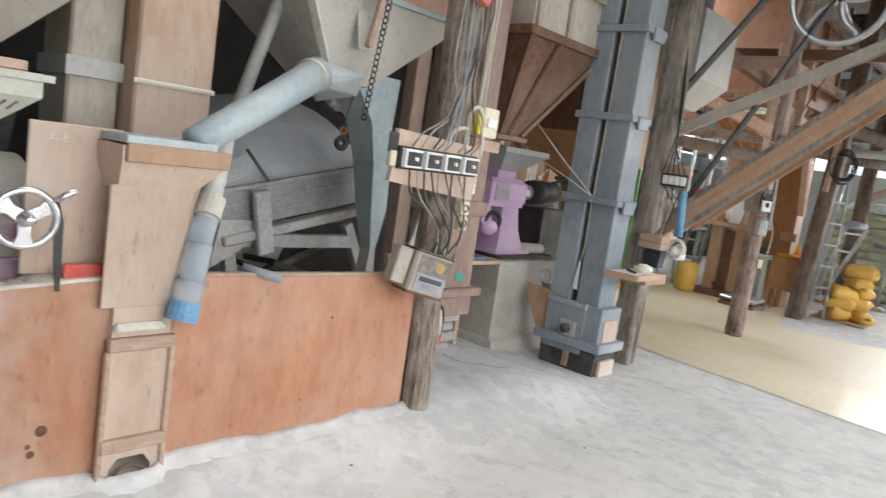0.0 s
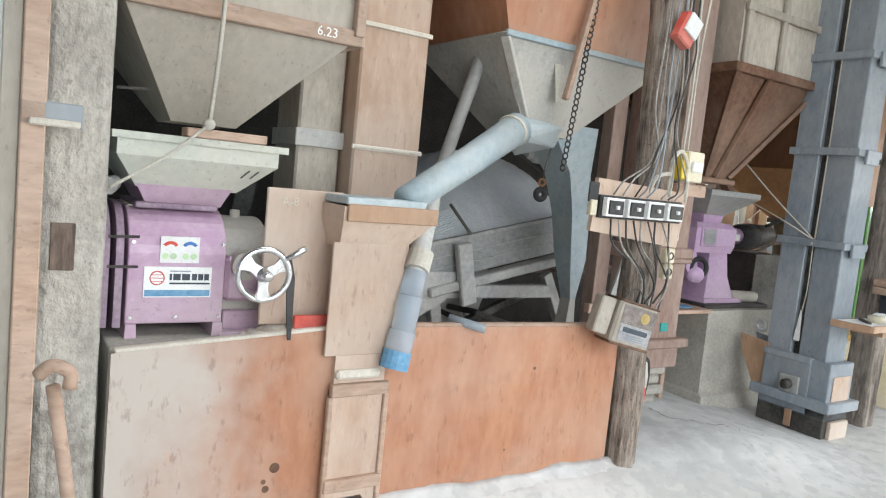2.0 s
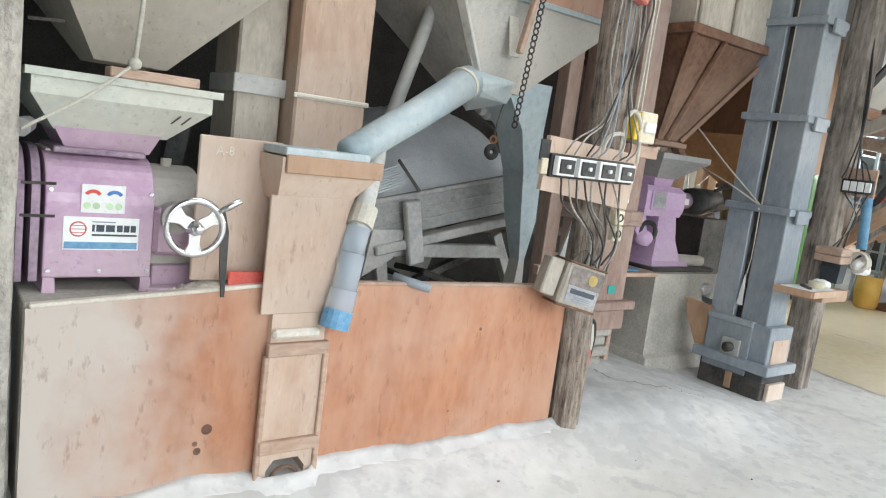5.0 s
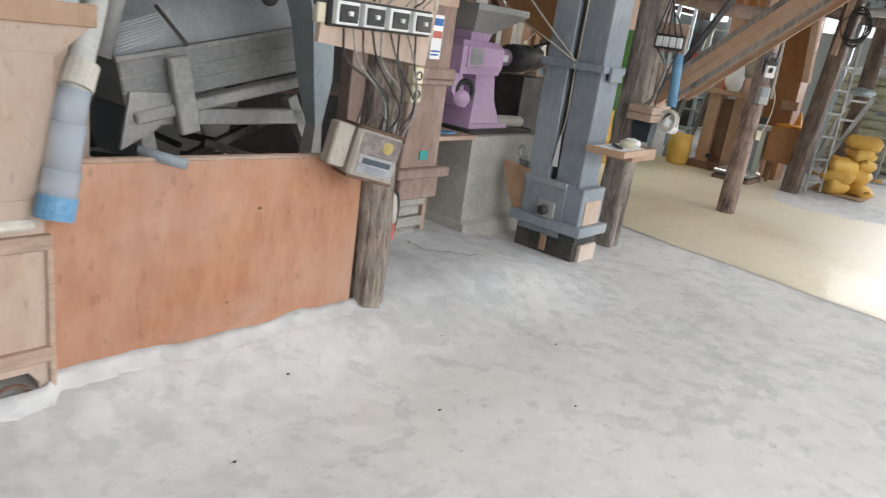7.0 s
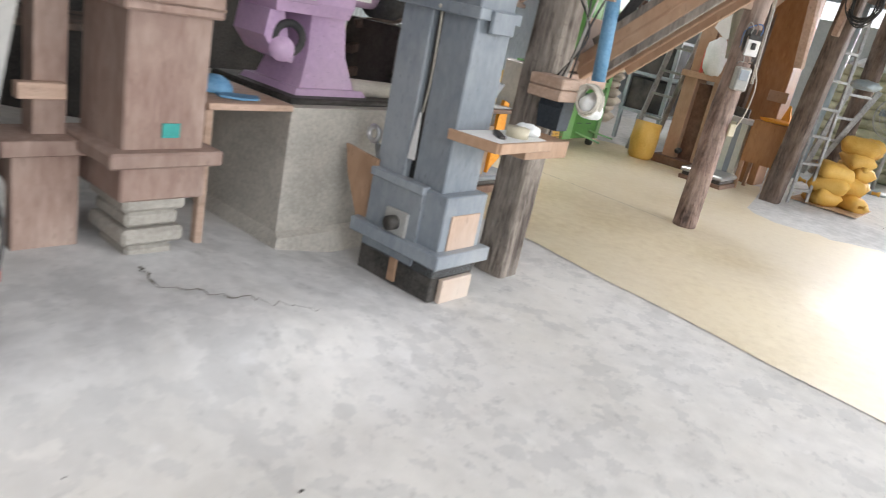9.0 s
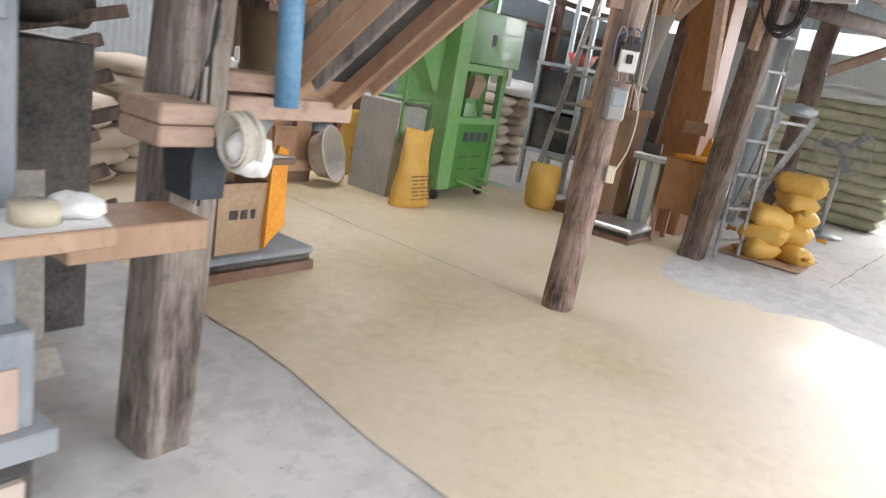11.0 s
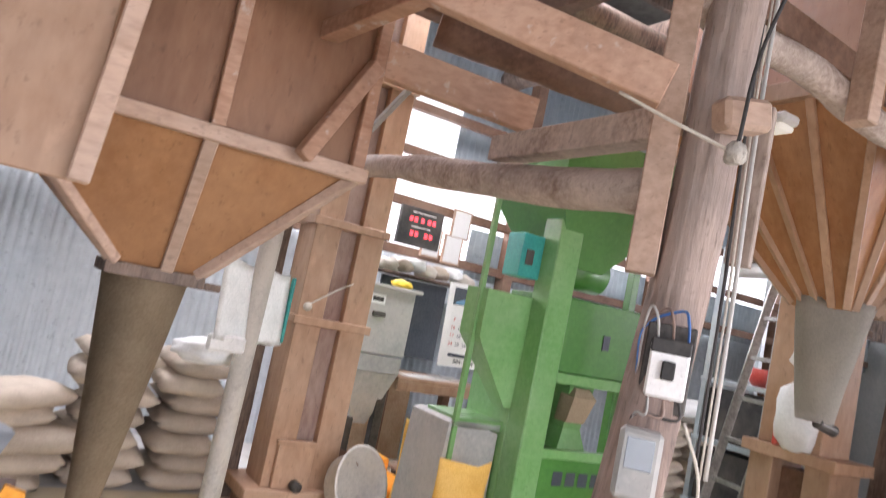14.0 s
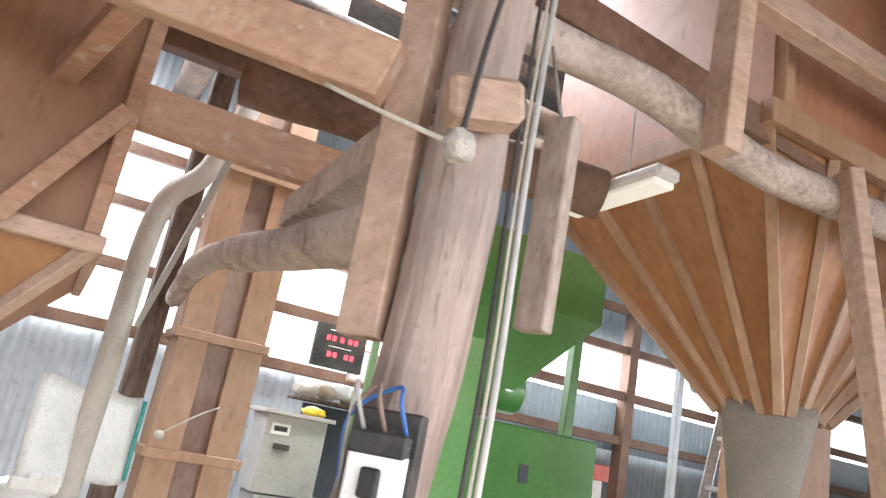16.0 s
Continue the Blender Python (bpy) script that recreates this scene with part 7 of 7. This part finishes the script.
# ---------------------------------------------------------------- right-hand hopper, scale, ladder, sacks
def build_right():
    t = thing("plywood_hopper", (7.55, 0.91, 1.9), "ribbed orange plywood hopper with a pale cloth sleeve", "hopper")
    part("cone", shell([(7.4, 0.765, 7.69, 1.055, 1.9), (6.82, 0.42, 8.5, 1.68, 2.8)], 0.014), ply_orange, t)
    for k in range(5):
        u = k / 4
        part("rib", beam((7.4, 0.765 + 0.29 * u, 1.91), (6.81, 0.42 + 1.26 * u, 2.8), 0.04, 0.04), ply_tan, t)
    for k in range(1, 6):
        u = k / 5
        part("rib", beam((7.4 + 0.29 * u, 0.76, 1.91), (6.82 + 1.68 * u, 0.41, 2.8), 0.04, 0.04), ply_tan, t)
    part("rim", box(6.77, 0.37, 2.78, 8.55, 0.42, 2.87), ply_tan, t)
    part("rim", box(6.77, 0.42, 2.78, 6.82, 1.73, 2.87), ply_tan, t)
    part("bin", shell([(6.82, 0.42, 8.5, 1.68, 2.8), (6.82, 0.42, 8.5, 1.68, 4.3)], 0.016), ply_red, t)
    for x in (6.83, 7.5, 8.4):
        part("bin_batten", box(x, 0.375, 2.87, x + 0.05, 0.425, 4.3), ply_tan, t)
    bm = bmesh.new()
    rows = []
    for i in range(13):
        u = i / 12
        row = []
        for k in range(20):
            a = 2 * math.pi * k / 20
            f = 1 + 0.09 * math.sin(3 * a + 2 * u)
            row.append(bm.verts.new((7.545 + (0.19 - 0.1 * u) * f * math.cos(a) - 0.02 * u, 0.91 + (0.18 - 0.09 * u) * f * math.sin(a), 1.95 - 0.62 * u)))
        rows.append(row)
    for a, b in zip(rows, rows[1:]):
        for k in range(20):
            bm.faces.new((a[k], a[(k + 1) % 20], b[(k + 1) % 20], b[k]))
    bmesh.ops.solidify(bm, geom=bm.faces[:], thickness=0.006)
    part("sleeve", bm, cloth_pale, t, "pale canvas sleeve", True)
    part("clip", tube([(7.46, 0.86, 1.33), (7.58, 0.84, 1.3)], 0.03, 10), iron, t)
    # lamp and boards at the post
    t = thing("ceiling_light", (6.64, 0.97, 2.57), "white fluorescent batten lamp below the hopper", "lamp")
    part("housing", box(6.58, 0.68, 2.6, 6.7, 1.26, 2.65, 0.02), paper, t)
    part("diffuser", box(6.59, 0.7, 2.575, 6.69, 1.24, 2.602, 0.012), tube_white, t)
    part("cord", cable([(6.64, 0.9, 2.6), (6.64, 0.9, 3.1)], 0.004), cloth_pale, t)
    bm = beam((5.435, 0.225, 1.715), (5.42, 0.21, 3.2), 0.085, 0.07)
    solo("hung_board", bm, timber, "pale sawn board nailed down the log post", "board", group="boards at the post")
    t = thing("hung_board", (5.81, 0.2, 1.815), "dusty board hanging under the loft by a wire", "board", group="boards at the post")
    part("board", beam((5.81, 0.195, 1.815), (5.82, 0.2, 2.33), 0.075, 0.05), weathered_pale, t)
    part("hanger_wire", cable([(5.82, 0.2, 2.3), (5.78, 0.2, 2.42), (5.8, 0.27, 2.56)], 0.005), dusty_wire, t)
    solo("hung_board", beam((7.14, 0.16, 1.38), (6.96, 0.23, 2.62), 0.09, 0.05), timber, "long pale plank hanging beside the hopper", "board", group="boards at the post")
    solo("hung_board", beam((7.6, 0.06, 1.74), (7.6, 0.02, 2.42), 0.1, 0.06), timber, "pale plank nailed to the hewn post", "board", group="boards at the post")
    solo("hung_board", beam((6.345, 0.2, 2.445), (6.38, 0.2, 3.2), 0.09, 0.07), timber, "pale sawn board hanging from the loft", "board", group="boards at the post")
    pts = bend([(5.45, 0.22, 2.58), (5.73, 0.3, 2.595), (6.1, 0.3, 2.6), (6.35, 0.3, 2.57), (6.7, 0.3, 2.53), (7.2, 0.3, 2.56), (8.3, 0.3, 2.6)], 4)
    solo("roof_log", tube(pts, 0.058, 18, rough=0.14, seed=9), pale_log, "bent dark log running between the posts", "beam", group="roof timbers", smooth=True)
    solo("roof_log", tube([(7.6, 0.1, 2.62), (11.5, -0.4, 2.62)], 0.1, 14, rough=0.1, seed=4), old_wood, "dark horizontal log at the far post", "beam", group="roof timbers", smooth=True)
    solo("roof_log", tube([(7.7, 0.8, 2.3), (11.5, -0.7, 2.3)], 0.08, 14, rough=0.1, seed=5), old_wood, "lower dark log at the far post", "beam", group="roof timbers", smooth=True)
    solo("floor_beam", box(5.5, 0.2, 3.0, 9.5, 0.28, 3.1), timber, "pale sawn joist under the loft", "beam", group="loft timbers")
    # switches on the leaning log
    t = thing("post_breaker", (5.2, 0.02, 1.4), "white safety breaker on the log post", "breaker")
    part("back", box(5.17, -0.04, 1.36, 5.21, 0.09, 1.6), iron, t)
    bk = part("case", box(5.14, -0.03, 1.4, 5.17, 0.075, 1.55, 0.006), paper, t)
    part("cover_top", box(5.135, -0.03, 1.52, 5.17, 0.075, 1.56, 0.004), black, bk)
    part("toggle", box(5.125, 0.005, 1.45, 5.14, 0.04, 1.5), black, bk)
    for k, y in enumerate((-0.02, 0.02, 0.06)):
        part("lead", cable([(5.16, y, 1.56), (5.13, y + 0.01, 1.61), (5.16, y + 0.03, 1.64), (5.18, 0.1, 1.58), (5.19, 0.1, 1.45)], 0.004, 6), (blue, brown_wood, grey_steel)[k], t, smooth=True)
        part("lead", cable([(5.16, y, 1.4), (5.14, y, 1.35), (5.16, 0.09, 1.34), (5.19, 0.1, 1.2)], 0.004, 6), (rubber, brown_wood, grey_steel)[k], t, smooth=True)
    for k, y in enumerate((-0.1, -0.115, -0.13)):
        part("riser", cable([(5.26, y, 1.2), (5.3, y, 1.7), (5.32, y + 0.01, 2.2), (5.34, y + 0.01, 3.0)], (0.005, 0.004, 0.007)[k], 6), (rubber, cloth_pale, grey_steel)[k], t, smooth=True)
    part("white_wire", cable([(5.14, -0.04, 1.35), (5.14, -0.1, 1.2), (5.13, -0.09, 1.0), (5.1, -0.03, 0.86)], 0.005), cloth_pale, t, smooth=True)
    part("socket", box(5.085, -0.03, 0.78, 5.115, 0.025, 0.88, 0.006), cream, t)
    t.matrix_world = HALL @ Matrix.Translation((5.488, 0.112, 1.385)) @ Matrix.Rotation(radians(45), 4, "Z")
    t = thing("meter_box", (5.16, 0.04, 1.1), "clear electricity meter box on the log post", "meter")
    part("case", box(5.09, -0.01, 1.12, 5.17, 0.1, 1.3, 0.012), grey_steel, t)
    part("window", box(5.085, 0.01, 1.2, 5.092, 0.08, 1.28), bottle, t)
    t.matrix_world = HALL @ Matrix.Translation((5.41, 0.085, 1.1)) @ Matrix.Rotation(radians(45), 4, "Z")
    t = thing("insulator", (5.44, -0.03, 2.02), "white rope insulator knot on the post", "insulator")
    part("knot", put_bag((5.44, -0.03, 2.02), 0.03, 0.035, 15), grey_post, t, smooth=True)
    part("rope", cable([(5.25, 0.24, 2.2), (5.34, 0.1, 2.12), (5.44, -0.03, 2.05)], 0.005), cloth_pale, t, smooth=True)
    part("cable", cable([(5.44, -0.03, 2.06), (5.47, -0.05, 2.4), (5.5, -0.25, 2.9)], 0.006), rubber, t, smooth=True)
    # second wooden elevator
    t = thing("wooden_elevator", (8.1, 1.3, 0.0), "short plywood elevator boot with two legs", "elevator")
    part("leg", box(8.0, 1.42, 0.1, 8.3, 1.58, 1.05, 0.005), ply_tan, t)
    part("leg", box(8.0, 1.06, 0.1, 8.3, 1.22, 1.05, 0.005), ply_tan, t)
    part("back", box(8.1, 1.2, 0.1, 8.28, 1.44, 1.0, 0), rust_wood, t)
    part("top_board", box(7.96, 1.02, 1.05, 8.36, 1.62, 1.12), ply_tan, t)
    part("upper_duct", box(8.0, 1.14, 1.12, 8.3, 1.54, 4.3, 0.006), ply_tan, t)
    part("duct_seam", box(7.994, 1.33, 1.12, 8.0, 1.355, 4.3, 0), rust_wood, t)
    part("boot", box(7.92, 0.98, 0.0, 8.36, 1.66, 0.1), rust_wood, t)
    part("bearing", tube([(7.94, 1.38, 0.2), (8.0, 1.38, 0.2)], 0.035, 14), iron, t, smooth=True)
    solo("plastic_bag", put_bag((7.95, 1.27, 1.11), 0.12, 0.24, 41), white_cloth, "crumpled white plastic bag hung above the boot", "bag", smooth=True)
    solo("red_packet", box(7.95, 1.38, 1.12, 7.99, 1.42, 1.38, 0.008), red, "small red printed packet on the shelf", "packet")
    solo("white_paper_bag", prism([(1.14, 1.6), (1.24, 1.52), (1.4, 1.63), (1.37, 1.7), (1.2, 1.84), (1.13, 1.8)], "x", 7.972, 7.99), paper, "white paper pinned to the duct", "paper")
    t = thing("tall_duct", (8.55, 0.75, 0.0), "tall dark-orange plywood duct behind the scale", "duct")
    part("duct", box(8.4, 0.55, 0.0, 8.75, 0.95, 4.3, 0.008), ply_orange, t)
    part("patch", box(8.39, 0.5, 0.98, 8.41, 0.72, 1.1), ply_tan, t)
    solo("grey_plank", beam((8.3, 1.0, 0.0), (8.5, 0.95, 2.7), 0.12, 0.06), old_wood, "weathered grey plank leaning behind the scale", "plank")
    solo("yellow_bucket", tube([(7.85, 1.78, 0.0), (7.85, 1.78, 0.04), (7.84, 1.78, 0.22), (7.86, 1.78, 0.44)], [0.12, 0.15, 0.165, 0.15], 20, rough=0.12, seed=4), sack_yellow, "yellow plastic sack bucket", "bucket", smooth=True)
    t = thing("platform_scale", (7.6, 0.85, 0.0), "platform weighing scale with a grey column", "scale")
    part("skid", box(7.36, 0.58, 0.0, 7.86, 1.06, 0.05), rust_wood, t)
    part("base", box(7.38, 0.6, 0.05, 7.86, 1.04, 0.09, 0.01), iron, t)
    part("deck", box(7.36, 0.58, 0.09, 7.87, 1.06, 0.14, 0.018), alu, t, "scratched steel deck")
    part("column", box(7.88, 0.66, 0.05, 7.98, 0.86, 0.74, 0.006), pale_green, t)
    part("column_stripe", box(7.874, 0.73, 0.1, 7.88, 0.79, 0.7, 0), grey_paint, t)
    part("beam_head", box(7.84, 0.58, 0.7, 8.0, 0.92, 0.76, 0.008), alu, t)
    part("beam_post", box(7.9, 0.7, 0.76, 7.94, 0.86, 0.86), iron, t)
    t = thing("wood_box", (8.0, 0.42, 0.0), "plywood collecting box with an orange cloth", "box")
    part("body", prism([(0.24, 0.32), (0.6, 0.32), (0.6, 0.78), (0.24, 0.78)], "x", 7.82, 8.2), ply_orange, t)
    for y in (0.25, 0.57):
        part("leg", box(7.83, y, 0.0, 7.87, y + 0.04, 0.34), ply_tan, t)
        part("leg", box(8.15, y, 0.0, 8.19, y + 0.04, 0.34), ply_tan, t)
    solo("orange_cloth", put_bag((7.95, 0.42, 0.78), 0.17, 0.025, 51), orange_cloth, "orange sack laid over the box", "cloth", smooth=True)
    solo("orange_funnel", loft([(8.28, 0.4, 8.3, 0.42, 0.98), (8.24, 0.36, 8.34, 0.46, 0.8)]), orange_cloth, "orange funnel standing on the box", "funnel")
    # step ladder
    t = thing("step_ladder", (8.2, 0.0, 0.0), "grey aluminium folding ladder with a cloth on top", "ladder")
    a0, a1 = Vector((7.98, 0.03, 0.0)), Vector((8.28, 0.13, 2.05))
    b0, b1 = Vector((8.3, -0.08, 0.0)), Vector((8.42, -0.02, 2.05))
    part("rail", beam(a0, a1, 0.03, 0.06), worn_alu, t)
    part("rail", beam(b0, b1, 0.03, 0.06), worn_alu, t)
    for k in range(7):
        u = 0.07 + k * 0.145
        part("rung", beam(a0.lerp(a1, u), b0.lerp(b1, u), 0.05, 0.03), worn_alu, t)
    c0, c1 = Vector((8.95, 0.0, 0.0)), Vector((8.5, -0.28, 1.3))
    part("back_rail", beam((8.62, 0.06, 0.3), (8.75, -0.3, 1.32), 0.03, 0.06), worn_alu, t)
    part("back_rail", beam((8.42, 0.1, 0.3), (8.5, -0.06, 1.32), 0.03, 0.06), worn_alu, t)
    for k in range(4):
        part("back_rung", beam((8.44 + 0.02 * k, 0.08 - 0.03 * k, 0.45 + 0.26 * k), (8.64 + 0.03 * k, 0.02 - 0.09 * k, 0.45 + 0.26 * k), 0.03, 0.03), worn_alu, t)
    solo("grey_cloth", put_bag((8.58, -0.17, 1.3), 0.16, 0.06, 61), blue_grey, "grey-blue cloth thrown over the ladder", "cloth", smooth=True)
    # yellow sacks
    spots = ((8.42, -0.2, 0.0, 40), (8.66, -0.4, 0.0, 62), (8.86, -0.26, 0.0, 20), (8.44, -0.22, 0.15, 95), (8.68, -0.38, 0.16, 15), (8.86, -0.32, 0.17, 80), (8.46, -0.2, 0.3, 130),
             (8.74, -0.36, 0.32, 58), (8.9, -0.28, 0.34, 20), (8.78, -0.34, 0.47, 40), (8.72, -0.32, 0.6, 100), (8.9, -0.4, 0.6, 10))
    for k, (x, y, z, a) in enumerate(spots):
        bm = sack_mesh(0.4 + 0.03 * math.sin(k * 2.6), 0.3, 0.2, 90 + k)
        for end in (-1, 1):
            if (k + end) % 4 == 0:
                tube([(end * 0.23, 0.1 * math.sin(k), 0.09), (end * 0.27, 0.11 * math.sin(k), 0.1), (end * 0.31, 0.12 * math.sin(k), 0.105)], [0.02, 0.014, 0.034], 8, bm)
        put_sack(bm, (x, y, z), a, (13 * math.sin(k * 2), 13 * math.cos(k * 1.7)), sack_yellow, "full shiny yellow grain sack", "yellow sacks by the ladder", "yellow_sack")
    solo("sack_pad", box(8.25, -0.62, 0.012, 9.05, 0.1, 0.02), cardboard, "flattened cardboard under the yellow sacks", "cardboard")
    # big pile at the far end
    for row in range(3):
        for layer in range(11):
            put_sack(sack_mesh(0.8, 0.52, 0.17, 130 + row * 12 + layer), (12.4 + 0.05 * math.sin(layer), -0.35 + 0.5 * row + 0.04 * math.cos(layer * 2), 0.145 * layer), 90 + 5 * math.sin(layer * 2.2), (0, 0), sack_green, "pale green woven sack in a tall stack", "tall sack stack")
    solo("white_sheet", put_bag((12.4, 0.1, 1.58), 0.75, 0.1, 14), white_cloth, "white sheet over the sack stack", "sheet", smooth=True)
    for k in range(6):
        put_sack(sack_mesh(0.8, 0.52, 0.22, 180 + k), (14.2 + 0.5 * (k % 2), -2.2 + 0.55 * (k % 3), 0.3 + 0.18 * (k // 3)), 10 * k, (0, 0), white_cloth, "white sack on the far pallet", "white sacks on the pallet")
    solo("far_pallet", box(13.8, -2.7, 0.0, 15.2, -0.7, 0.3), sack_tan, "low stack of sacks at the far wall", "stack")
    # standing fan
    t = thing("standing_fan", (10.9, -0.27, 0.0), "grey industrial standing fan at rest", "fan")
    part("base", tube([(10.9, -0.27, 0.0), (10.9, -0.27, 0.03), (10.9, -0.27, 0.05)], [0.24, 0.24, 0.05], 28), blue_grey, t, smooth=True)
    part("pole", tube([(10.9, -0.27, 0.03), (10.9, -0.27, 0.95)], 0.025, 12), grey_steel, t, smooth=True)
    cage = part("cage", ring((10.86, -0.27, 1.02), (1, 0.25, 0), 0.3, 0.008, 36, 6), grey_steel, t)
    for k in range(5):
        part("cage_ring", ring((10.86, -0.27, 1.02), (1, 0.25, 0), 0.06 + 0.055 * k, 0.003, 28, 4), grey_steel, cage)
    for k in range(24):
        an = k * 2 * math.pi / 24
        d = Vector((-0.25, 1, 0)).normalized() * math.cos(an) + Vector((0, 0, 1)) * math.sin(an)
        part("cage_wire", tube([Vector((10.85, -0.27, 1.02)), Vector((10.85, -0.27, 1.02)) + d * 0.3], 0.003, 4), grey_steel, cage)
    for k in range(3):
        bm = bmesh.new()
        an = k * 2 * math.pi / 3
        d = Vector((-0.25, 1, 0)).normalized() * math.cos(an) + Vector((0, 0, 1)) * math.sin(an)
        e = Vector((-0.25, 1, 0)).normalized() * math.cos(an + 0.7) + Vector((0, 0, 1)) * math.sin(an + 0.7)
        vs = [bm.verts.new(Vector((10.88, -0.27, 1.02)) + q) for q in (d * 0.04, d * 0.26, (d + e) * 0.14 + Vector((0.04, 0, 0)), e * 0.05)]
        bm.faces.new(vs)
        bmesh.ops.solidify(bm, geom=bm.faces[:], thickness=0.004)
        part("blade", bm, grey_paint, t)
    part("motor", tube([(10.9, -0.26, 1.02), (11.05, -0.22, 1.02)], 0.08, 16), grey_steel, t, smooth=True)
    # cable coil on the far post
    turns = [(7.58 + 0.03 * math.sin(k * 0.17), -0.1 + (0.13 + 0.035 * math.sin(k * 0.031)) * math.cos(k * 0.4), 2.08 + (0.19 + 0.045 * math.cos(k * 0.043)) * math.sin(k * 0.4)) for k in range(260)]
    bm = tube(turns, 0.006, 6)
    solo("cable_coil", bm, rubber, "coil of black cable hung on the far post", "cable", smooth=True)
    solo("far_duct", tube([(10.2, 0.6, 0.0), (10.1, 0.45, 2.6)], 0.08, 14), blue_grey, "grey pipe near the far post", "pipe", smooth=True)
    solo("far_strut", beam((10.5, 0.1, 1.8), (12.0, -0.9, 2.6), 0.08, 0.1), timber, "pale diagonal strut at the far post", "strut")
    # right-hand foreground scale
    t = thing("weigh_stand", (5.2, -2.1, 0.0), "brown wooden stand with a dark platform scale", "stand")
    part("stand", loft([(5.3, -2.5, 5.75, -2.0, 0.08), (5.38, -2.45, 5.7, -2.05, 0.62)]), rust_wood, t)
    part("deck", box(4.75, -2.5, 0.04, 5.3, -1.95, 0.12, 0.012), iron, t, "dark ribbed deck")
    part("skid", box(4.72, -2.52, 0.0, 5.78, -1.93, 0.04), rust_wood, t)


build_right()


# ---------------------------------------------------------------- near left edge: door frame and shovel
def build_left_edge():
    t = thing("sheet_door", (-3.3, -0.05, 0.1), "pale sheet door with a wooden edge beside the post", "door")
    part("sheet", box(-4.6, -0.08, 0.0, -2.78, -0.05, 3.2), white_cloth, t)
    part("inner_edge", box(-2.79, -0.1, 0.0, -2.74, -0.02, 3.3), ply_dusty, t)
    part("edge_timber", box(-2.74, -0.12, 0.0, -2.675, -0.04, 3.3), timber, t, "raw timber edge")
    t = thing("post_bracket", (-2.68, -0.02, 1.55), "grey bracket with a flour-dusted ledge", "bracket")
    part("plate", box(-2.74, -0.12, 1.53, -2.58, -0.1, 1.6), grey_paint, t)
    part("ledge", box(-2.72, -0.16, 1.53, -2.59, -0.1, 1.55), flour, t)
    # no recess is cut; the plate's dark colour gives the mortise its shade
    solo("post_mortise", box(-2.64, 0.015, 1.09, -2.57, 0.024, 1.24), old_wood, "dark plate on the grey post for a shaded mortise", "mortise")
    for z, x in ((1.68, -2.47), (1.2, -2.47), (1.1, -2.47)):
        solo("post_nail", tube([(x, 0.05, z), (x + 0.09, 0.02, z + 0.005)], 0.005, 6), iron, "long iron nail in the grey post", "nail", group="nails in the post")
    t = thing("shovel", (-2.62, -0.5, 0.1), "worn pale wooden shovel handle with a grip", "shovel")
    part("shaft", tube(bend([(-2.56, -0.42, 0.08), (-2.6, -0.43, 0.5), (-2.655, -0.44, 0.86)], 5), [0.018] * 11, 12), timber, t, smooth=True)
    part("grip", tube(bend([(-2.69, -0.44, 0.89), (-2.66, -0.46, 0.92), (-2.62, -0.47, 0.9), (-2.62, -0.47, 0.86)], 4), 0.018, 10), timber, t, smooth=True)
    part("blade", loft([(-2.6, -0.48, -2.5, -0.38, 0.06), (-2.62, -0.46, -2.5, -0.4, 0.3)]), iron, t)


build_left_edge()


# ---------------------------------------------------------------- small litter on the floor
def build_litter():
    bm = bmesh.new()
    for i in range(16):
        x, y = random.uniform(-2.5, 3.0), random.uniform(-2.0, -0.2)
        r = random.uniform(0.002, 0.007)
        bmesh.ops.create_icosphere(bm, subdivisions=1, radius=r, matrix=Matrix.Translation((x, y, ground(x, y) + r * 0.4)) @ Matrix.Diagonal((1.4, 1, 0.6, 1)))
    solo("floor_crumbs", bm, iron, "dark crumbs and chips on the floor", "litter", kind="stuff")


build_litter()
